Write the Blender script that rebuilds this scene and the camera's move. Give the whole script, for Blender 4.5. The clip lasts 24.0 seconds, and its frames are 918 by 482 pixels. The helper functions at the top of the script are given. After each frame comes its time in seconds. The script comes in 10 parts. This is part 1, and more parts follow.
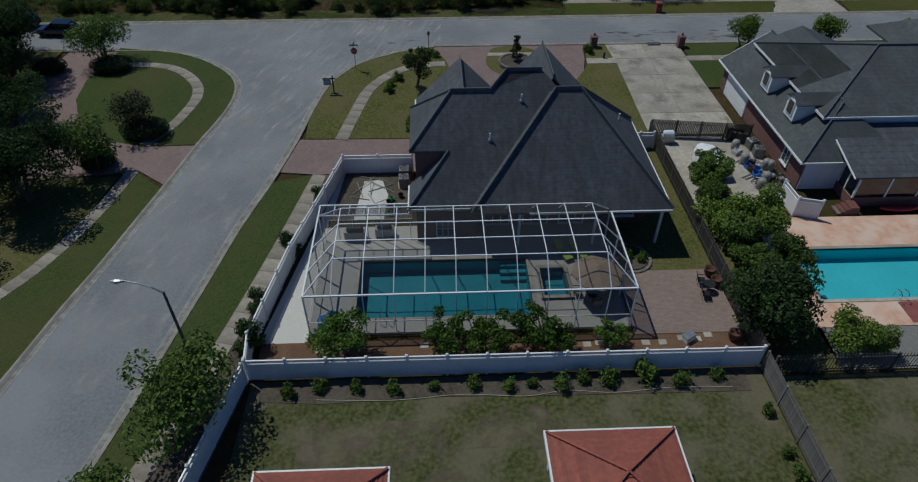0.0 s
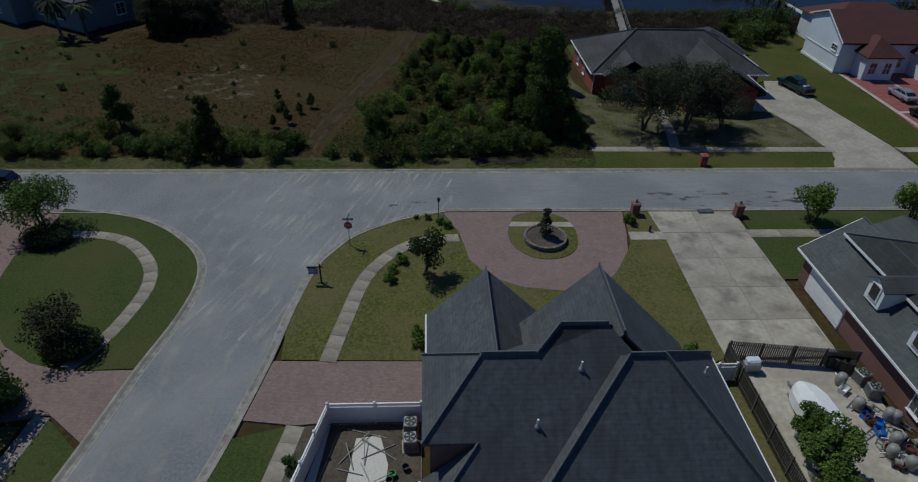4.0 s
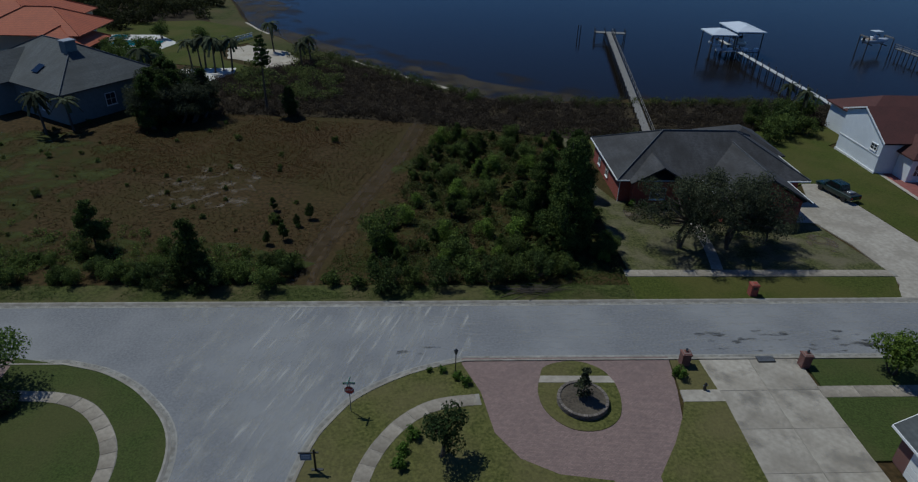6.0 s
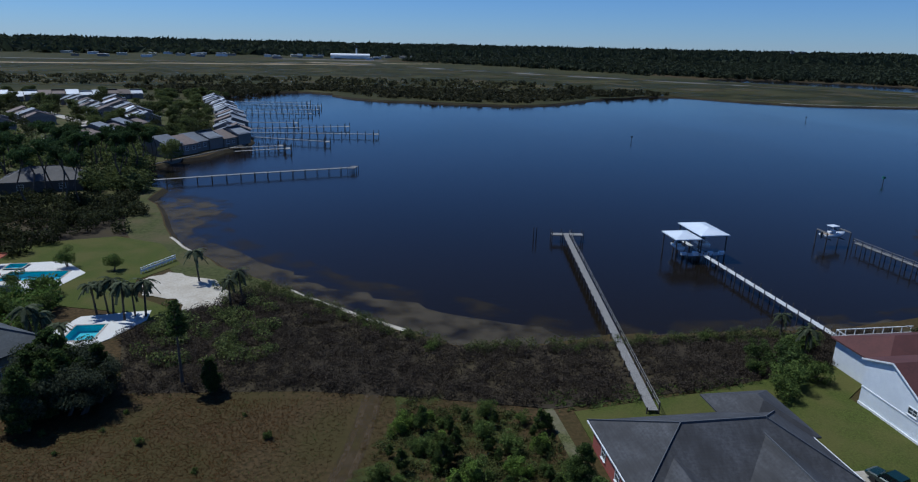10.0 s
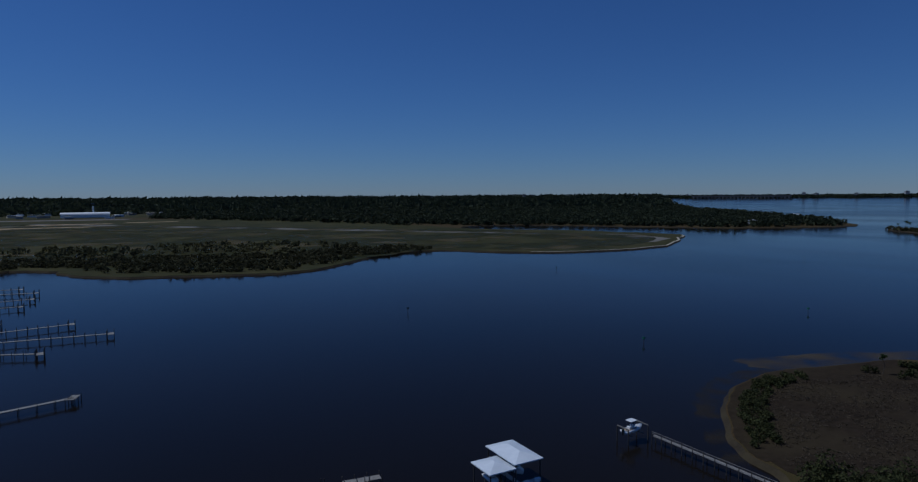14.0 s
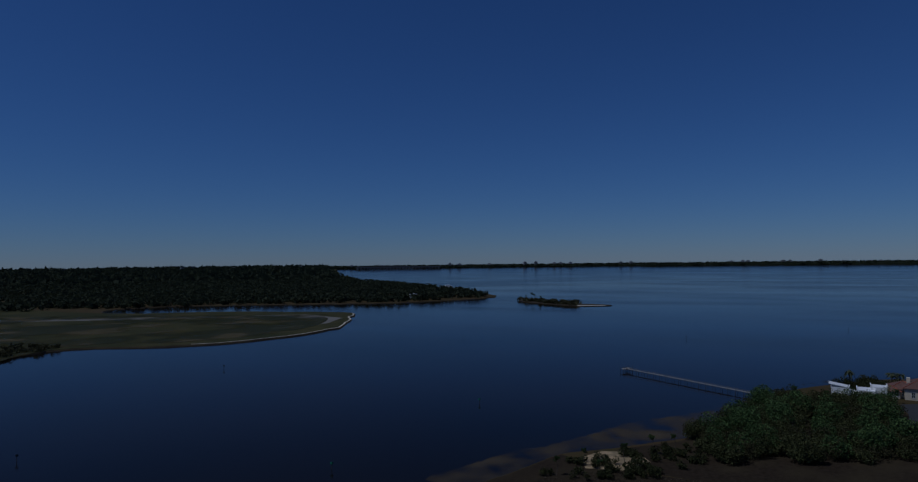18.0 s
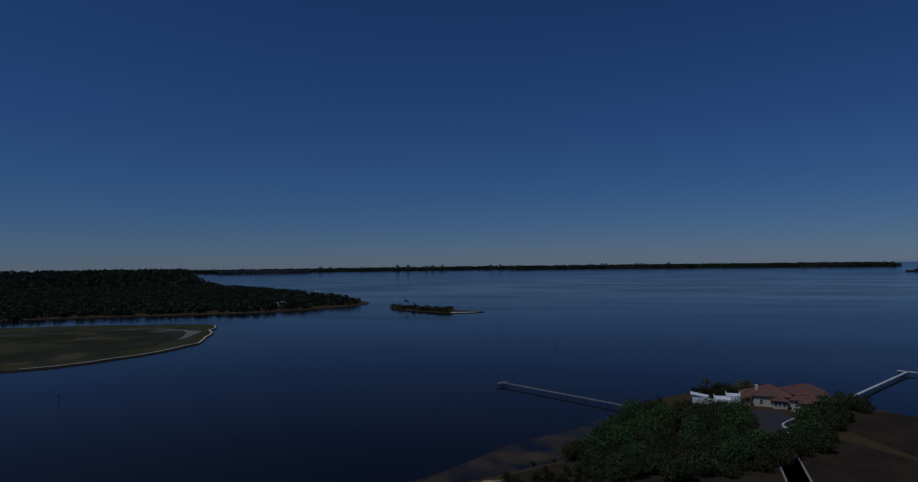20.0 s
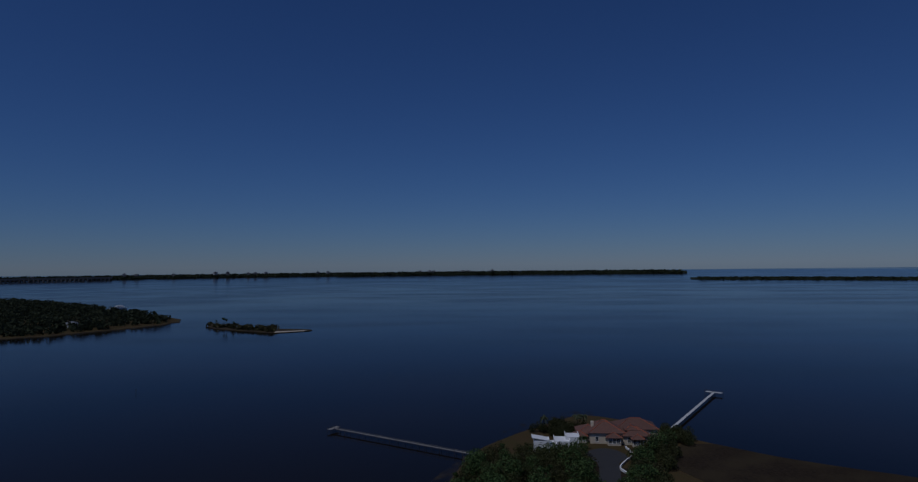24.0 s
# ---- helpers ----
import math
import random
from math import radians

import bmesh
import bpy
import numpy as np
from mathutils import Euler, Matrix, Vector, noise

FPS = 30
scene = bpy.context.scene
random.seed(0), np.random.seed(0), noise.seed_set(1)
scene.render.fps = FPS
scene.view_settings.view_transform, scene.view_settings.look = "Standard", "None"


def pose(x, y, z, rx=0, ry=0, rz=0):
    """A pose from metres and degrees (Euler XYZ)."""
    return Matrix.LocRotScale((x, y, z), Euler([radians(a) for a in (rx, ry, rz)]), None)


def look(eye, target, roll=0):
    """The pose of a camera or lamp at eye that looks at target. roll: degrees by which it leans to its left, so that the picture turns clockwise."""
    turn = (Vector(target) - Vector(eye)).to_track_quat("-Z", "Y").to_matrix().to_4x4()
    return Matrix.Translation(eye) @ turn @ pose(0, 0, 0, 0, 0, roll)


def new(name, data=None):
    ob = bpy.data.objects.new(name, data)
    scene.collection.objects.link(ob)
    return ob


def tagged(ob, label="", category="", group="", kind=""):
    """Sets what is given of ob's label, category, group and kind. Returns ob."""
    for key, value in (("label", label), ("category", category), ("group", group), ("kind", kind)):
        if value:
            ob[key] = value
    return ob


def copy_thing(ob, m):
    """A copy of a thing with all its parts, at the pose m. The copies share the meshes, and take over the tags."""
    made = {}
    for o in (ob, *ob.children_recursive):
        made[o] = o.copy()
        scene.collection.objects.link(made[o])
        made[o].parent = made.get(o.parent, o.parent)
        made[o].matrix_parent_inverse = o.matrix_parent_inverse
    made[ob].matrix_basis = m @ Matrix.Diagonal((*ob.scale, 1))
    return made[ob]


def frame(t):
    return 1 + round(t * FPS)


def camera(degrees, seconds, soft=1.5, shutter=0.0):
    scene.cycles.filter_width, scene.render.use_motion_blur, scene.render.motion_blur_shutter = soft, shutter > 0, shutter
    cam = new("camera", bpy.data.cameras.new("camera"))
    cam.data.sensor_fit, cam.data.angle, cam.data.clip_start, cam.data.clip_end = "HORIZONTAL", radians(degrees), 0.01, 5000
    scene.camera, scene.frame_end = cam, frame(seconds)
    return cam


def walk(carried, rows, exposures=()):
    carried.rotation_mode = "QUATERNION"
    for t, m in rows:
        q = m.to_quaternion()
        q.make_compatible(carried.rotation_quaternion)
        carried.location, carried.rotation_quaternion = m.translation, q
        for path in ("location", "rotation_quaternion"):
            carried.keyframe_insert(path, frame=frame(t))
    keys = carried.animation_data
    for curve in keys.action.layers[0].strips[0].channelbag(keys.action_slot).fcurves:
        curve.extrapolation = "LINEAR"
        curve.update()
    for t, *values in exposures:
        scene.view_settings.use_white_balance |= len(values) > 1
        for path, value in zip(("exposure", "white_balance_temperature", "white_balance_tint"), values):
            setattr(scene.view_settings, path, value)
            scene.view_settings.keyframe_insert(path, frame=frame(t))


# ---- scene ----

cam = camera(71.6, 24.0, soft=1.2)
PATH = [
    (0, (3.01, -43.43, 31.76), (3.675, -28.352, 18.629), 0.29),
    (0.5, (2.98, -41.70, 31.79), (3.690, -26.477, 18.837), 0.42),
    (1, (2.96, -39.81, 31.76), (3.692, -24.388, 19.044), 0.55),
    (1.5, (2.81, -37.80, 31.76), (3.587, -22.203, 19.266), 0.69),
    (2, (2.65, -35.64, 31.74), (3.456, -19.860, 19.486), 0.79),
    (2.5, (2.44, -33.33, 31.87), (3.279, -17.372, 19.852), 0.92),
    (4.5, (1.11, -21.97, 33.51), (2.122, -5.366, 22.401), 1.78),
    (5, (0.81, -19.07, 33.85), (1.820, -2.228, 23.108), 1.79),
    (5.5, (0.48, -16.26, 34.38), (1.466, 0.811, 24.010), 1.76),
    (6, (0.11, -13.33, 35.12), (1.135, 3.989, 25.175), 1.81),
    (6.5, (-0.27, -10.34, 35.75), (0.872, 7.247, 26.305), 1.84),
    (7, (-0.70, -7.50, 36.63), (0.550, 10.338, 27.677), 1.89),
    (7.5, (-1.18, -4.58, 37.62), (0.308, 13.479, 29.150), 1.92),
    (8, (-1.39, -1.61, 38.66), (0.405, 16.652, 30.706), 1.85),
    (8.5, (-1.66, 1.36, 39.92), (0.454, 19.812, 32.485), 1.68),
    (9, (-1.88, 4.03, 41.32), (0.479, 22.654, 34.422), 1.67),
    (9.5, (-2.03, 6.68, 42.83), (0.602, 25.471, 36.499), 1.55),
    (11.5, (1.36, 21.54, 50.36), (6.235, 40.430, 45.966), 0.19),
    (12, (1.51, 24.62, 51.94), (7.717, 43.240, 48.109), -0.07),
    (12.5, (1.83, 27.58, 53.39), (8.990, 45.967, 50.144), -0.16),
    (13, (2.40, 30.58, 55.06), (10.418, 48.704, 52.384), -0.25),
    (13.5, (3.09, 33.50, 56.88), (11.908, 51.330, 54.799), -0.37),
    (14, (3.76, 36.23, 58.59), (13.510, 53.631, 57.179), -0.41),
    (14.5, (5.02, 39.18, 60.55), (15.791, 56.016, 59.809), -0.50),
    (15, (6.88, 42.39, 62.19), (18.723, 58.509, 62.119), -0.59),
    (15.5, (8.79, 45.58, 63.82), (21.525, 60.992, 64.393), -0.55),
    (16, (10.64, 48.72, 65.61), (24.239, 63.366, 66.317), -0.54),
    (16.5, (12.43, 51.58, 67.55), (27.007, 65.250, 68.254), -0.59),
    (17, (14.17, 54.23, 69.53), (29.666, 66.852, 70.224), -0.74),
    (17.5, (15.87, 56.90, 71.43), (32.262, 68.340, 72.101), -0.71),
    (18, (17.70, 59.42, 73.16), (34.772, 69.813, 73.819), -0.67),
    (18.5, (19.64, 61.75, 74.76), (37.313, 71.096, 75.424), -0.66),
    (20.5, (31.39, 69.63, 83.58), (50.440, 75.686, 84.268), -0.81),
    (21, (34.96, 71.20, 85.97), (54.237, 76.498, 86.660), -0.86),
    (21.5, (38.56, 72.71, 88.33), (58.055, 77.130, 89.014), -0.87),
    (22, (42.16, 74.25, 90.63), (61.818, 77.883, 91.323), -0.92),
    (22.5, (45.72, 75.63, 92.88), (65.472, 78.701, 93.575), -0.84),
    (23, (49.33, 76.99, 95.13), (69.155, 79.499, 95.834), -0.82),
    (23.5, (52.85, 78.25, 97.28), (72.734, 80.284, 98.001), -0.69),
    (24, (56.22, 79.43, 99.29), (76.140, 80.990, 100.041), -0.59),
]
walk(cam, [(t, look(eye, target, roll)) for t, eye, target, roll in PATH],
     exposures=[(0, -0.95, 6000, 0), (5.0, -1.05, 6000, 0), (6.5, -0.80, 5800, 1), (8.0, -0.22, 5750, 4), (9.6, -0.24, 5550, 5), (12.0, -0.88, 5450, 5), (14.0, -1.28, 5400, 8), (17.0, -1.8, 5300, 10), (24.0, -1.95, 5600, 14)])

# ---- daylight ----
SUN = Vector((-0.395, 0.310, 0.866)).normalized()
world = bpy.data.worlds.new("sky")
scene.world = world
world.use_nodes = True
wn, wl = world.node_tree.nodes, world.node_tree.links
sky = wn.new("ShaderNodeTexSky")
sky.sky_type = "NISHITA"
sky.sun_disc = False
sky.sun_elevation = math.asin(SUN.z)
sky.sun_rotation = math.atan2(SUN.x, SUN.y)
sky.altitude = 0
sky.air_density = 1.0
sky.dust_density = 0.0
sky.ozone_density = 10.0
wn["Background"].inputs["Strength"].default_value = 0.075
deep = wn.new("ShaderNodeMix")
deep.data_type, deep.blend_type = "RGBA", "MULTIPLY"
deep.inputs["Factor"].default_value = 1.0
deep.inputs["B"].default_value = (0.84, 0.985, 1.29, 1)
wl.new(sky.outputs[0], deep.inputs["A"])
wl.new(deep.outputs["Result"], wn["Background"].inputs["Color"])
sun = new("sun", bpy.data.lights.new("sun", "SUN"))
sun.data.energy = 4.6
sun.data.angle = radians(0.53)
sun.data.color = (1.0, 0.95, 0.87)
sun.matrix_world = look(SUN * 100, (0, 0, 0))


# ---- materials ----
def mat(name, c1, c2=None, scale=3.0, c3=None, big=0.15, rough=0.8, metal=0.0, bump=0.0, vary=0.0, amount=0.5, spec=0.5, detail=4.0, alpha=None):
    """A surface: c1 and c2 mixed by a fine noise, c3 worked in by a broad one, fine relief, and a tone that differs from object to object."""
    m = bpy.data.materials.new(name)
    m.use_nodes = True
    n, k = m.node_tree.nodes, m.node_tree.links
    b = n["Principled BSDF"]
    c2 = c2 or tuple(v * 0.7 for v in c1)
    tc = n.new("ShaderNodeTexCoord")
    fine = n.new("ShaderNodeTexNoise")
    fine.inputs["Scale"].default_value = scale
    fine.inputs["Detail"].default_value = detail
    k.new(tc.outputs["Object"], fine.inputs["Vector"])
    ramp = n.new("ShaderNodeValToRGB")
    ramp.color_ramp.elements[0].position, ramp.color_ramp.elements[1].position = 0.32, 0.68
    ramp.color_ramp.elements[0].color, ramp.color_ramp.elements[1].color = (*c2, 1), (*c1, 1)
    k.new(fine.outputs[0], ramp.inputs[0])
    out = ramp.outputs[0]
    broad = n.new("ShaderNodeTexNoise")
    broad.inputs["Scale"].default_value = big
    broad.inputs["Detail"].default_value = 6.0
    k.new(tc.outputs["Object"], broad.inputs["Vector"])
    mask = n.new("ShaderNodeMapRange")
    mask.inputs["From Min"].default_value, mask.inputs["From Max"].default_value = 0.42, 0.62
    mask.inputs["To Max"].default_value = amount
    k.new(broad.outputs[0], mask.inputs["Value"])
    mix = n.new("ShaderNodeMix")
    mix.data_type = "RGBA"
    k.new(mask.outputs[0], mix.inputs["Factor"])
    k.new(out, mix.inputs["A"])
    mix.inputs["B"].default_value = (*(c3 or tuple(v * 0.75 for v in c1)), 1)
    out = mix.outputs["Result"]
    if vary:
        info = n.new("ShaderNodeObjectInfo")
        hsv = n.new("ShaderNodeHueSaturation")
        span = n.new("ShaderNodeMapRange")
        span.inputs["To Min"].default_value, span.inputs["To Max"].default_value = 1 - vary, 1 + vary
        k.new(info.outputs["Random"], span.inputs["Value"])
        k.new(span.outputs[0], hsv.inputs["Value"])
        k.new(out, hsv.inputs["Color"])
        out = hsv.outputs["Color"]
    k.new(out, b.inputs["Base Color"])
    b.inputs["Roughness"].default_value = rough
    b.inputs["Metallic"].default_value = metal
    b.inputs["Specular IOR Level"].default_value = spec
    if bump:
        rel = n.new("ShaderNodeBump")
        rel.inputs["Strength"].default_value = bump
        rel.inputs["Distance"].default_value = 0.05
        k.new(fine.outputs[0], rel.inputs["Height"])
        k.new(rel.outputs[0], b.inputs["Normal"])
    return m


def leaf_mat(name, c1, c2, vary=0.25, rough=0.75):
    """Foliage: a tone for each leaf clump, some light let through."""
    m = bpy.data.materials.new(name)
    m.use_nodes = True
    n, k = m.node_tree.nodes, m.node_tree.links
    b = n["Principled BSDF"]
    geo = n.new("ShaderNodeNewGeometry")
    ramp = n.new("ShaderNodeValToRGB")
    ramp.color_ramp.elements[0].color, ramp.color_ramp.elements[1].color = (*c2, 1), (*c1, 1)
    k.new(geo.outputs["Random Per Island"], ramp.inputs[0])
    info = n.new("ShaderNodeObjectInfo")
    span = n.new("ShaderNodeMapRange")
    span.inputs["To Min"].default_value, span.inputs["To Max"].default_value = 1 - vary, 1 + vary
    k.new(info.outputs["Random"], span.inputs["Value"])
    hsv = n.new("ShaderNodeHueSaturation")
    k.new(span.outputs[0], hsv.inputs["Value"])
    k.new(ramp.outputs[0], hsv.inputs["Color"])
    k.new(hsv.outputs[0], b.inputs["Base Color"])
    b.inputs["Roughness"].default_value = rough
    b.inputs["Specular IOR Level"].default_value = 0.08
    thin = n.new("ShaderNodeBsdfTranslucent")
    k.new(hsv.outputs[0], thin.inputs["Color"])
    both = n.new("ShaderNodeMixShader")
    both.inputs[0].default_value = 0.32
    k.new(b.outputs[0], both.inputs[1])
    k.new(thin.outputs[0], both.inputs[2])
    k.new(both.outputs[0], n["Material Output"].inputs[0])
    return m


def ribbed(m, axis, per_metre, depth, strength=0.6, dark=0.8):
    """Adds courses or ribs along an axis to a material: relief and a darker line."""
    n, k = m.node_tree.nodes, m.node_tree.links
    b = n["Principled BSDF"]
    tc = n.new("ShaderNodeTexCoord")
    sep = n.new("ShaderNodeSeparateXYZ")
    k.new(tc.outputs["Object"], sep.inputs[0])
    mul = n.new("ShaderNodeMath")
    mul.operation = "MULTIPLY"
    mul.inputs[1].default_value = per_metre
    k.new(sep.outputs[axis], mul.inputs[0])
    fr = n.new("ShaderNodeMath")
    fr.operation = "FRACT"
    k.new(mul.outputs[0], fr.inputs[0])
    rel = n.new("ShaderNodeBump")
    rel.inputs["Strength"].default_value = strength
    rel.inputs["Distance"].default_value = depth
    k.new(fr.outputs[0], rel.inputs["Height"])
    k.new(rel.outputs[0], b.inputs["Normal"])
    src = b.inputs["Base Color"].links[0].from_socket
    cut = n.new("ShaderNodeMapRange")
    cut.inputs["From Min"].default_value, cut.inputs["From Max"].default_value = 0.0, 0.25
    cut.inputs["To Min"].default_value, cut.inputs["To Max"].default_value = dark, 1.0
    k.new(fr.outputs[0], cut.inputs["Value"])
    mx = n.new("ShaderNodeMix")
    mx.data_type, mx.blend_type = "RGBA", "MULTIPLY"
    mx.inputs["Factor"].default_value = 1.0
    k.new(src, mx.inputs["A"])
    k.new(cut.outputs[0], mx.inputs["B"])
    k.new(mx.outputs["Result"], b.inputs["Base Color"])
    return m


def streaked(m, across=2.2, along=0.16, low=0.62, high=1.25):
    """Rain streaks that run down a roof: the tone varies quickly across and slowly down the slope."""
    n, k = m.node_tree.nodes, m.node_tree.links
    b = n["Principled BSDF"]
    tc = n.new("ShaderNodeTexCoord")
    lay = n.new("ShaderNodeMapping")
    lay.inputs["Scale"].default_value = (across, across * 0.25, along)
    k.new(tc.outputs["Object"], lay.inputs["Vector"])
    noi = n.new("ShaderNodeTexNoise")
    noi.inputs["Scale"].default_value = 1.0
    noi.inputs["Detail"].default_value = 8.0
    noi.inputs["Roughness"].default_value = 0.65
    k.new(lay.outputs[0], noi.inputs["Vector"])
    rng = n.new("ShaderNodeMapRange")
    rng.inputs["From Min"].default_value, rng.inputs["From Max"].default_value = 0.32, 0.68
    rng.inputs["To Min"].default_value, rng.inputs["To Max"].default_value = low, high
    k.new(noi.outputs[0], rng.inputs["Value"])
    mx = n.new("ShaderNodeMix")
    mx.data_type, mx.blend_type = "RGBA", "MULTIPLY"
    mx.inputs["Factor"].default_value = 1.0
    k.new(b.inputs["Base Color"].links[0].from_socket, mx.inputs["A"])
    k.new(rng.outputs[0], mx.inputs["B"])
    k.new(mx.outputs["Result"], b.inputs["Base Color"])
    return m


def bricked(m, c1, c2, mortar, width=0.22, height=0.075, gap=0.012, flat=False):
    """Brick coursing from a Brick Texture, on walls (by x+y and z) or flat ground."""
    n, k = m.node_tree.nodes, m.node_tree.links
    b = n["Principled BSDF"]
    tc = n.new("ShaderNodeTexCoord")
    vec = tc.outputs["Object"]
    if not flat:
        sep = n.new("ShaderNodeSeparateXYZ")
        k.new(vec, sep.inputs[0])
        add = n.new("ShaderNodeMath")
        k.new(sep.outputs[0], add.inputs[0])
        k.new(sep.outputs[1], add.inputs[1])
        com = n.new("ShaderNodeCombineXYZ")
        k.new(add.outputs[0], com.inputs[0])
        k.new(sep.outputs[2], com.inputs[1])
        vec = com.outputs[0]
    br = n.new("ShaderNodeTexBrick")
    br.inputs["Scale"].default_value = 1.0
    br.inputs["Brick Width"].default_value = width
    br.inputs["Row Height"].default_value = height
    br.inputs["Mortar Size"].default_value = gap
    br.inputs["Color1"].default_value, br.inputs["Color2"].default_value, br.inputs["Mortar"].default_value = (*c1, 1), (*c2, 1), (*mortar, 1)
    k.new(vec, br.inputs["Vector"])
    mx = n.new("ShaderNodeMix")
    mx.data_type, mx.blend_type = "RGBA", "MULTIPLY"
    mx.inputs["Factor"].default_value = 0.6
    k.new(br.outputs["Color"], mx.inputs["A"])
    k.new(b.inputs["Base Color"].links[0].from_socket, mx.inputs["B"])
    k.new(mx.outputs["Result"], b.inputs["Base Color"])
    return m


ASPHALT = mat("asphalt", (0.205, 0.207, 0.215), (0.135, 0.137, 0.145), 5.0, (0.250, 0.250, 0.252), 0.12, 0.9, bump=0.15, amount=0.7, detail=8.0)
PATCH = mat("pale_patch", (0.36, 0.36, 0.37), (0.26, 0.26, 0.27), 6.0, rough=0.95)
STAIN = mat("oil_stain", (0.05, 0.05, 0.052), (0.08, 0.08, 0.08), 3.0, rough=0.7)
CONCRETE = mat("concrete", (0.45, 0.405, 0.34), (0.32, 0.285, 0.235), 2.2, (0.22, 0.19, 0.15), 0.3, 0.9, bump=0.1, vary=0.14, detail=9.0)
WALK_SLAB = mat("weathered_sidewalk", (0.34, 0.30, 0.245), (0.22, 0.19, 0.15), 2.6, (0.15, 0.125, 0.095), 0.4, 0.92, bump=0.12, vary=0.16, detail=9.0)
KERB = mat("kerb_concrete", (0.33, 0.305, 0.265), (0.22, 0.20, 0.17), 1.2, (0.17, 0.15, 0.12), 0.5, 0.9, vary=0.1, detail=8.0)
LAWN = mat("lawn", (0.128, 0.128, 0.040), (0.050, 0.056, 0.016), 5.0, (0.135, 0.112, 0.054), 0.16, 0.95, bump=0.9, amount=0.6, spec=0.1, detail=12.0)
LAWN_DEEP = mat("lawn_deep", (0.068, 0.090, 0.025), (0.034, 0.048, 0.014), 7.0, (0.082, 0.078, 0.032), 0.16, 0.95, bump=0.8, amount=0.55, spec=0.1, detail=7.0)
LAWN_SUN = mat("lawn_sunny", (0.078, 0.092, 0.020), (0.036, 0.046, 0.010), 6.0, (0.092, 0.082, 0.027), 0.14, 0.95, bump=0.8, amount=0.6, spec=0.1, detail=7.0)
LAWN_DRY = mat("lawn_dry", (0.112, 0.112, 0.046), (0.036, 0.042, 0.015), 4.0, (0.150, 0.130, 0.088), 0.35, 0.95, bump=0.9, amount=0.7, spec=0.1, detail=12.0)
SCRUB = mat("scrub_ground", (0.080, 0.052, 0.024), (0.032, 0.024, 0.011), 2.0, (0.048, 0.040, 0.014), 0.09, 1.0, bump=0.9, amount=0.75, spec=0.1, detail=10.0)
MARSH = mat("marsh_ground", (0.046, 0.036, 0.025), (0.026, 0.021, 0.015), 1.5, (0.060, 0.048, 0.026), 0.06, 1.0, bump=0.7, amount=0.8, spec=0.1, detail=8.0)
FARFIELD = mat("airfield_grass", (0.064, 0.056, 0.022), (0.034, 0.034, 0.012), 0.06, (0.026, 0.029, 0.010), 0.012, 1.0, amount=0.9, spec=0.1, detail=9.0)
TRACK = mat("dirt_track", (0.088, 0.062, 0.035), (0.050, 0.038, 0.020), 1.2, (0.060, 0.054, 0.023), 0.3, 1.0, bump=0.4, amount=0.8, detail=8.0)
SAND = mat("sand", (0.50, 0.45, 0.37), (0.38, 0.335, 0.265), 2.5, (0.30, 0.255, 0.19), 0.3, 1.0, bump=0.4)
SAND_TAN = mat("tan_sand", (0.40, 0.29, 0.16), (0.27, 0.19, 0.10), 0.8, (0.12, 0.095, 0.05), 0.12, 1.0, bump=0.4, amount=0.8, detail=8.0)
BARK_MULCH = mat("mulch", (0.16, 0.085, 0.045), (0.09, 0.05, 0.03), 12.0, (0.20, 0.12, 0.07), 0.5, 1.0, bump=0.6)
BED = mat("bed_soil", (0.095, 0.076, 0.056), (0.040, 0.032, 0.024), 5.0, (0.12, 0.10, 0.075), 0.5, 1.0, bump=0.6)
GRAVEL = mat("white_gravel", (0.66, 0.64, 0.60), (0.48, 0.46, 0.42), 14.0, (0.55, 0.52, 0.47), 0.6, 0.95, bump=0.7)
PAVER = bricked(mat("brick_paving", (1.0, 0.96, 0.93), (0.72, 0.70, 0.68), 4.0, (0.62, 0.60, 0.60), 0.35, 0.9, bump=0.2), (0.29, 0.20, 0.18), (0.21, 0.145, 0.135), (0.15, 0.12, 0.11), 0.24, 0.12, 0.014, True)
PAVER_TAN = bricked(mat("tan_paving", (1.0, 0.96, 0.93), (0.75, 0.72, 0.70), 4.0, (0.62, 0.60, 0.58), 0.35, 0.9, bump=0.2), (0.31, 0.225, 0.19), (0.25, 0.18, 0.155), (0.17, 0.14, 0.125), 0.24, 0.12, 0.014, True)
SHINGLE = ribbed(mat("dark_shingles", (0.100, 0.105, 0.117), (0.060, 0.063, 0.071), 3.0, (0.060, 0.063, 0.070), 0.35, 0.85, amount=0.8, detail=10.0), 2, 5.5, 0.03, 0.5, 0.7)
SHINGLE = streaked(SHINGLE, low=0.76, high=1.16)
SHINGLE_GREY = ribbed(mat("grey_shingles", (0.088, 0.096, 0.098), (0.058, 0.064, 0.066), 3.0, (0.056, 0.06, 0.060), 0.3, 0.85, amount=0.8, detail=10.0), 2, 6.0, 0.03, 0.35, 0.8)
CAP = mat("ridge_shingle", (0.105, 0.110, 0.118), (0.075, 0.078, 0.084), 5.0, rough=0.85)
SHINGLE_BROWN = mat("brown_red_shingles", (0.085, 0.027, 0.022), (0.052, 0.018, 0.015), 5.0, (0.09, 0.028, 0.024), 0.5, 0.85)
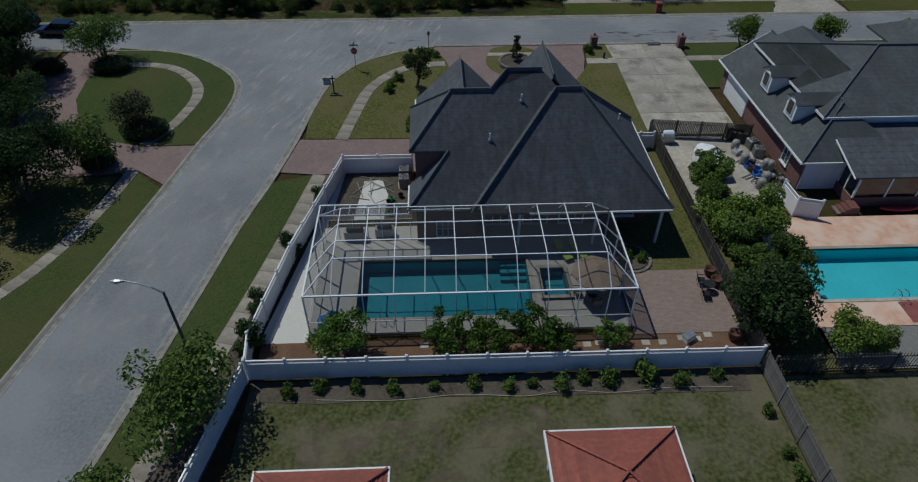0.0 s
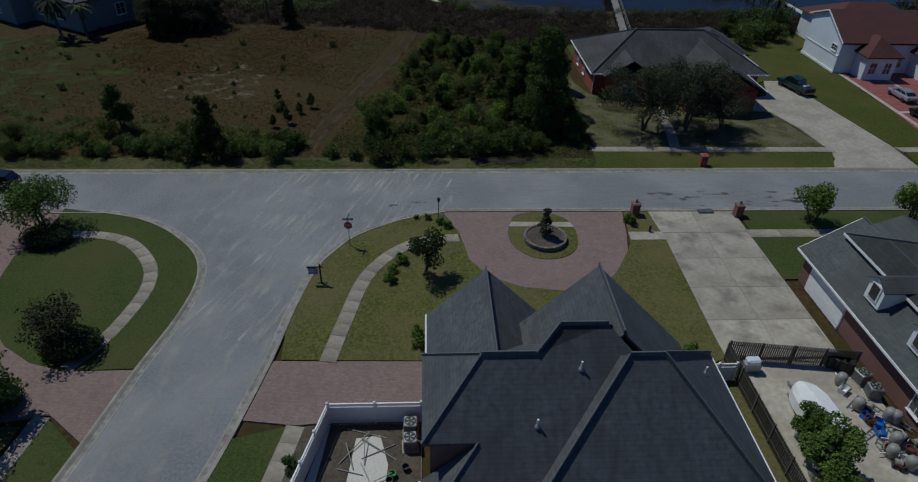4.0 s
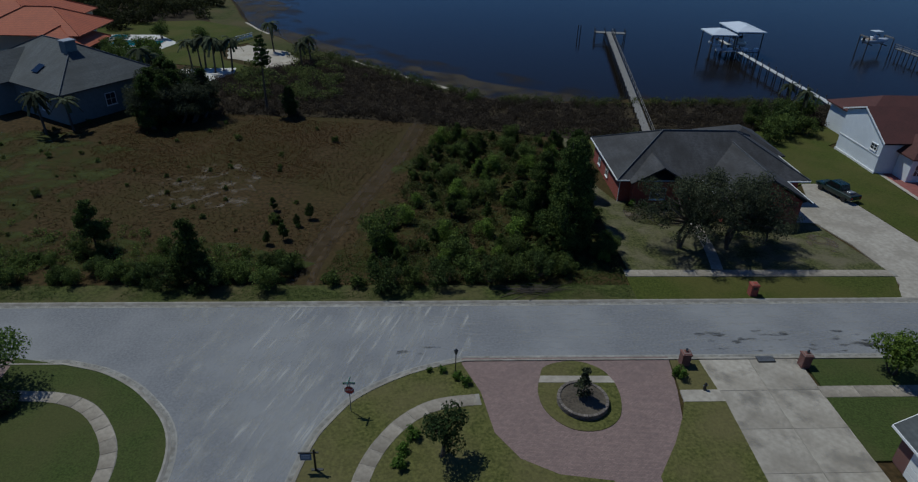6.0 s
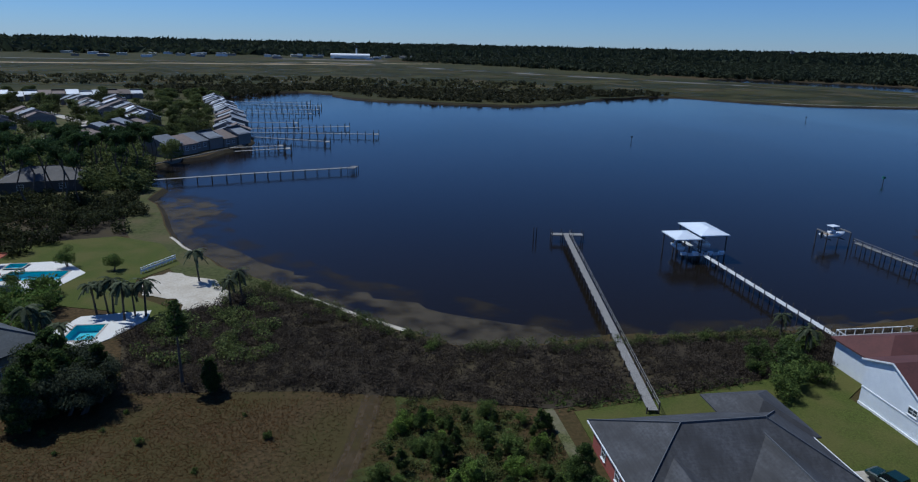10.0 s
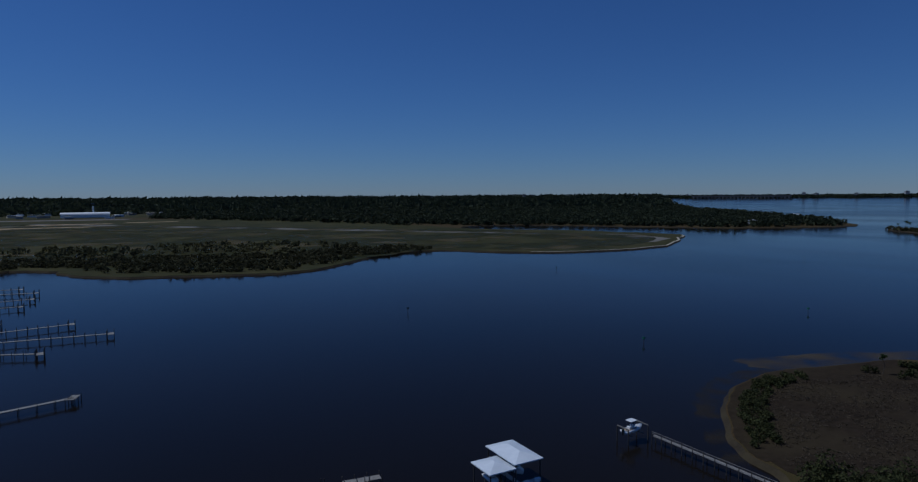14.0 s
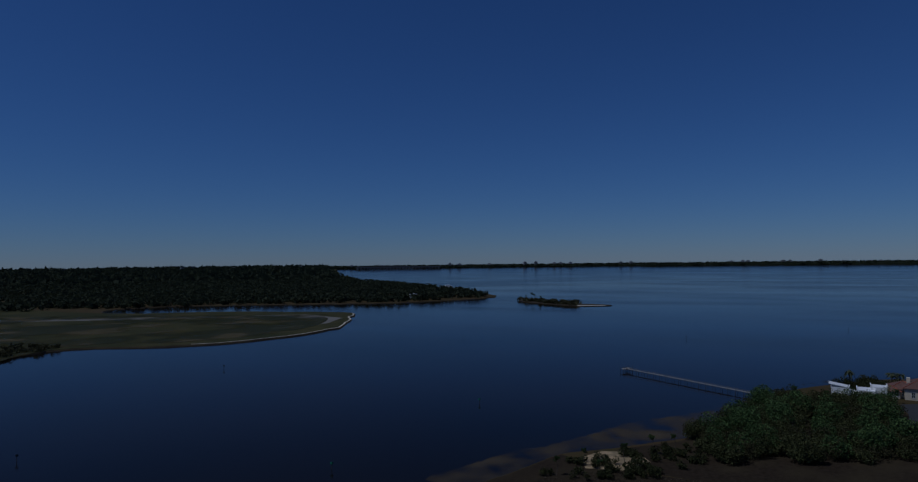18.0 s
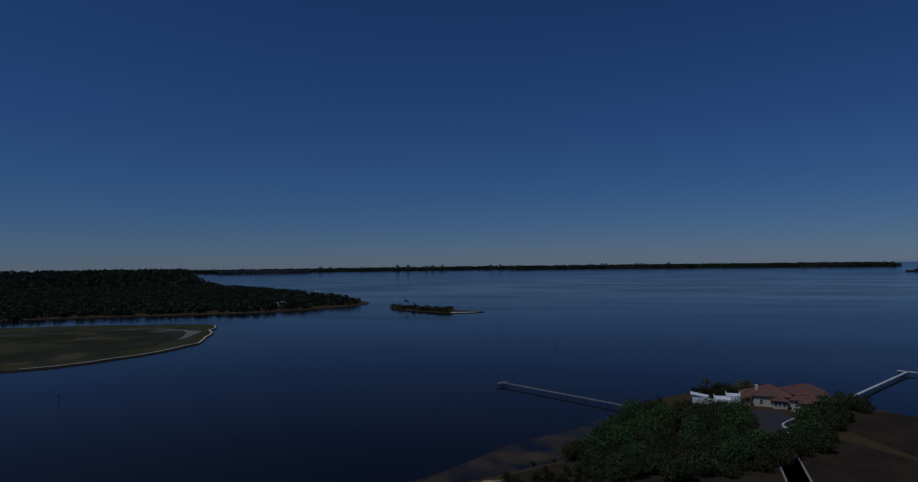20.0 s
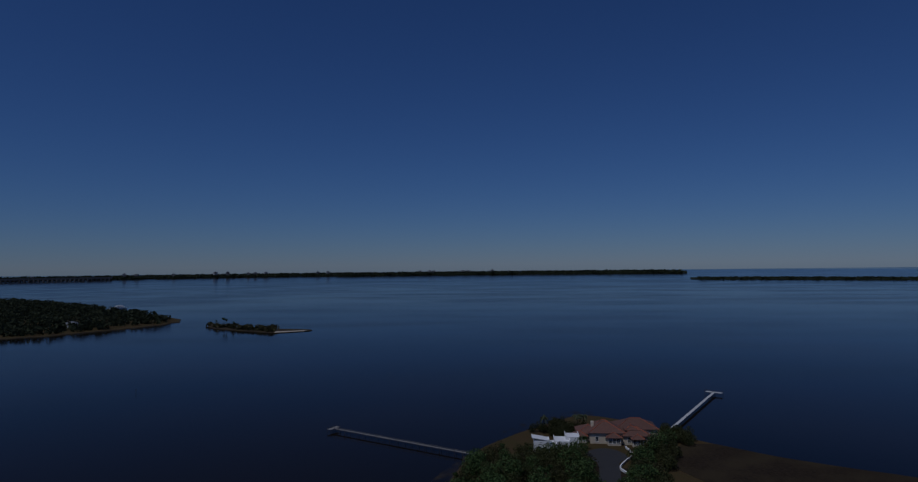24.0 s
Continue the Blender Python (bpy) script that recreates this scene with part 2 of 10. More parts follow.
BRICK = bricked(mat("house_brick", (1, 1, 1), (0.75, 0.75, 0.75), 5.0, rough=0.9), (0.20, 0.065, 0.05), (0.13, 0.042, 0.035), (0.20, 0.15, 0.13))
BRICK_RED = bricked(mat("red_brick", (1, 1, 1), (0.8, 0.8, 0.8), 5.0, rough=0.9), (0.34, 0.060, 0.038), (0.26, 0.042, 0.028), (0.24, 0.10, 0.08))
VINYL = mat("white_vinyl", (0.80, 0.80, 0.80), (0.74, 0.74, 0.74), 2.0, rough=0.4, amount=0.2)
WHITE = mat("white_paint", (0.78, 0.78, 0.77), (0.70, 0.70, 0.69), 2.0, rough=0.5, amount=0.3)
SIDING = ribbed(mat("white_siding", (0.74, 0.77, 0.80), (0.68, 0.71, 0.75), 1.5, rough=0.6, amount=0.3), 2, 6.0, 0.02, 0.4, 0.85)
STUCCO = mat("cream_stucco", (0.58, 0.50, 0.38), (0.50, 0.43, 0.33), 4.0, rough=0.9, bump=0.2)
WOOD_GREY = mat("weathered_wood", (0.20, 0.185, 0.165), (0.12, 0.11, 0.10), 6.0, (0.15, 0.14, 0.12), 0.8, 0.9, bump=0.2, vary=0.15)
DECK = mat("dock_boards", (0.265, 0.25, 0.23), (0.18, 0.17, 0.155), 3.0, (0.21, 0.195, 0.18), 0.6, 0.9, bump=0.2, vary=0.12)
PILE = mat("dock_piles", (0.075, 0.065, 0.055), (0.04, 0.036, 0.03), 3.0, rough=0.9, vary=0.2)
WOOD_DARK = mat("dark_fence_wood", (0.115, 0.103, 0.086), (0.062, 0.056, 0.047), 5.0, (0.12, 0.105, 0.09), 0.6, 0.9, vary=0.2)
ALU = mat("white_aluminium", (0.80, 0.81, 0.82), (0.74, 0.75, 0.76), 3.0, rough=0.35, amount=0.1)
TIN = mat("boathouse_tin", (0.74, 0.78, 0.82), (0.66, 0.70, 0.75), 0.8, (0.62, 0.66, 0.70), 0.3, 0.35, metal=0.1)
TIN = ribbed(TIN, 0, 2.2, 0.03, 0.5, 0.9)
STEEL = mat("galvanised_steel", (0.36, 0.37, 0.38), (0.28, 0.29, 0.30), 3.0, rough=0.45, metal=0.6)
BLACK = mat("black_metal", (0.02, 0.02, 0.02), (0.012, 0.012, 0.012), 4.0, rough=0.5)
RUBBER = mat("tyre_rubber", (0.018, 0.018, 0.018), (0.012, 0.012, 0.012), 8.0, rough=0.85)
CARBLACK = mat("black_car_paint", (0.010, 0.011, 0.014), (0.008, 0.009, 0.011), 2.0, rough=0.12, spec=0.6)
CARGREEN = mat("dark_green_car_paint", (0.008, 0.026, 0.022), (0.006, 0.02, 0.018), 2.0, rough=0.12, spec=0.6)
CARWHITE = mat("white_car_paint", (0.75, 0.76, 0.77), (0.72, 0.73, 0.74), 2.0, rough=0.2)
CARSILVER = mat("silver_car_paint", (0.42, 0.45, 0.48), (0.4, 0.42, 0.45), 2.0, rough=0.2, metal=0.5)
CHROME = mat("chrome", (0.75, 0.75, 0.76), (0.7, 0.7, 0.7), 3.0, rough=0.12, metal=1.0)
GLASS = mat("dark_glass", (0.010, 0.013, 0.016), (0.008, 0.010, 0.012), 1.0, rough=0.05, spec=0.8)
CLEAR = mat("window_glass", (0.05, 0.06, 0.07), (0.03, 0.04, 0.05), 0.6, rough=0.04, spec=0.8)
RED = mat("sign_red", (0.45, 0.02, 0.025), (0.36, 0.02, 0.022), 3.0, rough=0.5)
GREEN_SIGN = mat("sign_green", (0.02, 0.16, 0.09), (0.02, 0.13, 0.07), 3.0, rough=0.5)
TILE_RED = mat("clay_tile", (0.30, 0.088, 0.058), (0.22, 0.062, 0.042), 4.0, (0.19, 0.058, 0.042), 0.6, 0.8, vary=0.12)
TILE_ORANGE = mat("orange_clay_tile", (0.48, 0.13, 0.055), (0.36, 0.09, 0.04), 4.0, (0.34, 0.09, 0.045), 0.6, 0.8, vary=0.12)
TILE_BROWN = mat("brown_clay_tile", (0.14, 0.066, 0.046), (0.085, 0.042, 0.032), 1.0, rough=0.85, vary=0.1)
DECKCOOL = mat("pool_deck", (0.44, 0.42, 0.38), (0.37, 0.35, 0.32), 6.0, (0.36, 0.34, 0.31), 0.4, 0.9)
STAMPED = mat("stamped_concrete", (0.66, 0.42, 0.30), (0.54, 0.31, 0.21), 1.6, (0.66, 0.50, 0.40), 0.7, 0.8, amount=0.8)
STAMP_RED = mat("red_concrete", (0.28, 0.085, 0.07), (0.19, 0.055, 0.048), 1.5, (0.22, 0.10, 0.085), 0.4, rough=0.85, detail=8.0)
SHINGLE_CHAR = ribbed(mat("charcoal_shingles", (0.058, 0.058, 0.062), (0.036, 0.036, 0.039), 3.0, (0.030, 0.029, 0.030), 0.25, 0.85, amount=0.9, detail=10.0), 2, 6.0, 0.03, 0.35, 0.8)
SHINGLE_CHAR = streaked(SHINGLE_CHAR, 1.2, 0.3, 0.72, 1.3)
SHINGLE_GREY = streaked(SHINGLE_GREY, 1.0, 0.3, 0.8, 1.15)
FARMARSH = mat("brown_marsh", (0.034, 0.025, 0.017), (0.019, 0.014, 0.009), 0.6, (0.040, 0.031, 0.018), 0.05, 1.0, amount=0.8, spec=0.05, detail=9.0)
POOLSIDE = mat("pool_tile_blue", (0.11, 0.52, 0.58), (0.09, 0.45, 0.52), 3.0, rough=0.4)
POOLDEEP = mat("pool_plaster_teal", (0.042, 0.26, 0.33), (0.034, 0.21, 0.27), 1.5, (0.055, 0.31, 0.38), 0.4, rough=0.4)
CANVAS = mat("tan_canvas", (0.36, 0.27, 0.19), (0.30, 0.22, 0.155), 5.0, rough=0.95)
LIME = mat("lime_fabric", (0.34, 0.46, 0.07), (0.26, 0.36, 0.05), 5.0, rough=0.9)
BLUE_PLASTIC = mat("blue_plastic", (0.02, 0.14, 0.48), (0.02, 0.11, 0.38), 3.0, rough=0.4)
GREEN_PLASTIC = mat("green_plastic", (0.04, 0.30, 0.06), (0.03, 0.22, 0.05), 3.0, rough=0.5)
YELLOW_PLASTIC = mat("yellow_green_plastic", (0.50, 0.62, 0.06), (0.42, 0.52, 0.05), 3.0, rough=0.5)
TERRACOTTA = mat("terracotta", (0.10, 0.036, 0.022), (0.065, 0.026, 0.016), 6.0, rough=0.8)
STONE = mat("planter_stone", (0.20, 0.17, 0.145), (0.12, 0.10, 0.085), 3.0, rough=0.9, vary=0.3, bump=0.3)
PVC = mat("grey_pipe", (0.30, 0.29, 0.27), (0.22, 0.21, 0.20), 4.0, rough=0.5)
BARK = mat("bark", (0.105, 0.085, 0.065), (0.05, 0.042, 0.034), 7.0, rough=0.95, bump=0.5)
LEAF_MID = leaf_mat("leaf_mid", (0.175, 0.245, 0.056), (0.038, 0.074, 0.017))
LEAF_DARK = leaf_mat("leaf_dark", (0.078, 0.122, 0.040), (0.017, 0.034, 0.012))
LEAF_BRIGHT = leaf_mat("leaf_bright", (0.230, 0.310, 0.058), (0.064, 0.115, 0.021))
LEAF_OAK = leaf_mat("leaf_oak", (0.118, 0.130, 0.074), (0.028, 0.038, 0.020))
LEAF_LOT = leaf_mat("leaf_wild_bush", (0.160, 0.205, 0.052), (0.034, 0.058, 0.016))
LEAF_LOT_DARK = leaf_mat("leaf_dark_wild_bush", (0.096, 0.130, 0.038), (0.022, 0.038, 0.012))
LEAF_PINE = leaf_mat("leaf_pine", (0.098, 0.135, 0.034), (0.018, 0.034, 0.010))
LEAF_SHRUB = leaf_mat("leaf_shrub", (0.140, 0.230, 0.042), (0.038, 0.075, 0.014))
GRASS_TUFT = leaf_mat("dry_grass", (0.084, 0.048, 0.017), (0.040, 0.025, 0.009))
GRASS_STRAW = leaf_mat("straw_grass", (0.150, 0.118, 0.042), (0.060, 0.048, 0.018))
GRASS_RUST = leaf_mat("rust_grass", (0.170, 0.080, 0.026), (0.070, 0.038, 0.014))
GRASS_GREEN = leaf_mat("green_grass", (0.085, 0.110, 0.030), (0.040, 0.058, 0.016))
GRASS_MARSH = leaf_mat("marsh_rush", (0.092, 0.072, 0.052), (0.032, 0.026, 0.019))
FARWOOD = leaf_mat("far_wood_leaf", (0.046, 0.056, 0.030), (0.020, 0.026, 0.016), 0.1)
LEAF_WILD = leaf_mat("leaf_wild", (0.076, 0.082, 0.032), (0.018, 0.022, 0.009))
LEAF_BROWN = leaf_mat("brown_brush_leaf", (0.076, 0.072, 0.034), (0.022, 0.022, 0.011))
TARMAC = mat("dark_tarmac", (0.030, 0.030, 0.032), (0.022, 0.022, 0.024), 3.0, rough=0.9)


def water_mat():
    m = bpy.data.materials.new("bay_water")
    m.use_nodes = True
    n, k = m.node_tree.nodes, m.node_tree.links
    b = n["Principled BSDF"]
    tc = n.new("ShaderNodeTexCoord")
    big = n.new("ShaderNodeTexNoise")
    big.inputs["Scale"].default_value = 0.004
    k.new(tc.outputs["Object"], big.inputs["Vector"])
    ramp = n.new("ShaderNodeValToRGB")
    ramp.color_ramp.elements[0].position, ramp.color_ramp.elements[1].position = 0.35, 0.65
    ramp.color_ramp.elements[0].color, ramp.color_ramp.elements[1].color = (0.0108, 0.0082, 0.0056, 1), (0.0058, 0.0050, 0.0042, 1)
    k.new(big.outputs[0], ramp.inputs[0])
    k.new(ramp.outputs[0], b.inputs["Base Color"])
    rip = n.new("ShaderNodeTexNoise")
    rip.inputs["Scale"].default_value = 0.9
    rip.inputs["Detail"].default_value = 3.0
    k.new(tc.outputs["Object"], rip.inputs["Vector"])
    # lanes of ruffled and calm water
    lane = n.new("ShaderNodeMapping")
    lane.inputs["Scale"].default_value = (0.006, 0.0022, 1)
    lane.inputs["Rotation"].default_value = (0, 0, 0.5)
    k.new(tc.outputs["Object"], lane.inputs["Vector"])
    wind = n.new("ShaderNodeTexNoise")
    wind.inputs["Scale"].default_value = 1.0
    wind.inputs["Detail"].default_value = 5.0
    k.new(lane.outputs[0], wind.inputs["Vector"])
    amount = n.new("ShaderNodeMapRange")
    amount.inputs["From Min"].default_value, amount.inputs["From Max"].default_value = 0.40, 0.62
    amount.inputs["To Min"].default_value, amount.inputs["To Max"].default_value = 0.08, 0.26
    k.new(wind.outputs[0], amount.inputs["Value"])
    rel = n.new("ShaderNodeBump")
    rel.inputs["Distance"].default_value = 0.12
    k.new(amount.outputs[0], rel.inputs["Strength"])
    k.new(rip.outputs[0], rel.inputs["Height"])
    k.new(rel.outputs[0], b.inputs["Normal"])
    dull = n.new("ShaderNodeMapRange")
    dull.inputs["From Min"].default_value, dull.inputs["From Max"].default_value = 0.40, 0.62
    dull.inputs["To Min"].default_value, dull.inputs["To Max"].default_value = 0.09, 0.15
    k.new(wind.outputs[0], dull.inputs["Value"])
    k.new(dull.outputs[0], b.inputs["Roughness"])
    b.inputs["IOR"].default_value = 1.33
    b.inputs["Specular IOR Level"].default_value = 0.12
    return m


def pool_water_mat():
    m = bpy.data.materials.new("pool_water")
    m.use_nodes = True
    n, k = m.node_tree.nodes, m.node_tree.links
    n.remove(n["Principled BSDF"])
    clear = n.new("ShaderNodeBsdfTransparent")
    clear.inputs[0].default_value = (0.72, 0.93, 0.96, 1)
    gloss = n.new("ShaderNodeBsdfGlossy")
    gloss.inputs["Roughness"].default_value = 0.05
    fre = n.new("ShaderNodeFresnel")
    fre.inputs[0].default_value = 1.33
    tc = n.new("ShaderNodeTexCoord")
    rip = n.new("ShaderNodeTexNoise")
    rip.inputs["Scale"].default_value = 3.5
    k.new(tc.outputs["Object"], rip.inputs["Vector"])
    rel = n.new("ShaderNodeBump")
    rel.inputs["Strength"].default_value = 0.5
    rel.inputs["Distance"].default_value = 0.05
    k.new(rip.outputs[0], rel.inputs["Height"])
    k.new(rel.outputs[0], gloss.inputs["Normal"])
    mix = n.new("ShaderNodeMixShader")
    k.new(fre.outputs[0], mix.inputs[0])
    k.new(clear.outputs[0], mix.inputs[1])
    k.new(gloss.outputs[0], mix.inputs[2])
    k.new(mix.outputs[0], n["Material Output"].inputs[0])
    return m


def net_mat(name, colour, cover):
    """Fine insect screen or a thin film: part of the light passes."""
    m = bpy.data.materials.new(name)
    m.use_nodes = True
    n, k = m.node_tree.nodes, m.node_tree.links
    b = n["Principled BSDF"]
    b.inputs["Base Color"].default_value = (*colour, 1)
    b.inputs["Roughness"].default_value = 0.8
    b.inputs["Specular IOR Level"].default_value = 0.2
    clear = n.new("ShaderNodeBsdfTransparent")
    mix = n.new("ShaderNodeMixShader")
    mix.inputs[0].default_value = cover
    k.new(clear.outputs[0], mix.inputs[1])
    k.new(b.outputs[0], mix.inputs[2])
    k.new(mix.outputs[0], n["Material Output"].inputs[0])
    return m


def film_mat(name, c1, c2, scale, lo, hi, most=0.9, rough=0.3, stretch=(1, 1, 1), turn=0.0):
    """A ragged film on a surface (shallows, dust, worn paint): cover by noise."""
    m = net_mat(name, c1, 0.5)
    n, k = m.node_tree.nodes, m.node_tree.links
    b = n["Principled BSDF"]
    b.inputs["Roughness"].default_value = rough
    tc = n.new("ShaderNodeTexCoord")
    noi = n.new("ShaderNodeTexNoise")
    noi.inputs["Scale"].default_value = scale
    noi.inputs["Detail"].default_value = 7.0
    lay = n.new("ShaderNodeMapping")
    lay.vector_type = "TEXTURE"
    lay.inputs["Scale"].default_value = tuple(1 / v for v in stretch)
    lay.inputs["Rotation"].default_value = (0, 0, radians(turn))
    k.new(tc.outputs["Object"], lay.inputs["Vector"])
    k.new(lay.outputs[0], noi.inputs["Vector"])
    rng = n.new("ShaderNodeMapRange")
    rng.inputs["From Min"].default_value, rng.inputs["From Max"].default_value = lo, hi
    rng.inputs["To Max"].default_value = most
    k.new(noi.outputs[0], rng.inputs["Value"])
    mx = [x for x in n if x.bl_idname == "ShaderNodeMixShader"][0]
    k.new(rng.outputs[0], mx.inputs[0])
    tone = n.new("ShaderNodeMix")
    tone.data_type = "RGBA"
    two = n.new("ShaderNodeTexNoise")
    two.inputs["Scale"].default_value = scale * 3
    k.new(tc.outputs["Object"], two.inputs["Vector"])
    k.new(two.outputs[0], tone.inputs["Factor"])
    tone.inputs["A"].default_value, tone.inputs["B"].default_value = (*c1, 1), (*c2, 1)
    k.new(tone.outputs["Result"], b.inputs["Base Color"])
    return m


WATER = water_mat()
POOLWATER = pool_water_mat()
SCREEN = net_mat("insect_screen", (0.035, 0.037, 0.04), 0.30)
LATTICE = net_mat("fence_lattice", (0.78, 0.78, 0.78), 0.6)
SHALLOW = film_mat("shallow_bottom", (0.108, 0.090, 0.064), (0.058, 0.049, 0.036), 0.20, 0.36, 0.58, 0.66, 0.9)
SHALLOW_THIN = film_mat("thin_shallow_bottom", (0.062, 0.050, 0.034), (0.030, 0.025, 0.018), 0.12, 0.46, 0.66, 0.40, 0.9)
SHOAL = film_mat("sandy_shoal", (0.110, 0.086, 0.056), (0.080, 0.064, 0.043), 0.06, 0.38, 0.66, 0.55, 0.9)
for wet in (SHALLOW, SHALLOW_THIN, SHOAL):
    wet.node_tree.nodes["Principled BSDF"].inputs["Specular IOR Level"].default_value = 0.05
WORN = film_mat("worn_pale_asphalt", (0.46, 0.45, 0.43), (0.31, 0.31, 0.30), 1.0, 0.45, 0.68, 0.52, 0.9, (1.0, 0.35, 1), -17)
SCUFF = film_mat("white_scuffs", (0.54, 0.53, 0.50), (0.40, 0.39, 0.37), 2.2, 0.52, 0.70, 0.62, 0.9, (1.0, 0.10, 1), -20)
WORN_ALONG = film_mat("worn_pale_asphalt_along", (0.44, 0.43, 0.41), (0.29, 0.29, 0.29), 2.0, 0.52, 0.70, 0.45, 0.9, (0.20, 1.0, 1))
TARRY = film_mat("dark_stains", (0.035, 0.035, 0.036), (0.06, 0.06, 0.06), 1.3, 0.56, 0.68, 0.7, 0.7, (0.4, 1.0, 1))
WEEDS = film_mat("green_weeds_cover", (0.070, 0.078, 0.020), (0.036, 0.044, 0.012), 0.3, 0.42, 0.60, 0.85, 1.0)
GUTTER_DIRT = film_mat("gutter_dirt", (0.15, 0.12, 0.085), (0.11, 0.09, 0.068), 2.6, 0.35, 0.75, 0.4, 1.0)
RUT = film_mat("wheel_rut", (0.105, 0.080, 0.052), (0.066, 0.050, 0.032), 0.9, 0.30, 0.70, 0.7, 1.0)
TRACKWEAR = film_mat("worn_track", (0.082, 0.056, 0.031), (0.046, 0.034, 0.018), 0.45, 0.32, 0.58, 0.8, 1.0)
LEAF_OLIVE = leaf_mat("leaf_olive", (0.155, 0.175, 0.056), (0.038, 0.052, 0.018))
TOWNWALL = mat("town_wall", (0.24, 0.22, 0.20), (0.17, 0.158, 0.145), 1.0, rough=0.9, vary=0.25)
DAMP = film_mat("drive_stains", (0.20, 0.18, 0.15), (0.26, 0.24, 0.21), 0.45, 0.52, 0.72, 0.45, 0.9)
DUST = film_mat("bare_soil", (0.19, 0.155, 0.115), (0.12, 0.095, 0.065), 0.6, 0.50, 0.66, 0.8, 0.95)


# ---- builders ----
class Mesh:
    """Collects corners and faces for one mesh."""

    def __init__(self):
        self.v, self.f = [], []

    def add(self, verts, faces):
        o = len(self.v)
        self.v += [tuple(p) for p in verts]
        self.f += [tuple(i + o for i in f) for f in faces]
        return self

    def box(self, x0, y0, z0, x1, y1, z1):
        return self.add([(x0, y0, z0), (x1, y0, z0), (x1, y1, z0), (x0, y1, z0), (x0, y0, z1), (x1, y0, z1), (x1, y1, z1), (x0, y1, z1)],
                        [(3, 2, 1, 0), (4, 5, 6, 7), (0, 1, 5, 4), (1, 2, 6, 5), (2, 3, 7, 6), (3, 0, 4, 7)])

    def bevel_box(self, x0, y0, z0, x1, y1, z1, r):
        lo = [(x0 + r, y0 + r), (x1 - r, y0 + r), (x1 - r, y1 - r), (x0 + r, y1 - r)]
        out = [(x0, y0 + r), (x0 + r, y0), (x1 - r, y0), (x1, y0 + r), (x1, y1 - r), (x1 - r, y1), (x0 + r, y1), (x0, y1 - r)]
        rings = [[(*p, z) for p in out] for z in (z0, z1 - r)] + [[(*p, z1) for p in (lo[0], lo[0], lo[1], lo[1], lo[2], lo[2], lo[3], lo[3])]]
        return self.rings(rings)

    def rings(self, rings, cap=True):
        n = len(rings[0])
        verts = [p for ring in rings for p in ring]
        faces = [(a * n + i, a * n + (i + 1) % n, (a + 1) * n + (i + 1) % n, (a + 1) * n + i) for a in range(len(rings) - 1) for i in range(n)]
        if cap:
            faces += [tuple(reversed(range(n))), tuple(range((len(rings) - 1) * n, len(rings) * n))]
        return self.add(verts, faces)

    def prism(self, poly, z0, z1):
        """An upright slab on a plan of corners that run counter-clockwise."""
        return self.rings([[(x, y, z0) for x, y in poly], [(x, y, z1) for x, y in poly]])

    def tube(self, a, b, r0, r1=None, n=8):
        a, b = Vector(a), Vector(b)
        q = (b - a).to_track_quat("Z", "Y")
        r1 = r0 if r1 is None else r1
        ring = lambda c, r: [c + q @ Vector((r * math.cos(6.2832 * i / n), r * math.sin(6.2832 * i / n), 0)) for i in range(n)]
        return self.rings([ring(a, r0), ring(b, r1)])

    def beam(self, a, b, w, h=None):
        """A square bar from a to b."""
        a, b = Vector(a), Vector(b)
        h = w if h is None else h
        q = (b - a).to_track_quat("Z", "Y")
        ring = lambda c: [c + q @ Vector((sx * h / 2, sy * w / 2, 0)) for sx, sy in ((-1, -1), (1, -1), (1, 1), (-1, 1))]
        return self.rings([ring(a), ring(b)])

    def lathe(self, profile, centre=(0, 0, 0), n=16):
        cx, cy, cz = centre
        return self.rings([[(cx + r * math.cos(6.2832 * i / n), cy + r * math.sin(6.2832 * i / n), cz + z) for i in range(n)] for r, z in profile])

    def sheet(self, *faces):
        for f in faces:
            self.add(f, [tuple(range(len(f)))])
        return self


def tessellated(poly, holes, z):
    """A flat sheet on a plan with holes."""
    from mathutils.geometry import tessellate_polygon
    loops = [[Vector((x, y, z)) for x, y in p] for p in [poly] + holes]
    return [v for p in loops for v in p], tessellate_polygon(loops)


def part(name, mesh, material, parent=None, label="", at=None, smooth=False):
    """Links a mesh as one object, under a thing or on its own."""
    me = bpy.data.meshes.new(name)
    me.from_pydata(mesh.v, [], mesh.f)
    if smooth:
        me.polygons.foreach_set("use_smooth", [True] * len(me.polygons))
    me.materials.append(material)
    ob = new(name, me)
    if parent:
        ob.parent = parent
    if at is not None:
        ob.matrix_basis = at
    if label:
        ob["label"] = label
    return ob


def thing(name, label, category, group="", at=None, kind=""):
    ob = new(name)
    ob.empty_display_size = 0.3
    if at is not None:
        ob.matrix_basis = at
    return tagged(ob, label, category, group, kind)


def setting(name, mesh, material, label, category):
    return tagged(part(name, mesh, material), label, category, kind="structure")


def arc(cx, cy, r, a0, a1, n=12, ry=None):
    return [(cx + r * math.cos(radians(a0 + (a1 - a0) * i / n)), cy + (ry or r) * math.sin(radians(a0 + (a1 - a0) * i / n))) for i in range(n + 1)]


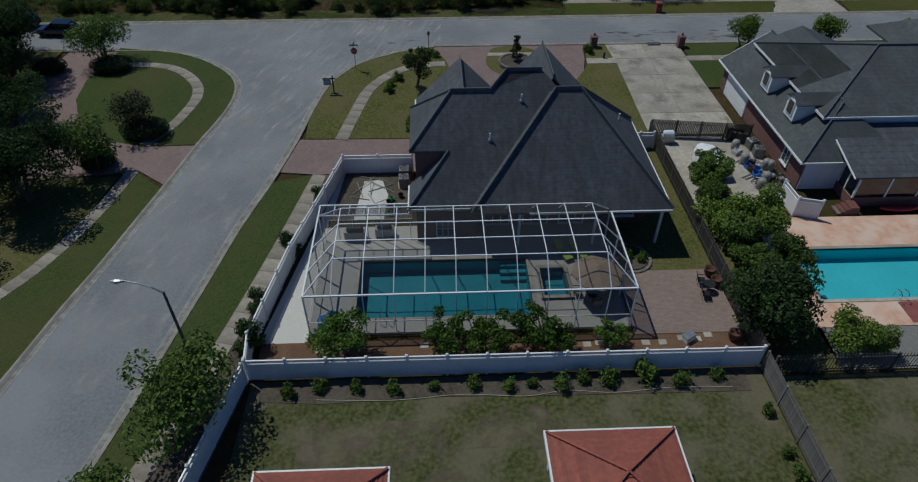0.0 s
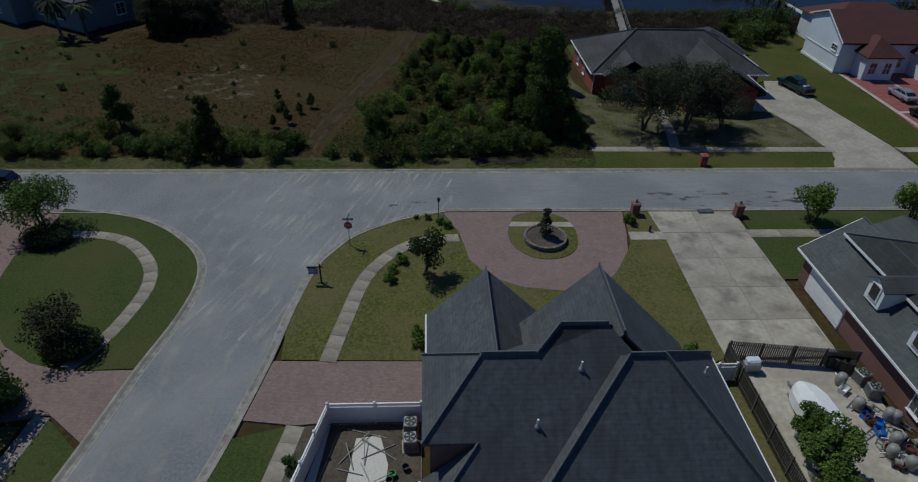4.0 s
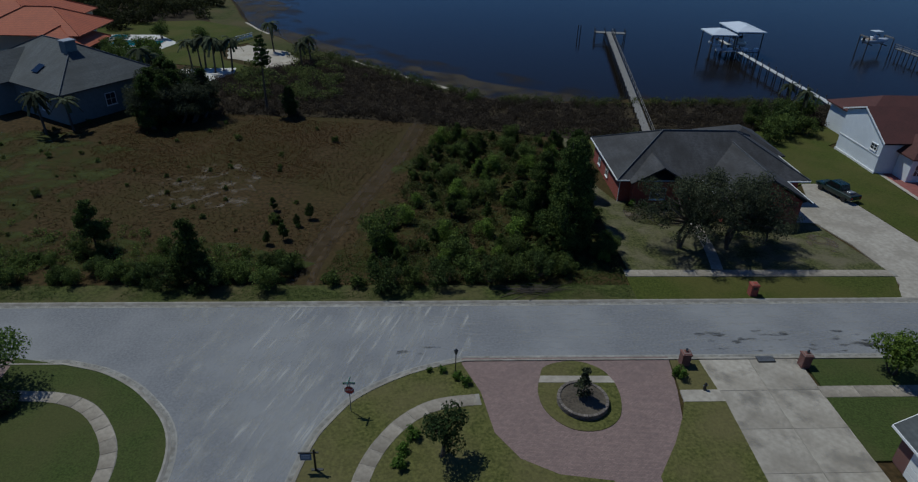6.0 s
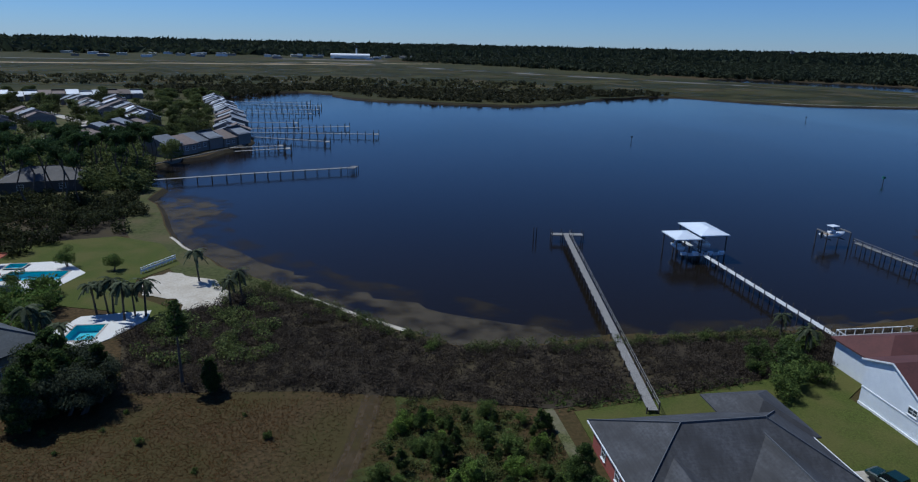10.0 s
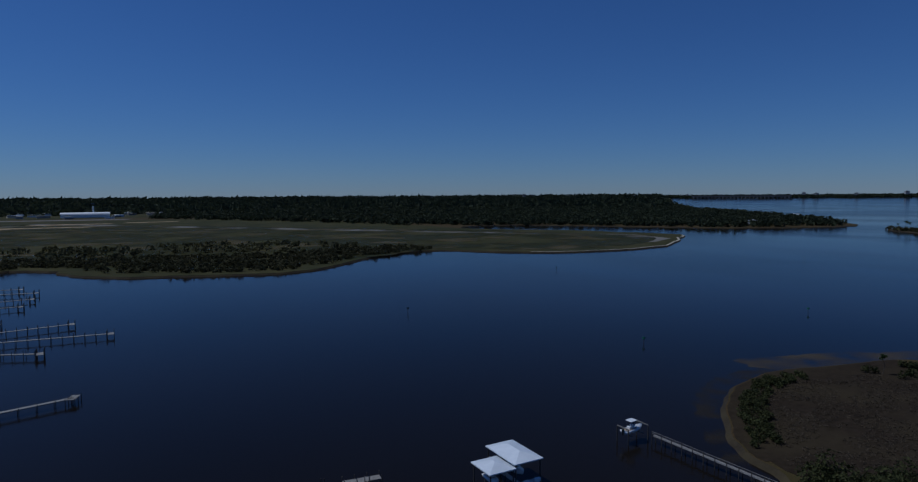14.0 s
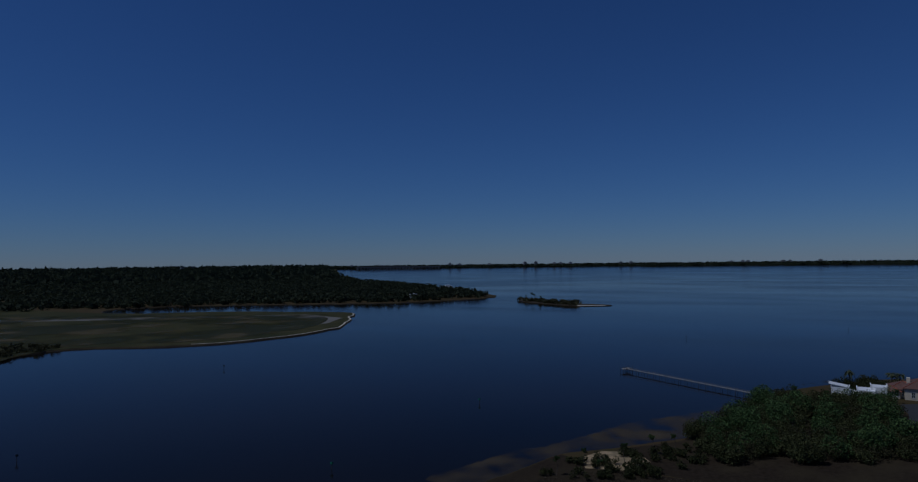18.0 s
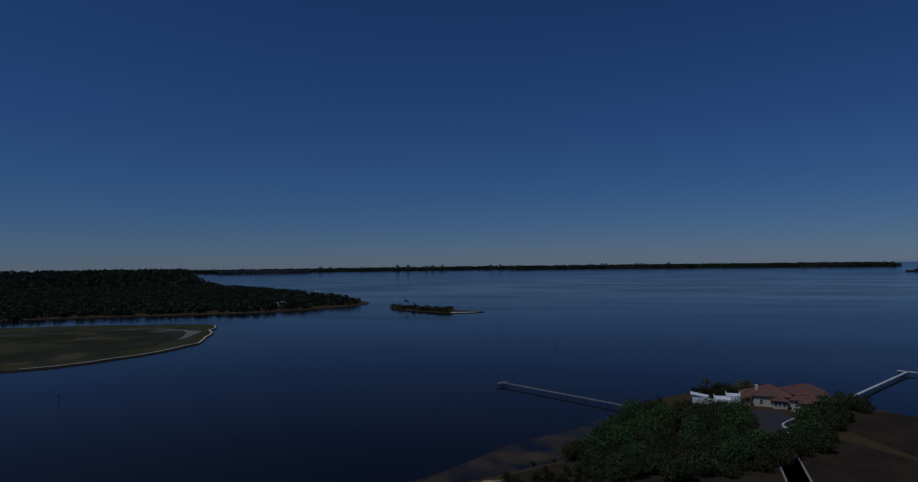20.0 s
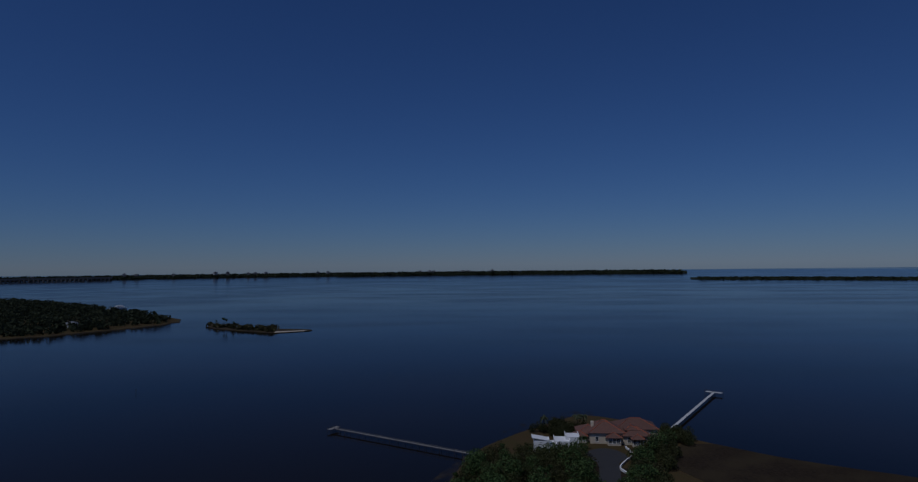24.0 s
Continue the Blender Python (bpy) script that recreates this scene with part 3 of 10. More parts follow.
def smooth_line(points, n=6, closed=False):
    """A Catmull-Rom line through the points."""
    p = [Vector(q) for q in points]
    k = len(p)
    get = (lambda i: p[i % k]) if closed else (lambda i: p[min(max(i, 0), k - 1)])
    out = []
    for i in range(k if closed else k - 1):
        a, b, c, d = get(i - 1), get(i), get(i + 1), get(i + 2)
        for j in range(n):
            t = j / n
            out.append(tuple(0.5 * (2 * b + (c - a) * t + (2 * a - 5 * b + 4 * c - d) * t * t + (3 * b - a - 3 * c + d) * t ** 3)))
    return out if closed else out + [tuple(p[-1])]


def offset_line(line, d):
    """The line moved d to its left."""
    out = []
    for i, q in enumerate(line):
        a, b = Vector(line[max(i - 1, 0)]), Vector(line[min(i + 1, len(line) - 1)])
        t = (b - a).normalized()
        out.append((q[0] - t.y * d, q[1] + t.x * d))
    return out


def strip(line, d0, d1, z0, z1, mesh=None):
    """A slab that follows a line, from d0 to d1 on its left side."""
    m = mesh or Mesh()
    a, b = offset_line(line, d0), offset_line(line, d1)
    m.rings([[(*p, z0), (*q, z0), (*q, z1), (*p, z1)] for p, q in zip(a, b)])
    return m



def ragged(poly, z, seed, by=1.6, step=2.5):
    """A flat sheet on a plan whose edge wanders."""
    g = np.random.default_rng(seed)
    out = []
    for a, b in zip(poly, poly[1:] + poly[:1]):
        n = max(1, int(math.dist(a, b) / step))
        for i in range(n):
            out.append((a[0] + (b[0] - a[0]) * i / n + g.normal(0, by), a[1] + (b[1] - a[1]) * i / n + g.normal(0, by * 0.6)))
    return Mesh().add(*tessellated(out, [], z))


# ---- the large ground, the bay and the far shores ----
def rise(x, y):
    """Far off, land and water lie a little higher, in place of the bend of the earth."""
    r = math.hypot(x - 200, y - 100)
    return 50 * max(0.0, (r - 1800) / 2900) ** 2


def polar(r0, r1, a0, a1, z, steps=14, turns=90):
    m = Mesh()
    rs = [r0 + (r1 - r0) * i / steps for i in range(steps + 1)]
    pts = []
    for r in rs:
        for j in range(turns + 1):
            a = radians(a0 + (a1 - a0) * j / turns)
            x, y = 200 + r * math.cos(a), 100 + r * math.sin(a)
            pts.append((x, y, z + rise(x, y)))
    k = turns + 1
    return m.add(pts, [(i * k + j, (i + 1) * k + j, (i + 1) * k + j + 1, i * k + j + 1) for i in range(steps) for j in range(turns)])


WATER_Z = -1.2
def outer_water():
    """The open bay beyond the far shores, level to the horizon."""
    k, m = 120, Mesh()
    ring = lambda r, z: [(200 + r * math.cos(radians(3 * j)), 100 + r * math.sin(radians(3 * j)), z) for j in range(k)]
    m.rings([ring(4680, WATER_Z + rise(4880, 100) - 0.2), ring(11000, 38), ring(22000, 24)], False)
    return m


setting("outer_water", outer_water(), WATER, "open water out to the horizon", "water")
setting("water", polar(0, 4690, 0, 360, WATER_Z, 40, 120), WATER, "calm dark blue bay water with faint ripples", "water")

POINT_COAST = [(366, -106), (394, -59), (426, -25), (455, -5), (483, 30), (462, 54), (438, 74), (396, 99), (331, 110), (303, 113), (285, 122), (262, 140), (245, 154), (219, 160), (197, 166), (175, 163), (157, 154), (140, 140), (130, 128), (126, 116), (116, 106), (95, 102), (76, 99), (64, 100)]
BAY_COAST = [(48, 100), (38, 101), (28, 99), (20, 98), (12, 100), (5, 106), (-4, 114), (-13, 123), (-20, 130), (-32, 142), (-45, 160), (-52, 175), (-63, 205), (-76, 229), (-80, 262), (-68, 284), (-55, 312), (-59, 343), (-70, 390), (-96, 484), (-122, 560), (-112, 640), (-64, 668), (-29, 640), (-9, 594), (64, 553)]
NORTH_COAST = [(129, 536), (180, 567), (252, 631), (325, 656), (390, 574), (488, 549), (570, 562), (640, 606), (703, 654), (742, 692), (719, 788), (669, 905), (585, 1000), (580, 1060), (650, 1120), (771, 1047), (850, 930), (905, 845), (965, 770), (1040, 728), (1145, 690), (1240, 712), (1350, 830), (1460, 970), (1690, 1235), (1830, 1430), (1960, 1680), (2250, 1960)]
SHORE = POINT_COAST + BAY_COAST + NORTH_COAST
shore = smooth_line([(x, y) for x, y in SHORE], 4)
rng = np.random.default_rng(4)
shore = [(x + rng.normal(0, 0.25 if abs(y) < 200 else 2.0), y + rng.normal(0, 0.25 if abs(y) < 200 else 2.0)) for x, y in shore]
LAND = shore + [(1500, 2400), (1000, 2300), (-600, 2200), (-1600, 1800), (-1900, 600), (-1800, -1500), (300, -1500), (345, -260)]
m = Mesh()
low = offset_line(LAND + LAND[:1], -2.5)[:-1]
m.rings([[(x, y, -2.2) for x, y in low], [(x, y, -0.06) for x, y in LAND]], False)
setting("shore_bank", m, MARSH, "low muddy bank at the water's edge", "bank")
m = Mesh()
HOLES = [[(-2.8, -15.0), (12.2, -15.0), (12.2, -9.0), (-2.8, -9.0)], [(29.2, -14.3), (62.2, -14.3), (62.2, -8.9), (29.2, -8.9)], [(-51.7, 102.5), (-47.1, 102.5), (-47.1, 105.7), (-51.7, 105.7)],
         [(-48.5, 106.9), (-43.8, 106.9), (-43.8, 112.9), (-48.5, 112.9)], [(-71.6, 135.3), (-60.4, 135.3), (-60.4, 140.5), (-71.6, 140.5)], [(-73.7, 142.1), (-70.1, 142.1), (-70.1, 145.3), (-73.7, 145.3)]]
m.add(*tessellated(LAND, HOLES, -0.06))
setting("ground", m, SCRUB, "broad flat coastal ground of dry grass and bare soil", "ground")
m = polar(1500, 4680, 43.5, 175, -0.6, 16, 80)
setting("far_ground", m, FARFIELD, "flat wooded mainland running out to the horizon", "ground")


def patch(name, poly, z, material, label, category="ground", thick=0.05, holes=()):
    if holes:
        m = Mesh().add(*tessellated(poly, list(holes), z))
        m.rings([[(x, y, z - thick) for x, y in poly], [(x, y, z) for x, y in poly]], False)
        return setting(name, m, material, label, category)
    return setting(name, Mesh().prism(poly, z - thick, z), material, label, category)


def lit_edge(name, line, d, z, material, label):
    return setting(name, strip(line, 0, d, z - 0.05, z), material, label, "beach")


# airfield grass, runway and the brown marsh at its shore
i0, i1 = [min(range(len(shore)), key=lambda i: math.dist(shore[i], p)) for p in ((-122, 560), (585, 1000))]
patch("airfield", shore[i0:i1] + [(570, 1060), (560, 1250), (430, 1900), (-600, 2100), (-1500, 1700), (-1500, 900), (-500, 650)], 0.05, FARFIELD,
      "flat olive and brown airfield grassland", "ground", 0.2)
RUNWAY = mat("pale_runway", (0.165, 0.150, 0.128), (0.10, 0.092, 0.080), 0.05, rough=0.95)
for name, poly in (("runway", [(660, 712), (684, 732), (-110, 1815), (-150, 1785)]), ("taxiway", [(640, 742), (690, 730), (668, 640), (600, 604), (582, 610), (640, 660)]), ("taxiway", [(-1100, 1720), (-1100, 1690), (-60, 1650), (-60, 1680)]),
                   ("apron", [(-260, 2050), (60, 2000), (80, 2080), (-240, 2120)]), ("sand_patch", [(520, 610), (566, 606), (574, 622), (530, 626)])):
    patch(name, poly, 0.09, RUNWAY if name != "sand_patch" else SAND, "pale worn paving across the airfield", "runway", 0.03)
j0, j1 = [min(range(len(shore)), key=lambda i: math.dist(shore[i], p)) for p in ((390, 574), (742, 692))]
setting("riprap", strip(shore[j0:j1], 0.0, 2.2, -1.6, 0.15), SAND, "pale rubble edge along the airfield spit", "beach")
ISLET = smooth_line([(1129, 603), (1066, 560), (1020, 480), (1000, 434), (1028, 391), (1050, 400), (1060, 450), (1085, 520), (1150, 600)], 4, True)
patch("islet", ISLET, -0.4, MARSH, "low marshy islet in the bay", "islet", 1.2)
patch("islet_sand", [(1000, 436), (1022, 398), (1036, 396), (1018, 440)], -0.35, SAND, "pale sand at the tip of the islet", "beach", 0.2)


FARWEEDS = film_mat("airfield_weeds", (0.026, 0.030, 0.010), (0.018, 0.021, 0.008), 0.009, 0.44, 0.56, 0.85, 1.0)
FARSTRAW = film_mat("airfield_straw", (0.105, 0.085, 0.042), (0.066, 0.054, 0.026), 0.016, 0.54, 0.64, 0.7, 1.0)
for mt, z, seed, label in ((FARWEEDS, 0.16, 230, "dark green weeds across the airfield"), (FARSTRAW, 0.2, 231, "straw-coloured grass across the airfield")):
    setting("field_cover", ragged([(-420, 720), (-60, 700), (60, 585), (170, 585), (330, 672), (390, 600), (500, 575), (600, 610), (690, 690), (560, 980), (-100, 1800), (-1200, 1560), (-1200, 980)], z, seed, 6.0, 30.0), mt, label, "grass")
for x, y, w, d, a in ((-300, 1500, 160, 26, 8), (-120, 1560, 120, 22, -6), (-620, 1380, 200, 30, 12), (-60, 1720, 90, 26, 0), (110, 1760, 70, 20, 10)):
    c, si = math.cos(radians(a)), math.sin(radians(a))
    patch("sandy_clearing", [(x + u * c - v * si, y + u * si + v * c) for u, v in ((-w, -d), (w * 0.8, -d * 0.7), (w, d * 0.8), (-w * 0.7, d))], 0.24, SAND_TAN, "pale sandy clearing on the airfield", "ground", 0.05)


# distant shore across the bay
def far_strip(name, line, depth, z, h, label):
    m = Mesh()
    a, b = line, [(x * (1 + depth), y * (1 + depth)) for x, y in line]
    m.rings([[(*p, rise(*p) - 3), (*q, rise(*q) - 3), (*q, rise(*q) + z), (*p, rise(*p) + z)] for p, q in zip(a, b)])
    return setting(name, m, FARWOOD, label, "shore")


def ray_arc(a0, a1, r, n=24, wob=0.0):
    g = np.random.default_rng(int(r))
    return [(200 + (r + g.normal(0, wob)) * math.cos(radians(a0 + (a1 - a0) * i / n)), 100 + (r + g.normal(0, wob)) * math.sin(radians(a0 + (a1 - a0) * i / n))) for i in range(n + 1)]


far_strip("far_shore_north", ray_arc(44.5, 14, 4250, 40, 6), 0.06, 5, 0, "dark wooded shore on the far side of the bay")
far_strip("far_shore_east", ray_arc(16, -16, 4180, 40, 6), 0.05, 7, 0, "dark low barrier island on the far side of the bay")
far_strip("far_spit", ray_arc(-16.5, -60, 3350, 40, 4), 0.05, 2, 0, "low dark spit of land in the bay")

# ---- roads, kerbs and walks ----
LEFT_KERB = smooth_line([(-31, -62), (-25.5, -30), (-23.4, -19.7), (-22.2, -13), (-21.3, -8.8), (-20.2, -2.5), (-19.5, 1.5), (-18.6, 7.2), (-17.6, 12), (-17.25, 16), (-17.7, 19), (-18.9, 21.4), (-20.8, 23.5), (-22.8, 25.2), (-25.6, 26.8), (-29, 27.8)], 4)
RIGHT_KERB = smooth_line([(-23, -62), (-17.2, -30), (-16.2, -25.6), (-15.3, -21.2), (-14.4, -16), (-13.6, -11.6), (-12.6, -5.6), (-11.9, -2.3), (-11.1, 1.2), (-9.9, 7.8), (-9.15, 13.8), (-8.1, 18.9), (-6.9, 21.4), (-5.5, 23.4), (-3.2, 25.2), (-0.4, 26.7), (3.2, 27.85)], 4)
NORTH_KERB = [(-420, 35.7), (-38, 35.75), (0, 35.9), (47, 36.25), (350, 36.4)]
m = Mesh()
poly = [(-420, 28.0)] + LEFT_KERB[::-1] + RIGHT_KERB + [(350, 27.9)] + [(x, y + 0.05) for x, y in NORTH_KERB[::-1]]
m.rings([[(x, y, -0.15) for x, y in poly], [(x, y, 0.0) for x, y in poly]])
setting("road", m, ASPHALT, "sun-bleached grey asphalt street with pale scuffs", "road")


def kerb(name, line, side):
    w = 0.32 * side
    a, b, c = offset_line(line, 0), offset_line(line, w * 0.55), offset_line(line, w)
    m = Mesh()
    rings = [[(*p, -0.1), (*p, 0.02), (*q, 0.13), (*r, 0.14), (*r, -0.1)] for p, q, r in zip(a, b, c)]
    m.rings(rings if side > 0 else [ring[::-1] for ring in rings])
    setting(name, m, KERB, "worn concrete kerb and gutter, stained dark", "kerb")


def gutter(line, side):
    setting("gutter", strip(line, -0.42 if side > 0 else 0.42, 0.0, -0.05, 0.012), GUTTER, "pale concrete gutter along the kerb", "gutter")
    setting("gutter_dirt", strip(line, -0.30 if side > 0 else 0.30, 0.10 * side, 0.0, 0.026), GUTTER_DIRT, "brown dirt washed along the kerb", "dirt")


GUTTER = mat("gutter_concrete", (0.36, 0.345, 0.31), (0.24, 0.23, 0.21), 1.5, (0.19, 0.18, 0.16), 0.4, 0.9, detail=8.0)
gutter(LEFT_KERB + [(-60, 28.05), (-420, 28.05)], 1)
gutter(RIGHT_KERB, -1)
gutter([(3.2, 27.9), (100, 27.9), (350, 27.9)], -1)
gutter(NORTH_KERB, 1)
kerb("kerb_west", LEFT_KERB + [(-60, 28.05), (-420, 28.05)], 1)
kerb("kerb_corner", RIGHT_KERB, -1)
kerb("kerb_south", [(3.2, 27.9), (100, 27.9), (350, 27.9)], -1)
kerb("kerb_north", NORTH_KERB, 1)
G = 0.10


def lawn(name, poly, material=LAWN, z=G, label="mown green lawn"):
    return setting(name, Mesh().prism(poly, -0.08, z), material, label, "lawn")


def paving(name, poly, material, label, z=0.06, category="driveway"):
    return setting(name, Mesh().prism(poly, -0.08, z), material, label, category)


def slab_walk(name, line, half, label, z=0.125, step=1.35):
    """A walk of single concrete slabs with open joints, over a darker bed."""
    walk_bed = setting(name, strip(line, -half, half, -0.05, z - 0.02), KERB, label, "sidewalk")
    total, acc, marks = 0.0, 0.0, [line[0]]
    for a, b in zip(line, line[1:]):
        seg = math.dist(a, b)
        while acc + step <= total + seg:
            acc += step
            f = (acc - total) / seg
            marks.append((a[0] + (b[0] - a[0]) * f, a[1] + (b[1] - a[1]) * f))
        total += seg
    left, right = offset_line(marks, -half), offset_line(marks, half)
    for i in range(len(marks) - 1):
        c = [Vector(left[i]), Vector(right[i]), Vector(right[i + 1]), Vector(left[i + 1])]
        mid = sum(c, Vector((0, 0))) / 4
        d = [(p - mid) * (1 - 0.03 / max(0.3, (p - mid).length)) for p in c]
        part("slab", Mesh().rings([[(p.x, p.y, -0.06) for p in d], [(p.x, p.y, 0.0) for p in d]]), WALK_SLAB, walk_bed, at=pose(mid.x, mid.y, z + 0.004 * ((i * 7) % 3 - 1)))


def slab_grid(name, x0, y0, x1, y1, nx, ny, z, label):
    bed = setting(name, Mesh().box(x0, y0, -0.05, x1, y1, z - 0.02), KERB, label, "driveway")
    w, d = (x1 - x0) / nx, (y1 - y0) / ny
    for i in range(nx):
        for j in range(ny):
            part("slab", Mesh().box(-w / 2 + 0.02, -d / 2 + 0.02, -0.06, w / 2 - 0.02, d / 2 - 0.02, 0), CONCRETE, bed, at=pose(x0 + w * (i + 0.5), y0 + d * (j + 0.5), z + 0.003 * ((i * 3 + j * 5) % 3 - 1)))


kl = lambda y0, y1: [p for p in offset_line(LEFT_KERB, 0.32) if y0 <= p[1] <= y1]
kr = lambda y0, y1: [p for p in offset_line(RIGHT_KERB, -0.32) if y0 <= p[1] <= y1]
lawn("lawn_oval", kl(7.2, 29)[:] + [(-33.2, 28.4), (-33.0, 24.2), (-33.9, 20.6), (-33.3, 16.2), (-31.5, 12.3), (-29, 9.7), (-26.4, 8.0), (-23.7, 7.1)], LAWN_DEEP)
paving("brick_drive_west", [(-19.85, 1.0), (-18.95, 7.15), (-23.7, 7.1), (-26.4, 8.0), (-29, 9.7), (-31.5, 12.3), (-33.3, 16.2), (-33.9, 20.6), (-33.0, 24.2), (-33.2, 28.3), (-38.5, 28.3), (-39.5, 20), (-44, 12), (-44, 2), (-28, 2.5), (-22.8, 3.3)], PAVER,
       "reddish brick-paved drive curving round an oval lawn")
lawn("lawn_west_verge", kl(-62, 0.8) + [(-22.9, 3.1), (-23.6, -2.9), (-25.3, -8.8), (-28.0, -13.5), (-31.5, -19), (-38, -28), (-48, -62)], LAWN_DEEP)
lawn("lawn_west", [(-24.2, 2.4), (-60, 2.0), (-120, 2.0), (-120, -62), (-49.5, -62), (-39.2, -28), (-32.6, -19), (-28.9, -13.4), (-26.3, -8.6), (-24.7, -2.9)], LAWN, 0.08)
lawn("lawn_far_west", [(-39.5, 28.2), (-120, 28.2), (-120, 2.2), (-44.2, 2.2), (-44.2, 12), (-39.7, 20)], LAWN, 0.08)
slab_walk("sidewalk_west", smooth_line([(-23.2, 3.1), (-24.1, -2.9), (-25.8, -8.7), (-28.4, -13.4), (-32, -19), (-38.6, -28), (-48.8, -62)], 4), 0.55, "pale concrete sidewalk")
slab_walk("sidewalk_oval", smooth_line([(-34, 24.4), (-31.2, 24.0), (-27.6, 23.7), (-24.6, 22.3), (-22.0, 19.1), (-21.2, 16.0), (-21.6, 12.6), (-22.3, 10.0), (-23.6, 7.3)], 5), 0.55, "curved concrete sidewalk across the oval lawn", 0.13)
edge = kr(-62, 1.9)
lawn("lawn_verge", [(-7.6, 2.0)] + edge[::-1] + [(-19.5, -62), (-15.0, -30), (-13.6, -25), (-12.2, -20), (-11.0, -15), (-9.9, -10), (-8.9, -5)], LAWN_DEEP)
slab_walk("sidewalk_verge", smooth_line([(-7.0, 2.0), (-8.3, -5), (-9.3, -10), (-10.4, -15), (-11.6, -20), (-13.0, -25), (-14.4, -30), (-18.9, -62)], 4), 0.6, "concrete sidewalk beside a white fence", 0.13)
lawn("verge_soil", [(-6.4, 2.0), (-7.7, -5), (-8.7, -10), (-9.8, -15), (-11.0, -20), (-12.4, -25), (-18.3, -62), (-16, -62), (-9.9, -26), (-8.5, -19), (-8.8, -17), (-7.5, -9), (-5.9, -2), (-5.0, 2.0)], BED, 0.09, "soil strip with shrubs under a fence")
paving("brick_drive_side", kr(2.0, 7.4) + [(-9.55, 7.8), (1.3, 7.56), (1.3, 2.3), (-5, 2.3), (-7.0, 2.1)], PAVER, "reddish brick-paved side driveway")
front = kr(7.9, 28.3) + [(3.0, 27.4), (4.4, 23.9), (5.1, 19.7), (6.7, 17.3), (9.2, 15.9), (12.8, 15.3), (12.9, 13.2), (13, 4.4), (1.4, 4.4), (1.4, 7.6)]
lawn("lawn_front", [(1.4, 7.7), (-9.0, 7.9)][1:] + front[1:], LAWN)
slab_walk("front_walk", smooth_line([(-5.7, 7.6), (-4.9, 12), (-3.9, 16.8), (-2.4, 19.8), (-0.6, 21.7), (1.4, 22.7), (4.3, 23.1)], 5), 0.6, "winding concrete garden walk", 0.13)
paving("circle_drive", [(3.1, 28.0), (3.0, 27.4), (4.4, 23.9), (5.1, 19.7), (6.7, 17.3), (9.2, 15.9), (12.8, 15.3), (12.9, 13.2), (13, 9.5), (16, 9.5), (16.1, 15.6), (18.1, 18.5), (19.5, 21), (20.1, 23.8), (20.6, 27.3), (20.7, 28.0)], PAVER,
       "reddish brick horseshoe drive in front of the house")
ISLAND = smooth_line([(9.3, 25.5), (10.0, 26.9), (12.4, 27.5), (14.4, 26.6), (15.2, 25), (15.3, 23), (14.6, 20.9), (12.9, 19.8), (10.8, 20.0), (9.3, 21.6), (8.9, 23.6)], 4, True)
lawn("lawn_island", ISLAND[::-1], LAWN, 0.11)
patch("island_walk", [(9.1, 24.9), (9.4, 25.7), (15.0, 25.6), (15.3, 24.8)], 0.13, CONCRETE, "concrete walk crossing the drive island", "sidewalk")
lawn("lawn_front_east", [(16.1, 4.4), (23.1, 7.4), (23.5, 22.6), (20.2, 22.6), (19.5, 21), (18.1, 18.5), (16.1, 15.6)], LAWN)
patch("walk_east", [(20.2, 22.6), (23.5, 22.6), (23.5, 23.9), (20.3, 23.9)], 0.12, CONCRETE, "short piece of concrete sidewalk", "sidewalk", 0.15)
lawn("lawn_pillar", [(20.3, 23.9), (23.4, 23.9), (23.2, 27.5), (20.7, 27.5)], LAWN)
slab_grid("concrete_drive", 23.2, 7.5, 31.85, 27.9, 2, 5, 0.06, "wide stained concrete driveway")
lawn("lawn_east_verge", [(32.1, 24.2), (120, 24.2), (120, 27.5), (32.2, 27.5)], LAWN_DEEP)
slab_walk("sidewalk_east", [(31.7, 23.55), (70, 23.55), (120, 23.55)], 0.65, "pale concrete sidewalk", 0.13, 1.5)
lawn("lawn_east", [(31.8, 16.6), (44, 16.6), (44, 18), (120, 18), (120, 22.9), (31.8, 22.9)], LAWN_DEEP)
lawn("lawn_side", [(15.9, -10.8), (22.9, -10.8), (22.9, 7.4), (20, 4.4), (15.9, 4.4)], LAWN, 0.06)
paving("brick_patio", [(15.7, -16.7), (22.8, -16.7), (22.8, -10.8), (15.7, -10.8)], PAVER_TAN, "tan brick patio beside the pool cage", 0.1, "patio")
patch("mulch_bed", [(-8.3, -19.2), (22.6, -19.2), (22.6, -16.6), (-8.4, -16.6)], 0.06, BARK_MULCH, "reddish mulch bed along the fence", "bed", 0.1)
patch("gravel_strip", [(-8.6, -16.6), (-5.5, -16.6), (-5.5, -4.2), (1.0, -4.2), (1.0, 2.1), (-5.0, 2.1)], 0.05, GRAVEL, "white gravel along the fence", "gravel", 0.1)
patch("yard_soil", [(-5.4, -4.15), (-3.6, -4.15), (-3.1, 1.0), (-1.6, 1.2), (-1.0, -1.0), (-1.2, -4.15), (0.98, -4.15), (0.98, 2.08), (-4.8, 2.08)], 0.062, BED, "dark damp soil in the small side yard", "soil", 0.1)
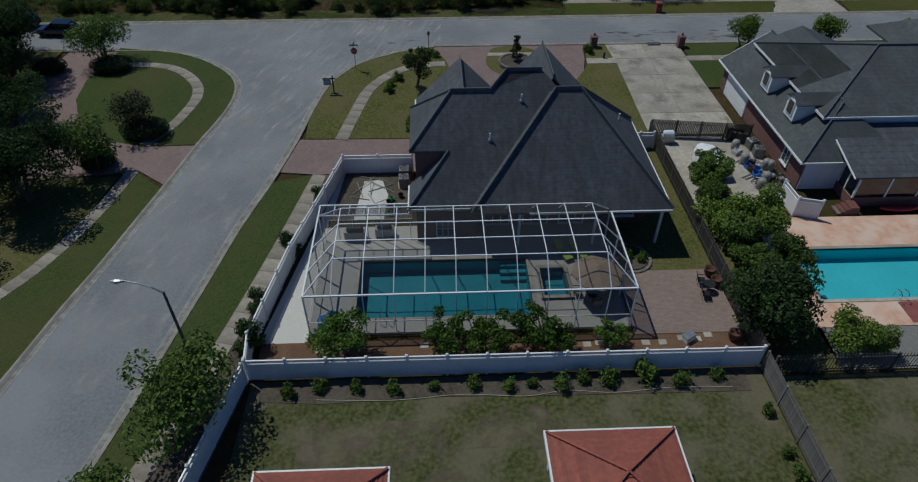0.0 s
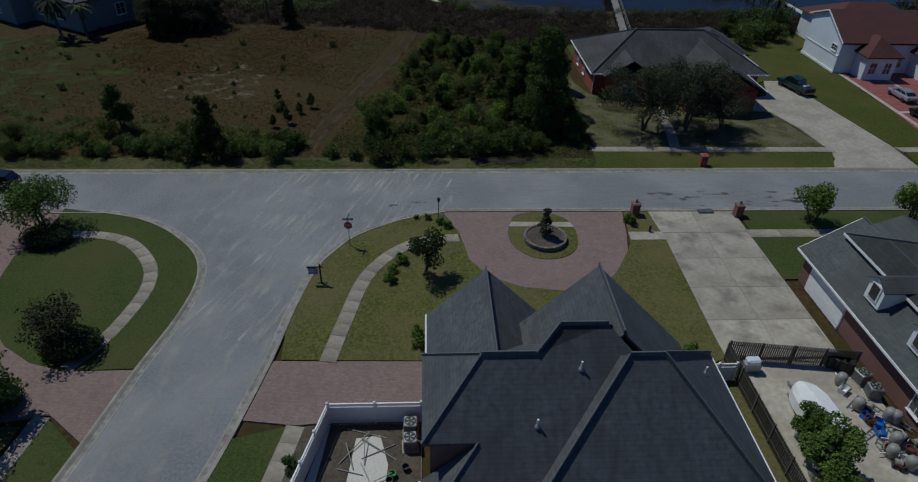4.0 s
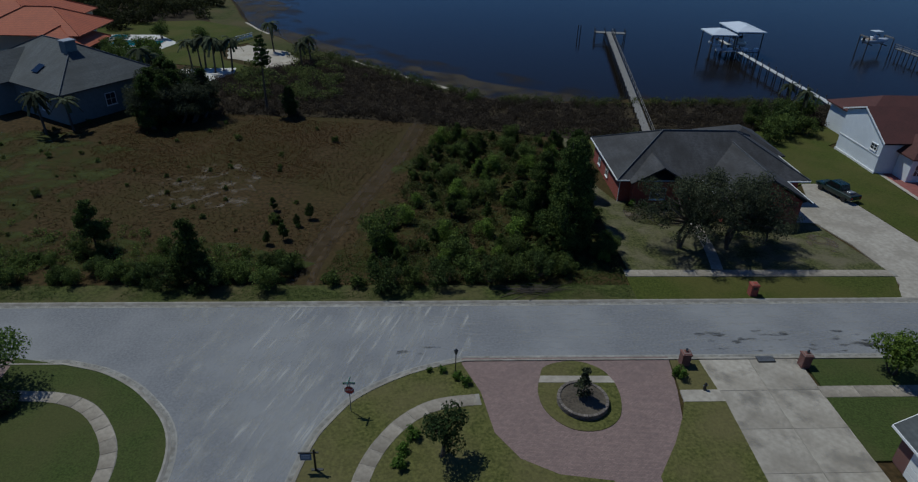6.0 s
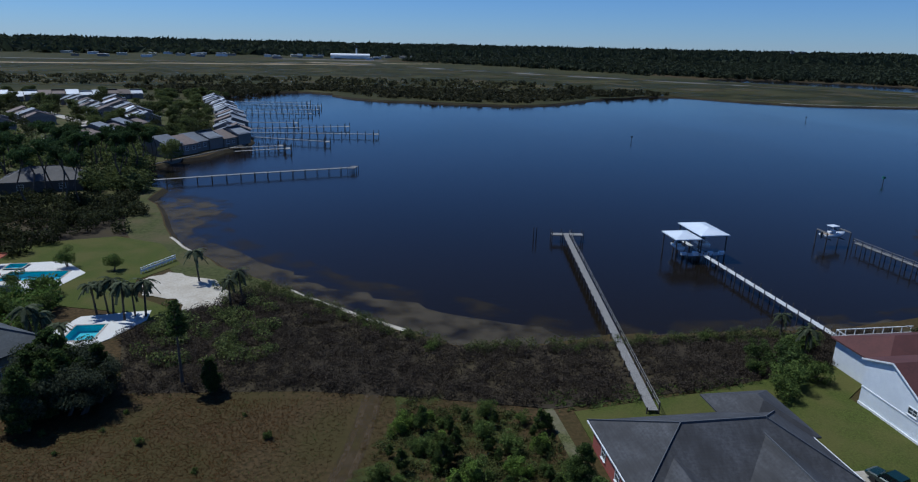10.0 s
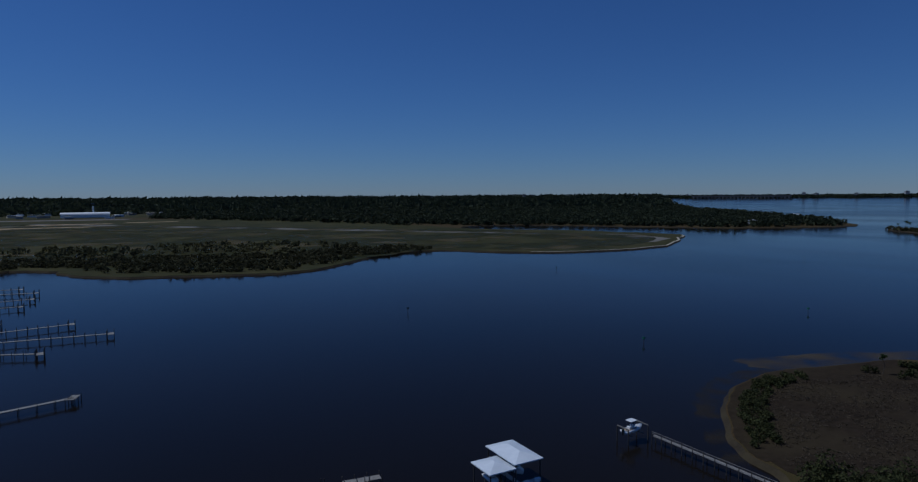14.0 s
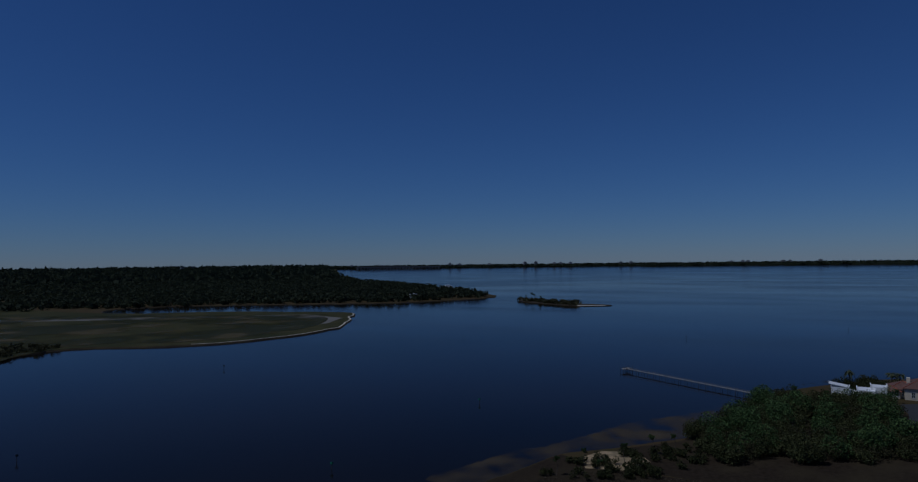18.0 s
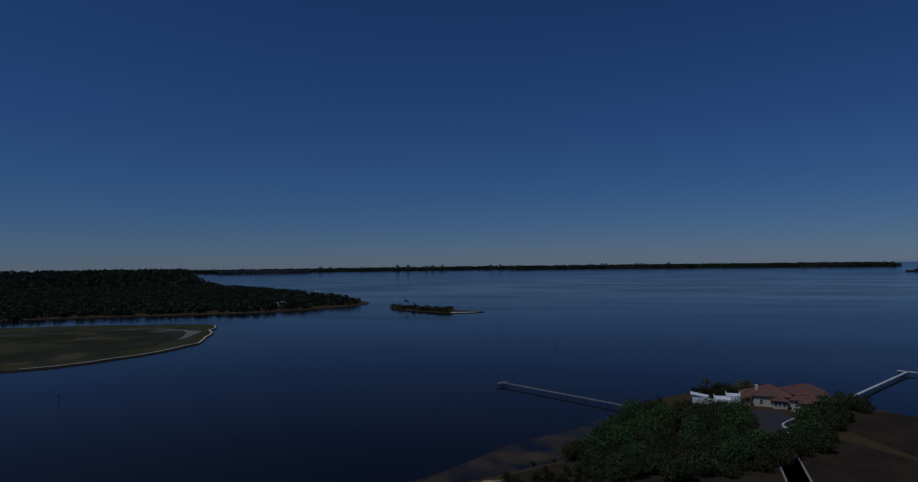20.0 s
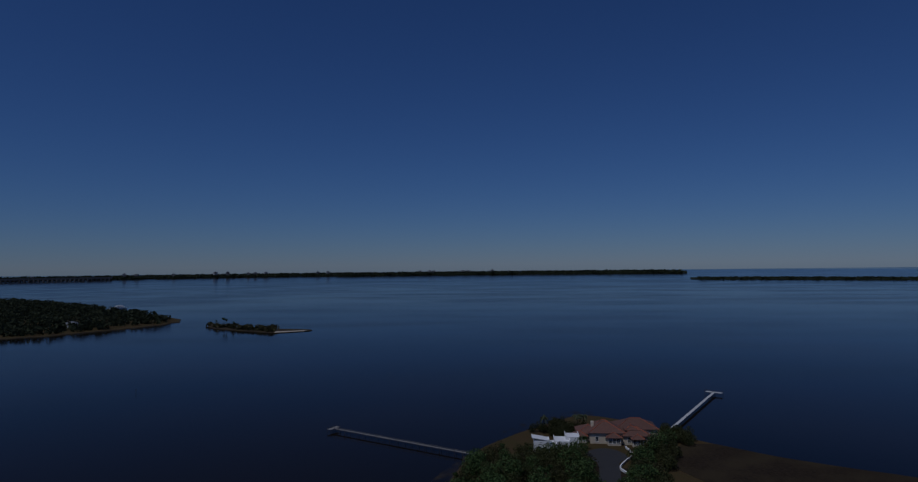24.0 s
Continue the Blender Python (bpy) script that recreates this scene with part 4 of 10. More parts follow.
lawn("lawn_south", [(-9.6, -62), (22.7, -62), (22.7, -19.6), (-8.4, -19.6)], LAWN_DRY, 0.05, "dry patchy lawn with bare spots")
patch("garden_bed", [(-8.0, -21.0), (-4, -21.3), (2, -21.0), (10, -21.2), (21.6, -21.3), (21.7, -19.7), (-8.2, -19.7)], 0.08, BED, "garden bed of grey soil with low shrubs", "bed", 0.08)
lawn("lawn_south_east", [(23.1, -62), (120, -62), (120, -20.3), (23.1, -20.3)], LAWN_DRY, 0.05, "dry lawn beyond a wooden fence")

BANK = mat("rough_bank_grass", (0.078, 0.082, 0.030), (0.040, 0.046, 0.016), 1.2, (0.095, 0.078, 0.040), 0.12, 1.0, bump=0.5, amount=0.8, spec=0.1, detail=8.0)
setting("pine_floor", Mesh().sheet(tuple((x, y, -0.03) for x, y in ((-330, 168), (-62, 168), (-66, 204), (-72, 210), (-82, 262), (-72, 290), (-64, 340), (-80, 400), (-104, 480), (-130, 560), (-330, 600)))), BANK, "dark grass and needles among pines and houses", "ground")
setting("dark_brush_ground", Mesh().sheet(tuple((x, y, -0.02) for x, y in ((-104, 150), (-79, 150), (-62, 163), (-57, 166), (-65, 189), (-104, 198)))), MARSH, "dark brown brush ground by the bay", "ground")

# ---- the north side of the street ----
VERGE = mat("rough_verge", (0.088, 0.098, 0.030), (0.030, 0.040, 0.012), 3.5, (0.105, 0.088, 0.042), 0.22, 0.95, bump=0.9, amount=0.75, spec=0.1, detail=12.0)
lawn("verge_north_west", [(-420, 36.02), (-38, 36.07), (0, 36.22), (20.5, 36.36), (20.5, 38.9), (-420, 38.9)], VERGE, 0.1, "rough green roadside verge")
lawn("verge_north_east", [(20.5, 36.38), (47.2, 36.6), (49.0, 40.4), (20.5, 40.4)], LAWN_SUN)
slab_walk("sidewalk_north", [(20.5, 41.07), (35, 41.07), (49.4, 41.07)], 0.62, "pale concrete sidewalk", 0.13, 1.5)
patch("sidewalk_north_east", [(57.8, 40.45), (160, 40.45), (160, 41.7), (57.3, 41.7)], 0.12, CONCRETE, "pale concrete sidewalk", "sidewalk", 0.15)
lawn("lawn_north_house", [(21, 41.7), (48.9, 41.7), (46.6, 52.2), (44.2, 52.4), (44.2, 56), (24, 58), (22.6, 62), (22.0, 80), (20.8, 80)], LAWN_DRY, 0.08, "thin lawn of a brick house")
lawn("lawn_north_east", [(57.4, 41.8), (63.5, 41.8), (64.2, 68), (63, 78), (72, 84), (70, 88), (46, 82), (24.5, 79), (24.5, 72), (46, 71), (46, 60), (51.2, 63.6), (53.4, 63.6), (55.2, 57.4)], LAWN_SUN, 0.08)
lawn("verge_north_far", [(57.5, 36.7), (160, 36.7), (160, 40.4), (57.9, 40.4)], LAWN_SUN)
paving("north_drive", [(46.8, 36.6), (57.2, 36.6), (57.3, 42), (55.1, 57.5), (53.3, 63.6), (51.1, 63.6), (50.0, 60.5), (49.0, 58.0), (45.6, 56.5), (44.3, 56.0), (44.3, 52.4), (46.9, 52.2), (48.4, 47), (48.9, 42.0), (48.6, 39)], CONCRETE, "long pale concrete driveway")
paving("red_drive", [(62, 36.6), (90, 36.6), (90, 68), (64.6, 68), (64.0, 50)], STAMP_RED, "red stamped-concrete driveway with pale bands")
patch("scrub_lot", [(-62, 38.9), (20.5, 38.9), (21.5, 78), (8, 84), (-10, 88), (-34, 90), (-62, 82)], 0.0, SCRUB, "overgrown vacant lot of dry brown grass", "field", 0.1)
patch("marsh", [(-34, 90), (-10, 88), (8, 84), (22, 80), (48, 83), (74, 88), (92, 98), (76, 98), (48, 99), (28, 98), (12, 99), (3, 106), (-13, 121), (-24, 128), (-40, 108)], 0.02, MARSH, "dark brown marsh at the water's edge", "marsh", 0.15)
patch("peninsula_marsh", [(128, 117), (131.5, 127), (141.5, 139), (158, 152.5), (176, 161.5), (197, 164.5), (219, 158.5), (242, 151), (238, 130), (240, 100), (200, 70), (140, 80), (128, 100)], 0.02, FARMARSH, "dark brown salt marsh on a low point", "marsh", 0.15)
patch("peninsula_sand", [(238, 128), (252, 122), (262, 130), (256, 142), (244, 146), (234, 140)], 0.05, SAND_TAN, "patch of tan sand on the point", "beach", 0.1)
u0, u1 = 0, min(range(len(shore)), key=lambda i: math.dist(shore[i], (426, -25)))
patch("far_marsh", shore[u0:u1] + [(418, -14), (386, 6), (330, -20), (300, -120), (300, -300), (345, -260)], 0.05, FARMARSH, "brown marsh behind the point", "marsh", 0.15)
u0, u1 = [min(range(len(shore)), key=lambda i: math.dist(shore[i], p)) for p in ((245, 154), (128, 120))]
patch("point_ground", [(240, 131), (262, 137), (284, 119), (304, 110), (330, 107), (390, 96), (396, 70), (372, 20), (330, -16), (290, -20), (240, 60)][::-1], 0.0, FARMARSH, "dark brown ground of the wooded point", "ground", 0.1)
setting("marsh_edge", strip(shore[u0:u1], 0.5, 6.0, -0.1, 0.01), FARMARSH, "dark muddy rim of the salt marsh", "marsh")
k0, k1 = [min(range(len(shore)), key=lambda i: math.dist(shore[i], p)) for p in ((28, 99), (-63, 205))]
g = np.random.default_rng(19)
run = shore[k0 + 12:k1 - 6]
setting("green_bank", strip(shore[k0 + 12:k1 + 5], 0.4, 9.0, -0.1, 0.0), BANK, "rough green bank above the beach", "lawn")
i = 0
while i < len(run) - 3:
    n = int(g.integers(4, 9))
    w = g.uniform(0.3, 1.1)
    if g.random() < 0.72:
        lit_edge("beach", run[i:i + n], w, 0.012, SAND, "narrow pale sand beach along the bay")
    i += n - 1 if g.random() < 0.6 else n + 1
patch("lawn_bay_west", [(-90, 140), (-62, 124), (-46, 119), (-36, 110), (-33, 117), (-43, 125), (-46, 134), (-40, 143), (-48, 158), (-60, 165), (-80, 160)], 0.02, LAWN_SUN, "green lawn of a bayside house", "lawn", 0.1, HOLES[4:])
setting("volleyball_sand", ragged([(-44, 134), (-41, 139), (-36, 135), (-30, 131), (-25.5, 121), (-28.4, 118.6), (-33.3, 118), (-36, 123.6), (-41.9, 125.6)], 0.05, 211, 0.6, 1.6), SAND, "white sand patch behind the beach", "beach")
def shallow(mt, dz, poly):
    setting("shallows", ragged(smooth_line(poly, 4, True), WATER_Z + dz, len(poly) + 400, 0.9, 2.2), mt, "brown shallow water over a sandy bottom", "water")


shallow(SHALLOW_THIN, 0.02, [(-74, 228), (-60, 222), (-44, 206), (-38, 190), (-36, 172), (-18, 152), (-4, 136), (8, 127), (20, 120), (30, 112), (44, 108), (70, 107), (96, 108), (112, 112), (118, 124), (132, 140), (150, 160), (172, 172), (200, 174), (200, 160), (140, 128), (122, 104), (95, 98), (48, 98), (20, 96), (5, 104), (-13, 121), (-32, 139), (-48, 165), (-66, 205)])
shallow(SHALLOW, 0.035, [(-64, 208), (-46, 203), (-42, 188), (-44, 170), (-24, 147), (-9, 130), (3, 122), (14, 114), (26, 108), (34, 103), (60, 102.5), (92, 104), (110, 107), (118, 112), (122, 104), (95, 98), (48, 98), (20, 96), (5, 104), (-13, 121), (-32, 139), (-48, 165)])
shallow(SHOAL, 0.03, [(200, 185), (219, 180), (240, 174), (261, 163), (297, 147), (304, 126), (330, 117), (300, 112), (262, 140), (240, 158), (205, 166)])
shallow(SHOAL, 0.026, [(272, 150), (300, 150), (346, 122), (392, 104), (396, 97), (331, 108), (296, 118)])
shallow(SHALLOW_THIN, 0.03, [(440, 86), (470, 66), (500, 34), (486, 26), (460, 54), (436, 74)])
track_line = smooth_line([(-12.2, 39.0), (-11.4, 46), (-8.0, 58), (-3.2, 75), (-0.4, 89), (1.6, 98)], 5)
setting("weeds_cover", ragged([(-10, 41.2), (19.4, 41.2), (19.6, 77), (8, 84), (2, 86), (-2, 72), (-6, 58)], 0.022, 90), WEEDS, "green weeds growing over the lot", "weeds")
setting("weeds_cover", ragged([(-66, 41.2), (-13.5, 41.2), (-13.0, 45), (-30, 48), (-66, 50)], 0.022, 91), WEEDS, "green weeds along the roadside", "weeds")
setting("weeds_cover", ragged([(-66, 50.5), (-46, 50), (-42, 62), (-48, 80), (-66, 81)], 0.022, 92), WEEDS, "green weeds at the edge of the lot", "weeds")
setting("dirt_track", strip(track_line, -1.35, 1.35, -0.05, 0.012), TRACKWEAR, "rutted dirt track through the vacant lot", "track")
RUT = film_mat("worn_rut", (0.115, 0.082, 0.046), (0.066, 0.046, 0.026), 1.1, 0.38, 0.62, 0.75, 1.0)
for u, v in ((-1.05, -0.5), (0.5, 1.05)):
    setting("wheel_rut", strip(track_line, u, v, -0.05, 0.018), RUT, "pale sandy wheel rut of the dirt track", "track")
for d in (-0.8, 0.8):
    setting("wheel_rut", strip(offset_line(track_line, d), -0.28, 0.28, 0.0, 0.017), RUT, "pale sandy wheel rut", "track")


# ---- houses ----
def hip_roof(mesh, x0, y0, x1, y1, z, pitch=1.0, over=0.0, thick=0.18):
    """A hipped roof on a rectangle of eaves, with a fascia."""
    x0, y0, x1, y1 = x0 - over, y0 - over, x1 + over, y1 + over
    w, d = x1 - x0, y1 - y0
    h = min(w, d) / 2
    zt = z + h * pitch
    a, b = ((x0 + h, (y0 + y1) / 2, zt), (x1 - h, (y0 + y1) / 2, zt)) if w >= d else (((x0 + x1) / 2, y0 + h, zt), ((x0 + x1) / 2, y1 - h, zt))
    c = [(x0, y0, z), (x1, y0, z), (x1, y1, z), (x0, y1, z)]
    lo = [(x, y, z - thick) for x, y, _ in c]
    if w >= d:
        mesh.sheet((c[0], c[1], b, a), (c[1], c[2], b), (c[2], c[3], a, b), (c[3], c[0], a))
    else:
        mesh.sheet((c[0], c[1], a), (c[1], c[2], b, a), (c[2], c[3], b), (c[3], c[0], a, b))
    mesh.sheet(tuple(lo[::-1]))
    for i in range(4):
        j = (i + 1) % 4
        mesh.sheet((lo[i], lo[j], c[j], c[i]))
    return a, b, c


def gable_roof(mesh, x0, y0, x1, y1, z, top, axis="y", thick=0.15):
    """A gabled roof whose ridge runs along an axis."""
    if axis == "y":
        xm = (x0 + x1) / 2
        sec = [(x0, z), (xm, top), (x1, z)]
        ring = lambda y: [(sec[0][0], y, sec[0][1]), (sec[1][0], y, sec[1][1]), (sec[2][0], y, sec[2][1]), (sec[2][0], y, sec[2][1] - thick), (sec[1][0], y, sec[1][1] - thick * 1.4), (sec[0][0], y, sec[0][1] - thick)]
        return mesh.rings([ring(y0), ring(y1)])
    ym = (y0 + y1) / 2
    sec = [(y0, z), (ym, top), (y1, z)]
    ring = lambda x: [(x, sec[0][0], sec[0][1]), (x, sec[1][0], sec[1][1]), (x, sec[2][0], sec[2][1]), (x, sec[2][0], sec[2][1] - thick), (x, sec[1][0], sec[1][1] - thick * 1.4), (x, sec[0][0], sec[0][1] - thick)]
    return mesh.rings([ring(x0)[::-1], ring(x1)[::-1]])


def cap_line(parent, a, b, w=0.34, material=None):
    part("ridge_cap", Mesh().beam(Vector(a) + Vector((0, 0, 0.03)), Vector(b) + Vector((0, 0, 0.03)), w, 0.09), material or CAP, parent)


def window(parent, centre, w, h, facing, trim=None, bars=1):
    """A window in a wall: frame, sill, glass. facing: the way it looks, as an angle."""
    m = pose(*centre, 0, 0, facing)
    win = part("window", Mesh().box(-w / 2, -0.03, -h / 2, w / 2, 0.02, h / 2), CLEAR, parent, "dark reflecting glass", m)
    fr = Mesh()
    t = 0.09
    for x0, z0, x1, z1 in ((-w / 2 - t, -h / 2 - t, w / 2 + t, -h / 2), (-w / 2 - t, h / 2, w / 2 + t, h / 2 + t), (-w / 2 - t, -h / 2, -w / 2, h / 2), (w / 2, -h / 2, w / 2 + t, h / 2)):
        fr.box(x0, -0.09, z0, x1, 0.02, z1)
    for i in range(bars):
        x = -w / 2 + w * (i + 1) / (bars + 1)
        fr.box(x - 0.025, -0.055, -h / 2, x + 0.025, -0.031, h / 2)
    fr.box(-w / 2, -0.055, -0.025, w / 2, -0.031, 0.025)
    part("frame", fr, trim or WHITE, win)
    part("sill", Mesh().box(-w / 2 - 0.14, -0.17, -h / 2 - 0.17, w / 2 + 0.14, 0.0, -h / 2 - t - 0.003), trim or WHITE, win)
    return win


def walls(name, poly, z0, z1, material, parent, thick=0.25, label=""):
    """Outer walls on a plan (counter-clockwise), as a ring with thickness."""
    n = len(poly)
    inner = []
    for i in range(n):
        p, q, r = Vector(poly[i - 1]), Vector(poly[i]), Vector(poly[(i + 1) % n])
        a, b = (q - p).normalized(), (r - q).normalized()
        na, nb = Vector((-a.y, a.x)), Vector((-b.y, b.x))
        inner.append(tuple(q + (na + nb) * thick / max(0.3, 1 + na.dot(nb))))
    m = Mesh()
    vs = [(x, y, z) for z in (z0, z1) for x, y in poly] + [(x, y, z) for z in (z0, z1) for x, y in inner]
    fs = []
    for i in range(n):
        j = (i + 1) % n
        fs += [(i, j, n + j, n + i), (2 * n + j, 2 * n + i, 3 * n + i, 3 * n + j), (n + i, n + j, 3 * n + j, 3 * n + i)]
    m.add(vs, fs)
    return part(name, m, material, parent, label)


def rect(x0, y0, x1, y1):
    return [(x0, y0), (x1, y0), (x1, y1), (x0, y1)]


# the dark-roofed house with the pool cage
house = thing("house", "brick house with a steep dark shingled hip roof", "house")
E0, SY, EY = 3.6, -7.5, -8.2
walls("wall", rect(5.9, -5.2, 19.4, 4.2), 0.0, E0 - 0.1, BRICK, house)
walls("wall", rect(1.5, -7.0, 5.9, 3.9), 0.0, E0 - 0.1, BRICK, house)
walls("wall", rect(1.5, -4.4, 6.5, 1.0), E0, 6.7, BRICK, house)
walls("wall", rect(1.8, 3.9, 8.9, 8.2), 0.0, E0 - 0.1, BRICK, house)
walls("wall", rect(8.95, 4.2, 17.7, 5.0), 0.0, E0 - 0.1, BRICK, house)
m = Mesh()
ea, eb, ec = hip_roof(m, 5.5, EY, 19.9, 4.4, E0)
roof = part("roof", m, SHINGLE, house, "steep dark grey shingle roof")
for p, q in ((ea, eb), (ec[0], ea), (ec[1], eb), (ec[2], eb)):
    cap_line(roof, p, q, 0.42)
m = Mesh()
zs = lambda y: E0 + (y - SY)
A = [(1.0, SY, E0), (9.5, SY, E0), (14.0, -3.0, zs(-3.0)), (10.9, -0.4, 10.7), (8.35, -0.4, 10.7), (7.1, -1.45, 9.65), (4.2, -1.45, 9.65), (1.1, -4.55, 6.55), (3.95, -4.55, 6.55)]
m.sheet(tuple(A))
m.sheet(((1.0, SY, E0), (3.95, -4.55, 6.55), (1.0, -4.55, E0 + 0.0)), ((1.0, SY, E0), (1.0, -4.55, E0), (1.0, -4.55, E0 - 0.18), (1.0, SY, E0 - 0.18)), ((1.0, SY, E0 - 0.18), (9.5, SY, E0 - 0.18), (9.5, SY, E0), (1.0, SY, E0)))
m.sheet(((1.1, -4.55, 6.55), (4.2, -1.45, 9.65), (1.1, 1.65, 6.55)), ((1.1, -4.55, 6.55), (1.1, 1.65, 6.55), (1.1, 1.65, 6.37), (1.1, -4.55, 6.37)), ((1.1, -4.55, 6.37), (3.95, -4.55, 6.37), (3.95, -4.55, 6.55), (1.1, -4.55, 6.55)))
m.sheet(((1.1, 1.65, 6.55), (4.2, -1.45, 9.65), (7.1, -1.45, 9.65), (8.35, -0.4, 10.7), (10.9, -0.4, 10.7), (14, 4.4, 5.9), (14, 6.6, E0), (1.1, 4.6, E0)))
m.sheet(((1.1, -4.55, 6.37), (1.1, 1.65, 6.37), (6, 1.65, 6.37), (6, -4.55, 6.37)), ((1.0, SY, E0 - 0.18), (1.0, -4.4, E0 - 0.18), (9, -4.4, E0 - 0.18), (9, SY, E0 - 0.18)))
roof = part("roof", m, SHINGLE, house, "steep dark grey shingle roof")
for p, q in (((4.2, -1.45, 9.65), (7.1, -1.45, 9.65)), ((7.1, -1.45, 9.65), (8.35, -0.4, 10.7)), ((8.35, -0.4, 10.7), (10.9, -0.4, 10.7)), ((1.1, -4.55, 6.55), (4.2, -1.45, 9.65)), ((1.0, SY, E0), (3.95, -4.55, 6.55)), ((1.1, 1.65, 6.55), (4.2, -1.45, 9.65))):
    cap_line(roof, p, q, 0.4 if p[2] > 9 else 0.22)
m = Mesh()
gable_roof(m, 1.35, -1.0, 9.25, 8.6, E0, 7.55)
roof = part("roof", m, SHINGLE, house, "dark shingle front gable")
cap_line(roof, (5.3, -0.2, 7.55), (5.3, 8.6, 7.55), 0.5)
part("gable_wall", Mesh().sheet(((1.8, 8.2, 3.4), (5.3, 8.2, 7.2), (8.8, 8.2, 3.4)), ((1.8, 8.05, 3.4), (5.3, 8.05, 7.2), (8.8, 8.05, 3.4))), BRICK, house)
m = Mesh()
gable_roof(m, 5.4, -0.6, 18.2, 5.4, E0, 10.15)
roof = part("roof", m, SHINGLE, house, "dark shingle front gable")
cap_line(roof, (11.8, -0.6, 10.15), (11.8, 5.4, 10.15), 0.5)
part("gable_wall", Mesh().sheet(((6, 5.0, 3.4), (11.8, 5.0, 9.7), (17.6, 5.0, 3.4)), ((6, 4.85, 3.4), (11.8, 4.85, 9.7), (17.6, 4.85, 3.4))), BRICK, house)
for x0, y0, x1, y1 in ((9.6, EY - 0.09, 19.9, EY - 0.002), (1.0, SY - 0.09, 5.4, SY - 0.002), (19.902, EY, 19.99, 4.4), (1.24, 4.7, 1.345, 8.6), (0.9, SY, 0.998, -4.6)):
    part("gutter", Mesh().box(x0, y0, E0 - 0.16, x1, y1, E0 - 0.01), WHITE, house, "white rain gutter")
for x, y in ((9.33, -2.03), (6.95, -4.03), (17.6, 0.5)):
    z = zs(y) if x < 12 else E0 + 19.9 - x
    vent = part("vent_pipe", Mesh().tube((x, y, z - 0.2), (x, y, z + 0.55), 0.06), WHITE, house, "white roof vent pipe")
    part("flashing", Mesh().lathe([(0.16, 0.0), (0.14, 0.12), (0.07, 0.2)], (x, y, z - 0.05), 10), STEEL, vent)
for cx, w in ((3.6, 1.2), (7.6, 1.8), (10.6, 1.8), (13.4, 1.8)):
    window(house, (cx, -5.21 if cx > 5.9 else -7.01, 1.35), w, 2.2 if cx > 5.9 else 1.4, 0, bars=2)
window(house, (17.4, -5.21, 1.6), 1.6, 1.5, 0, bars=3)
for x, y in ((19.4, -7.7), (9.0, -7.7), (14.6, -7.7)):
    part("porch_post", Mesh().box(x - 0.09, y - 0.09, 0.05, x + 0.09, y + 0.09, E0 - 0.17), WHITE, house, "white porch post")

# ---- wear on the street ----
for name, poly, mt, label in (("worn_asphalt", [(-20, 5), (-11, 5), (-8.5, 13), (-6, 22.5), (0, 28.6), (0, 36.0), (-22, 36.0), (-22, 28.5), (-18, 22), (-17.2, 15)], WORN, "pale scuffed and worn streaks on the junction"),
                             ("worn_asphalt", [(-22, -20), (-16, -20), (-11.5, 4.6), (-18.4, 4.6)], WORN, "pale scuffs on the side street"),
                             ("worn_asphalt", [(0.3, 28.6), (60, 28.6), (60, 36.0), (0.3, 36.0)], WORN_ALONG, "pale scuffs on the street"),
                             ("worn_asphalt", [(-19, 10), (-9.6, 10), (-6.5, 22), (4, 28.7), (4, 35.9), (-14, 35.9), (-15, 26)], SCUFF, "white scuffed tyre streaks on the junction"),
                             ("dark_stain", [(24, 28.3), (40, 28.3), (40, 31.6), (24, 31.6)], TARRY, "dark tar and water stains by the drive"),
                             ("dark_stain", [(-2.5, 28.2), (1.2, 28.2), (1.4, 29.6), (-2.2, 29.6)], TARRY, "dark damp stain at the kerb"),
                             ("drive_stain", [(23.4, 8), (31.7, 8), (31.7, 27.5), (23.4, 27.5)], DAMP, "brown and grey stains on the drive")):
    z = 0.066 if mt is DAMP else 0.008 if mt is TARRY else 0.006 if mt is SCUFF else 0.004
    setting(name, Mesh().sheet(tuple((x, y, z) for x, y in poly)), mt, label, "wear")
setting("bare_soil", Mesh().sheet(tuple((x, y, 0.06) for x, y in ((4, -24.5), (10, -24.5), (10, -21.6), (4, -21.6)))), DUST, "bare worn patch in the lawn", "soil")
setting("bare_soil", Mesh().sheet(tuple((x, y, 0.06) for x, y in ((-5, -28), (4, -28), (4, -22.6), (-5, -22.6)))), DUST, "bare worn patch in the lawn", "soil")
setting("bare_soil", ragged([(-33, 55), (-22, 57), (-21.5, 66), (-27, 70), (-32, 66)], 0.015, 97, 1.0), DUST, "bare sandy patch among dry grass", "soil")



# ---- the swimming pool and its screened cage ----
deck = Mesh()
px0, py0, px1, py1 = -2.6, -14.75, 9.4, -9.2
sx0, sy0, sx1, sy1 = 10.25, -13.2, 11.95, -10.5
for x0, y0, x1, y1 in ((-5.5, -16.0, 15.6, py0), (-5.5, py1, 15.6, -5.2), (-5.5, py0, px0, py1), (px1, py0, sx0, py1), (sx1, py0, 15.6, py1), (sx0, py0, sx1, sy0), (sx0, sy1, sx1, py1)):
    deck.box(x0, y0, -0.05, x1, y1, 0.14)
setting("pool_deck", deck, DECKCOOL, "pale textured concrete pool deck", "deck")


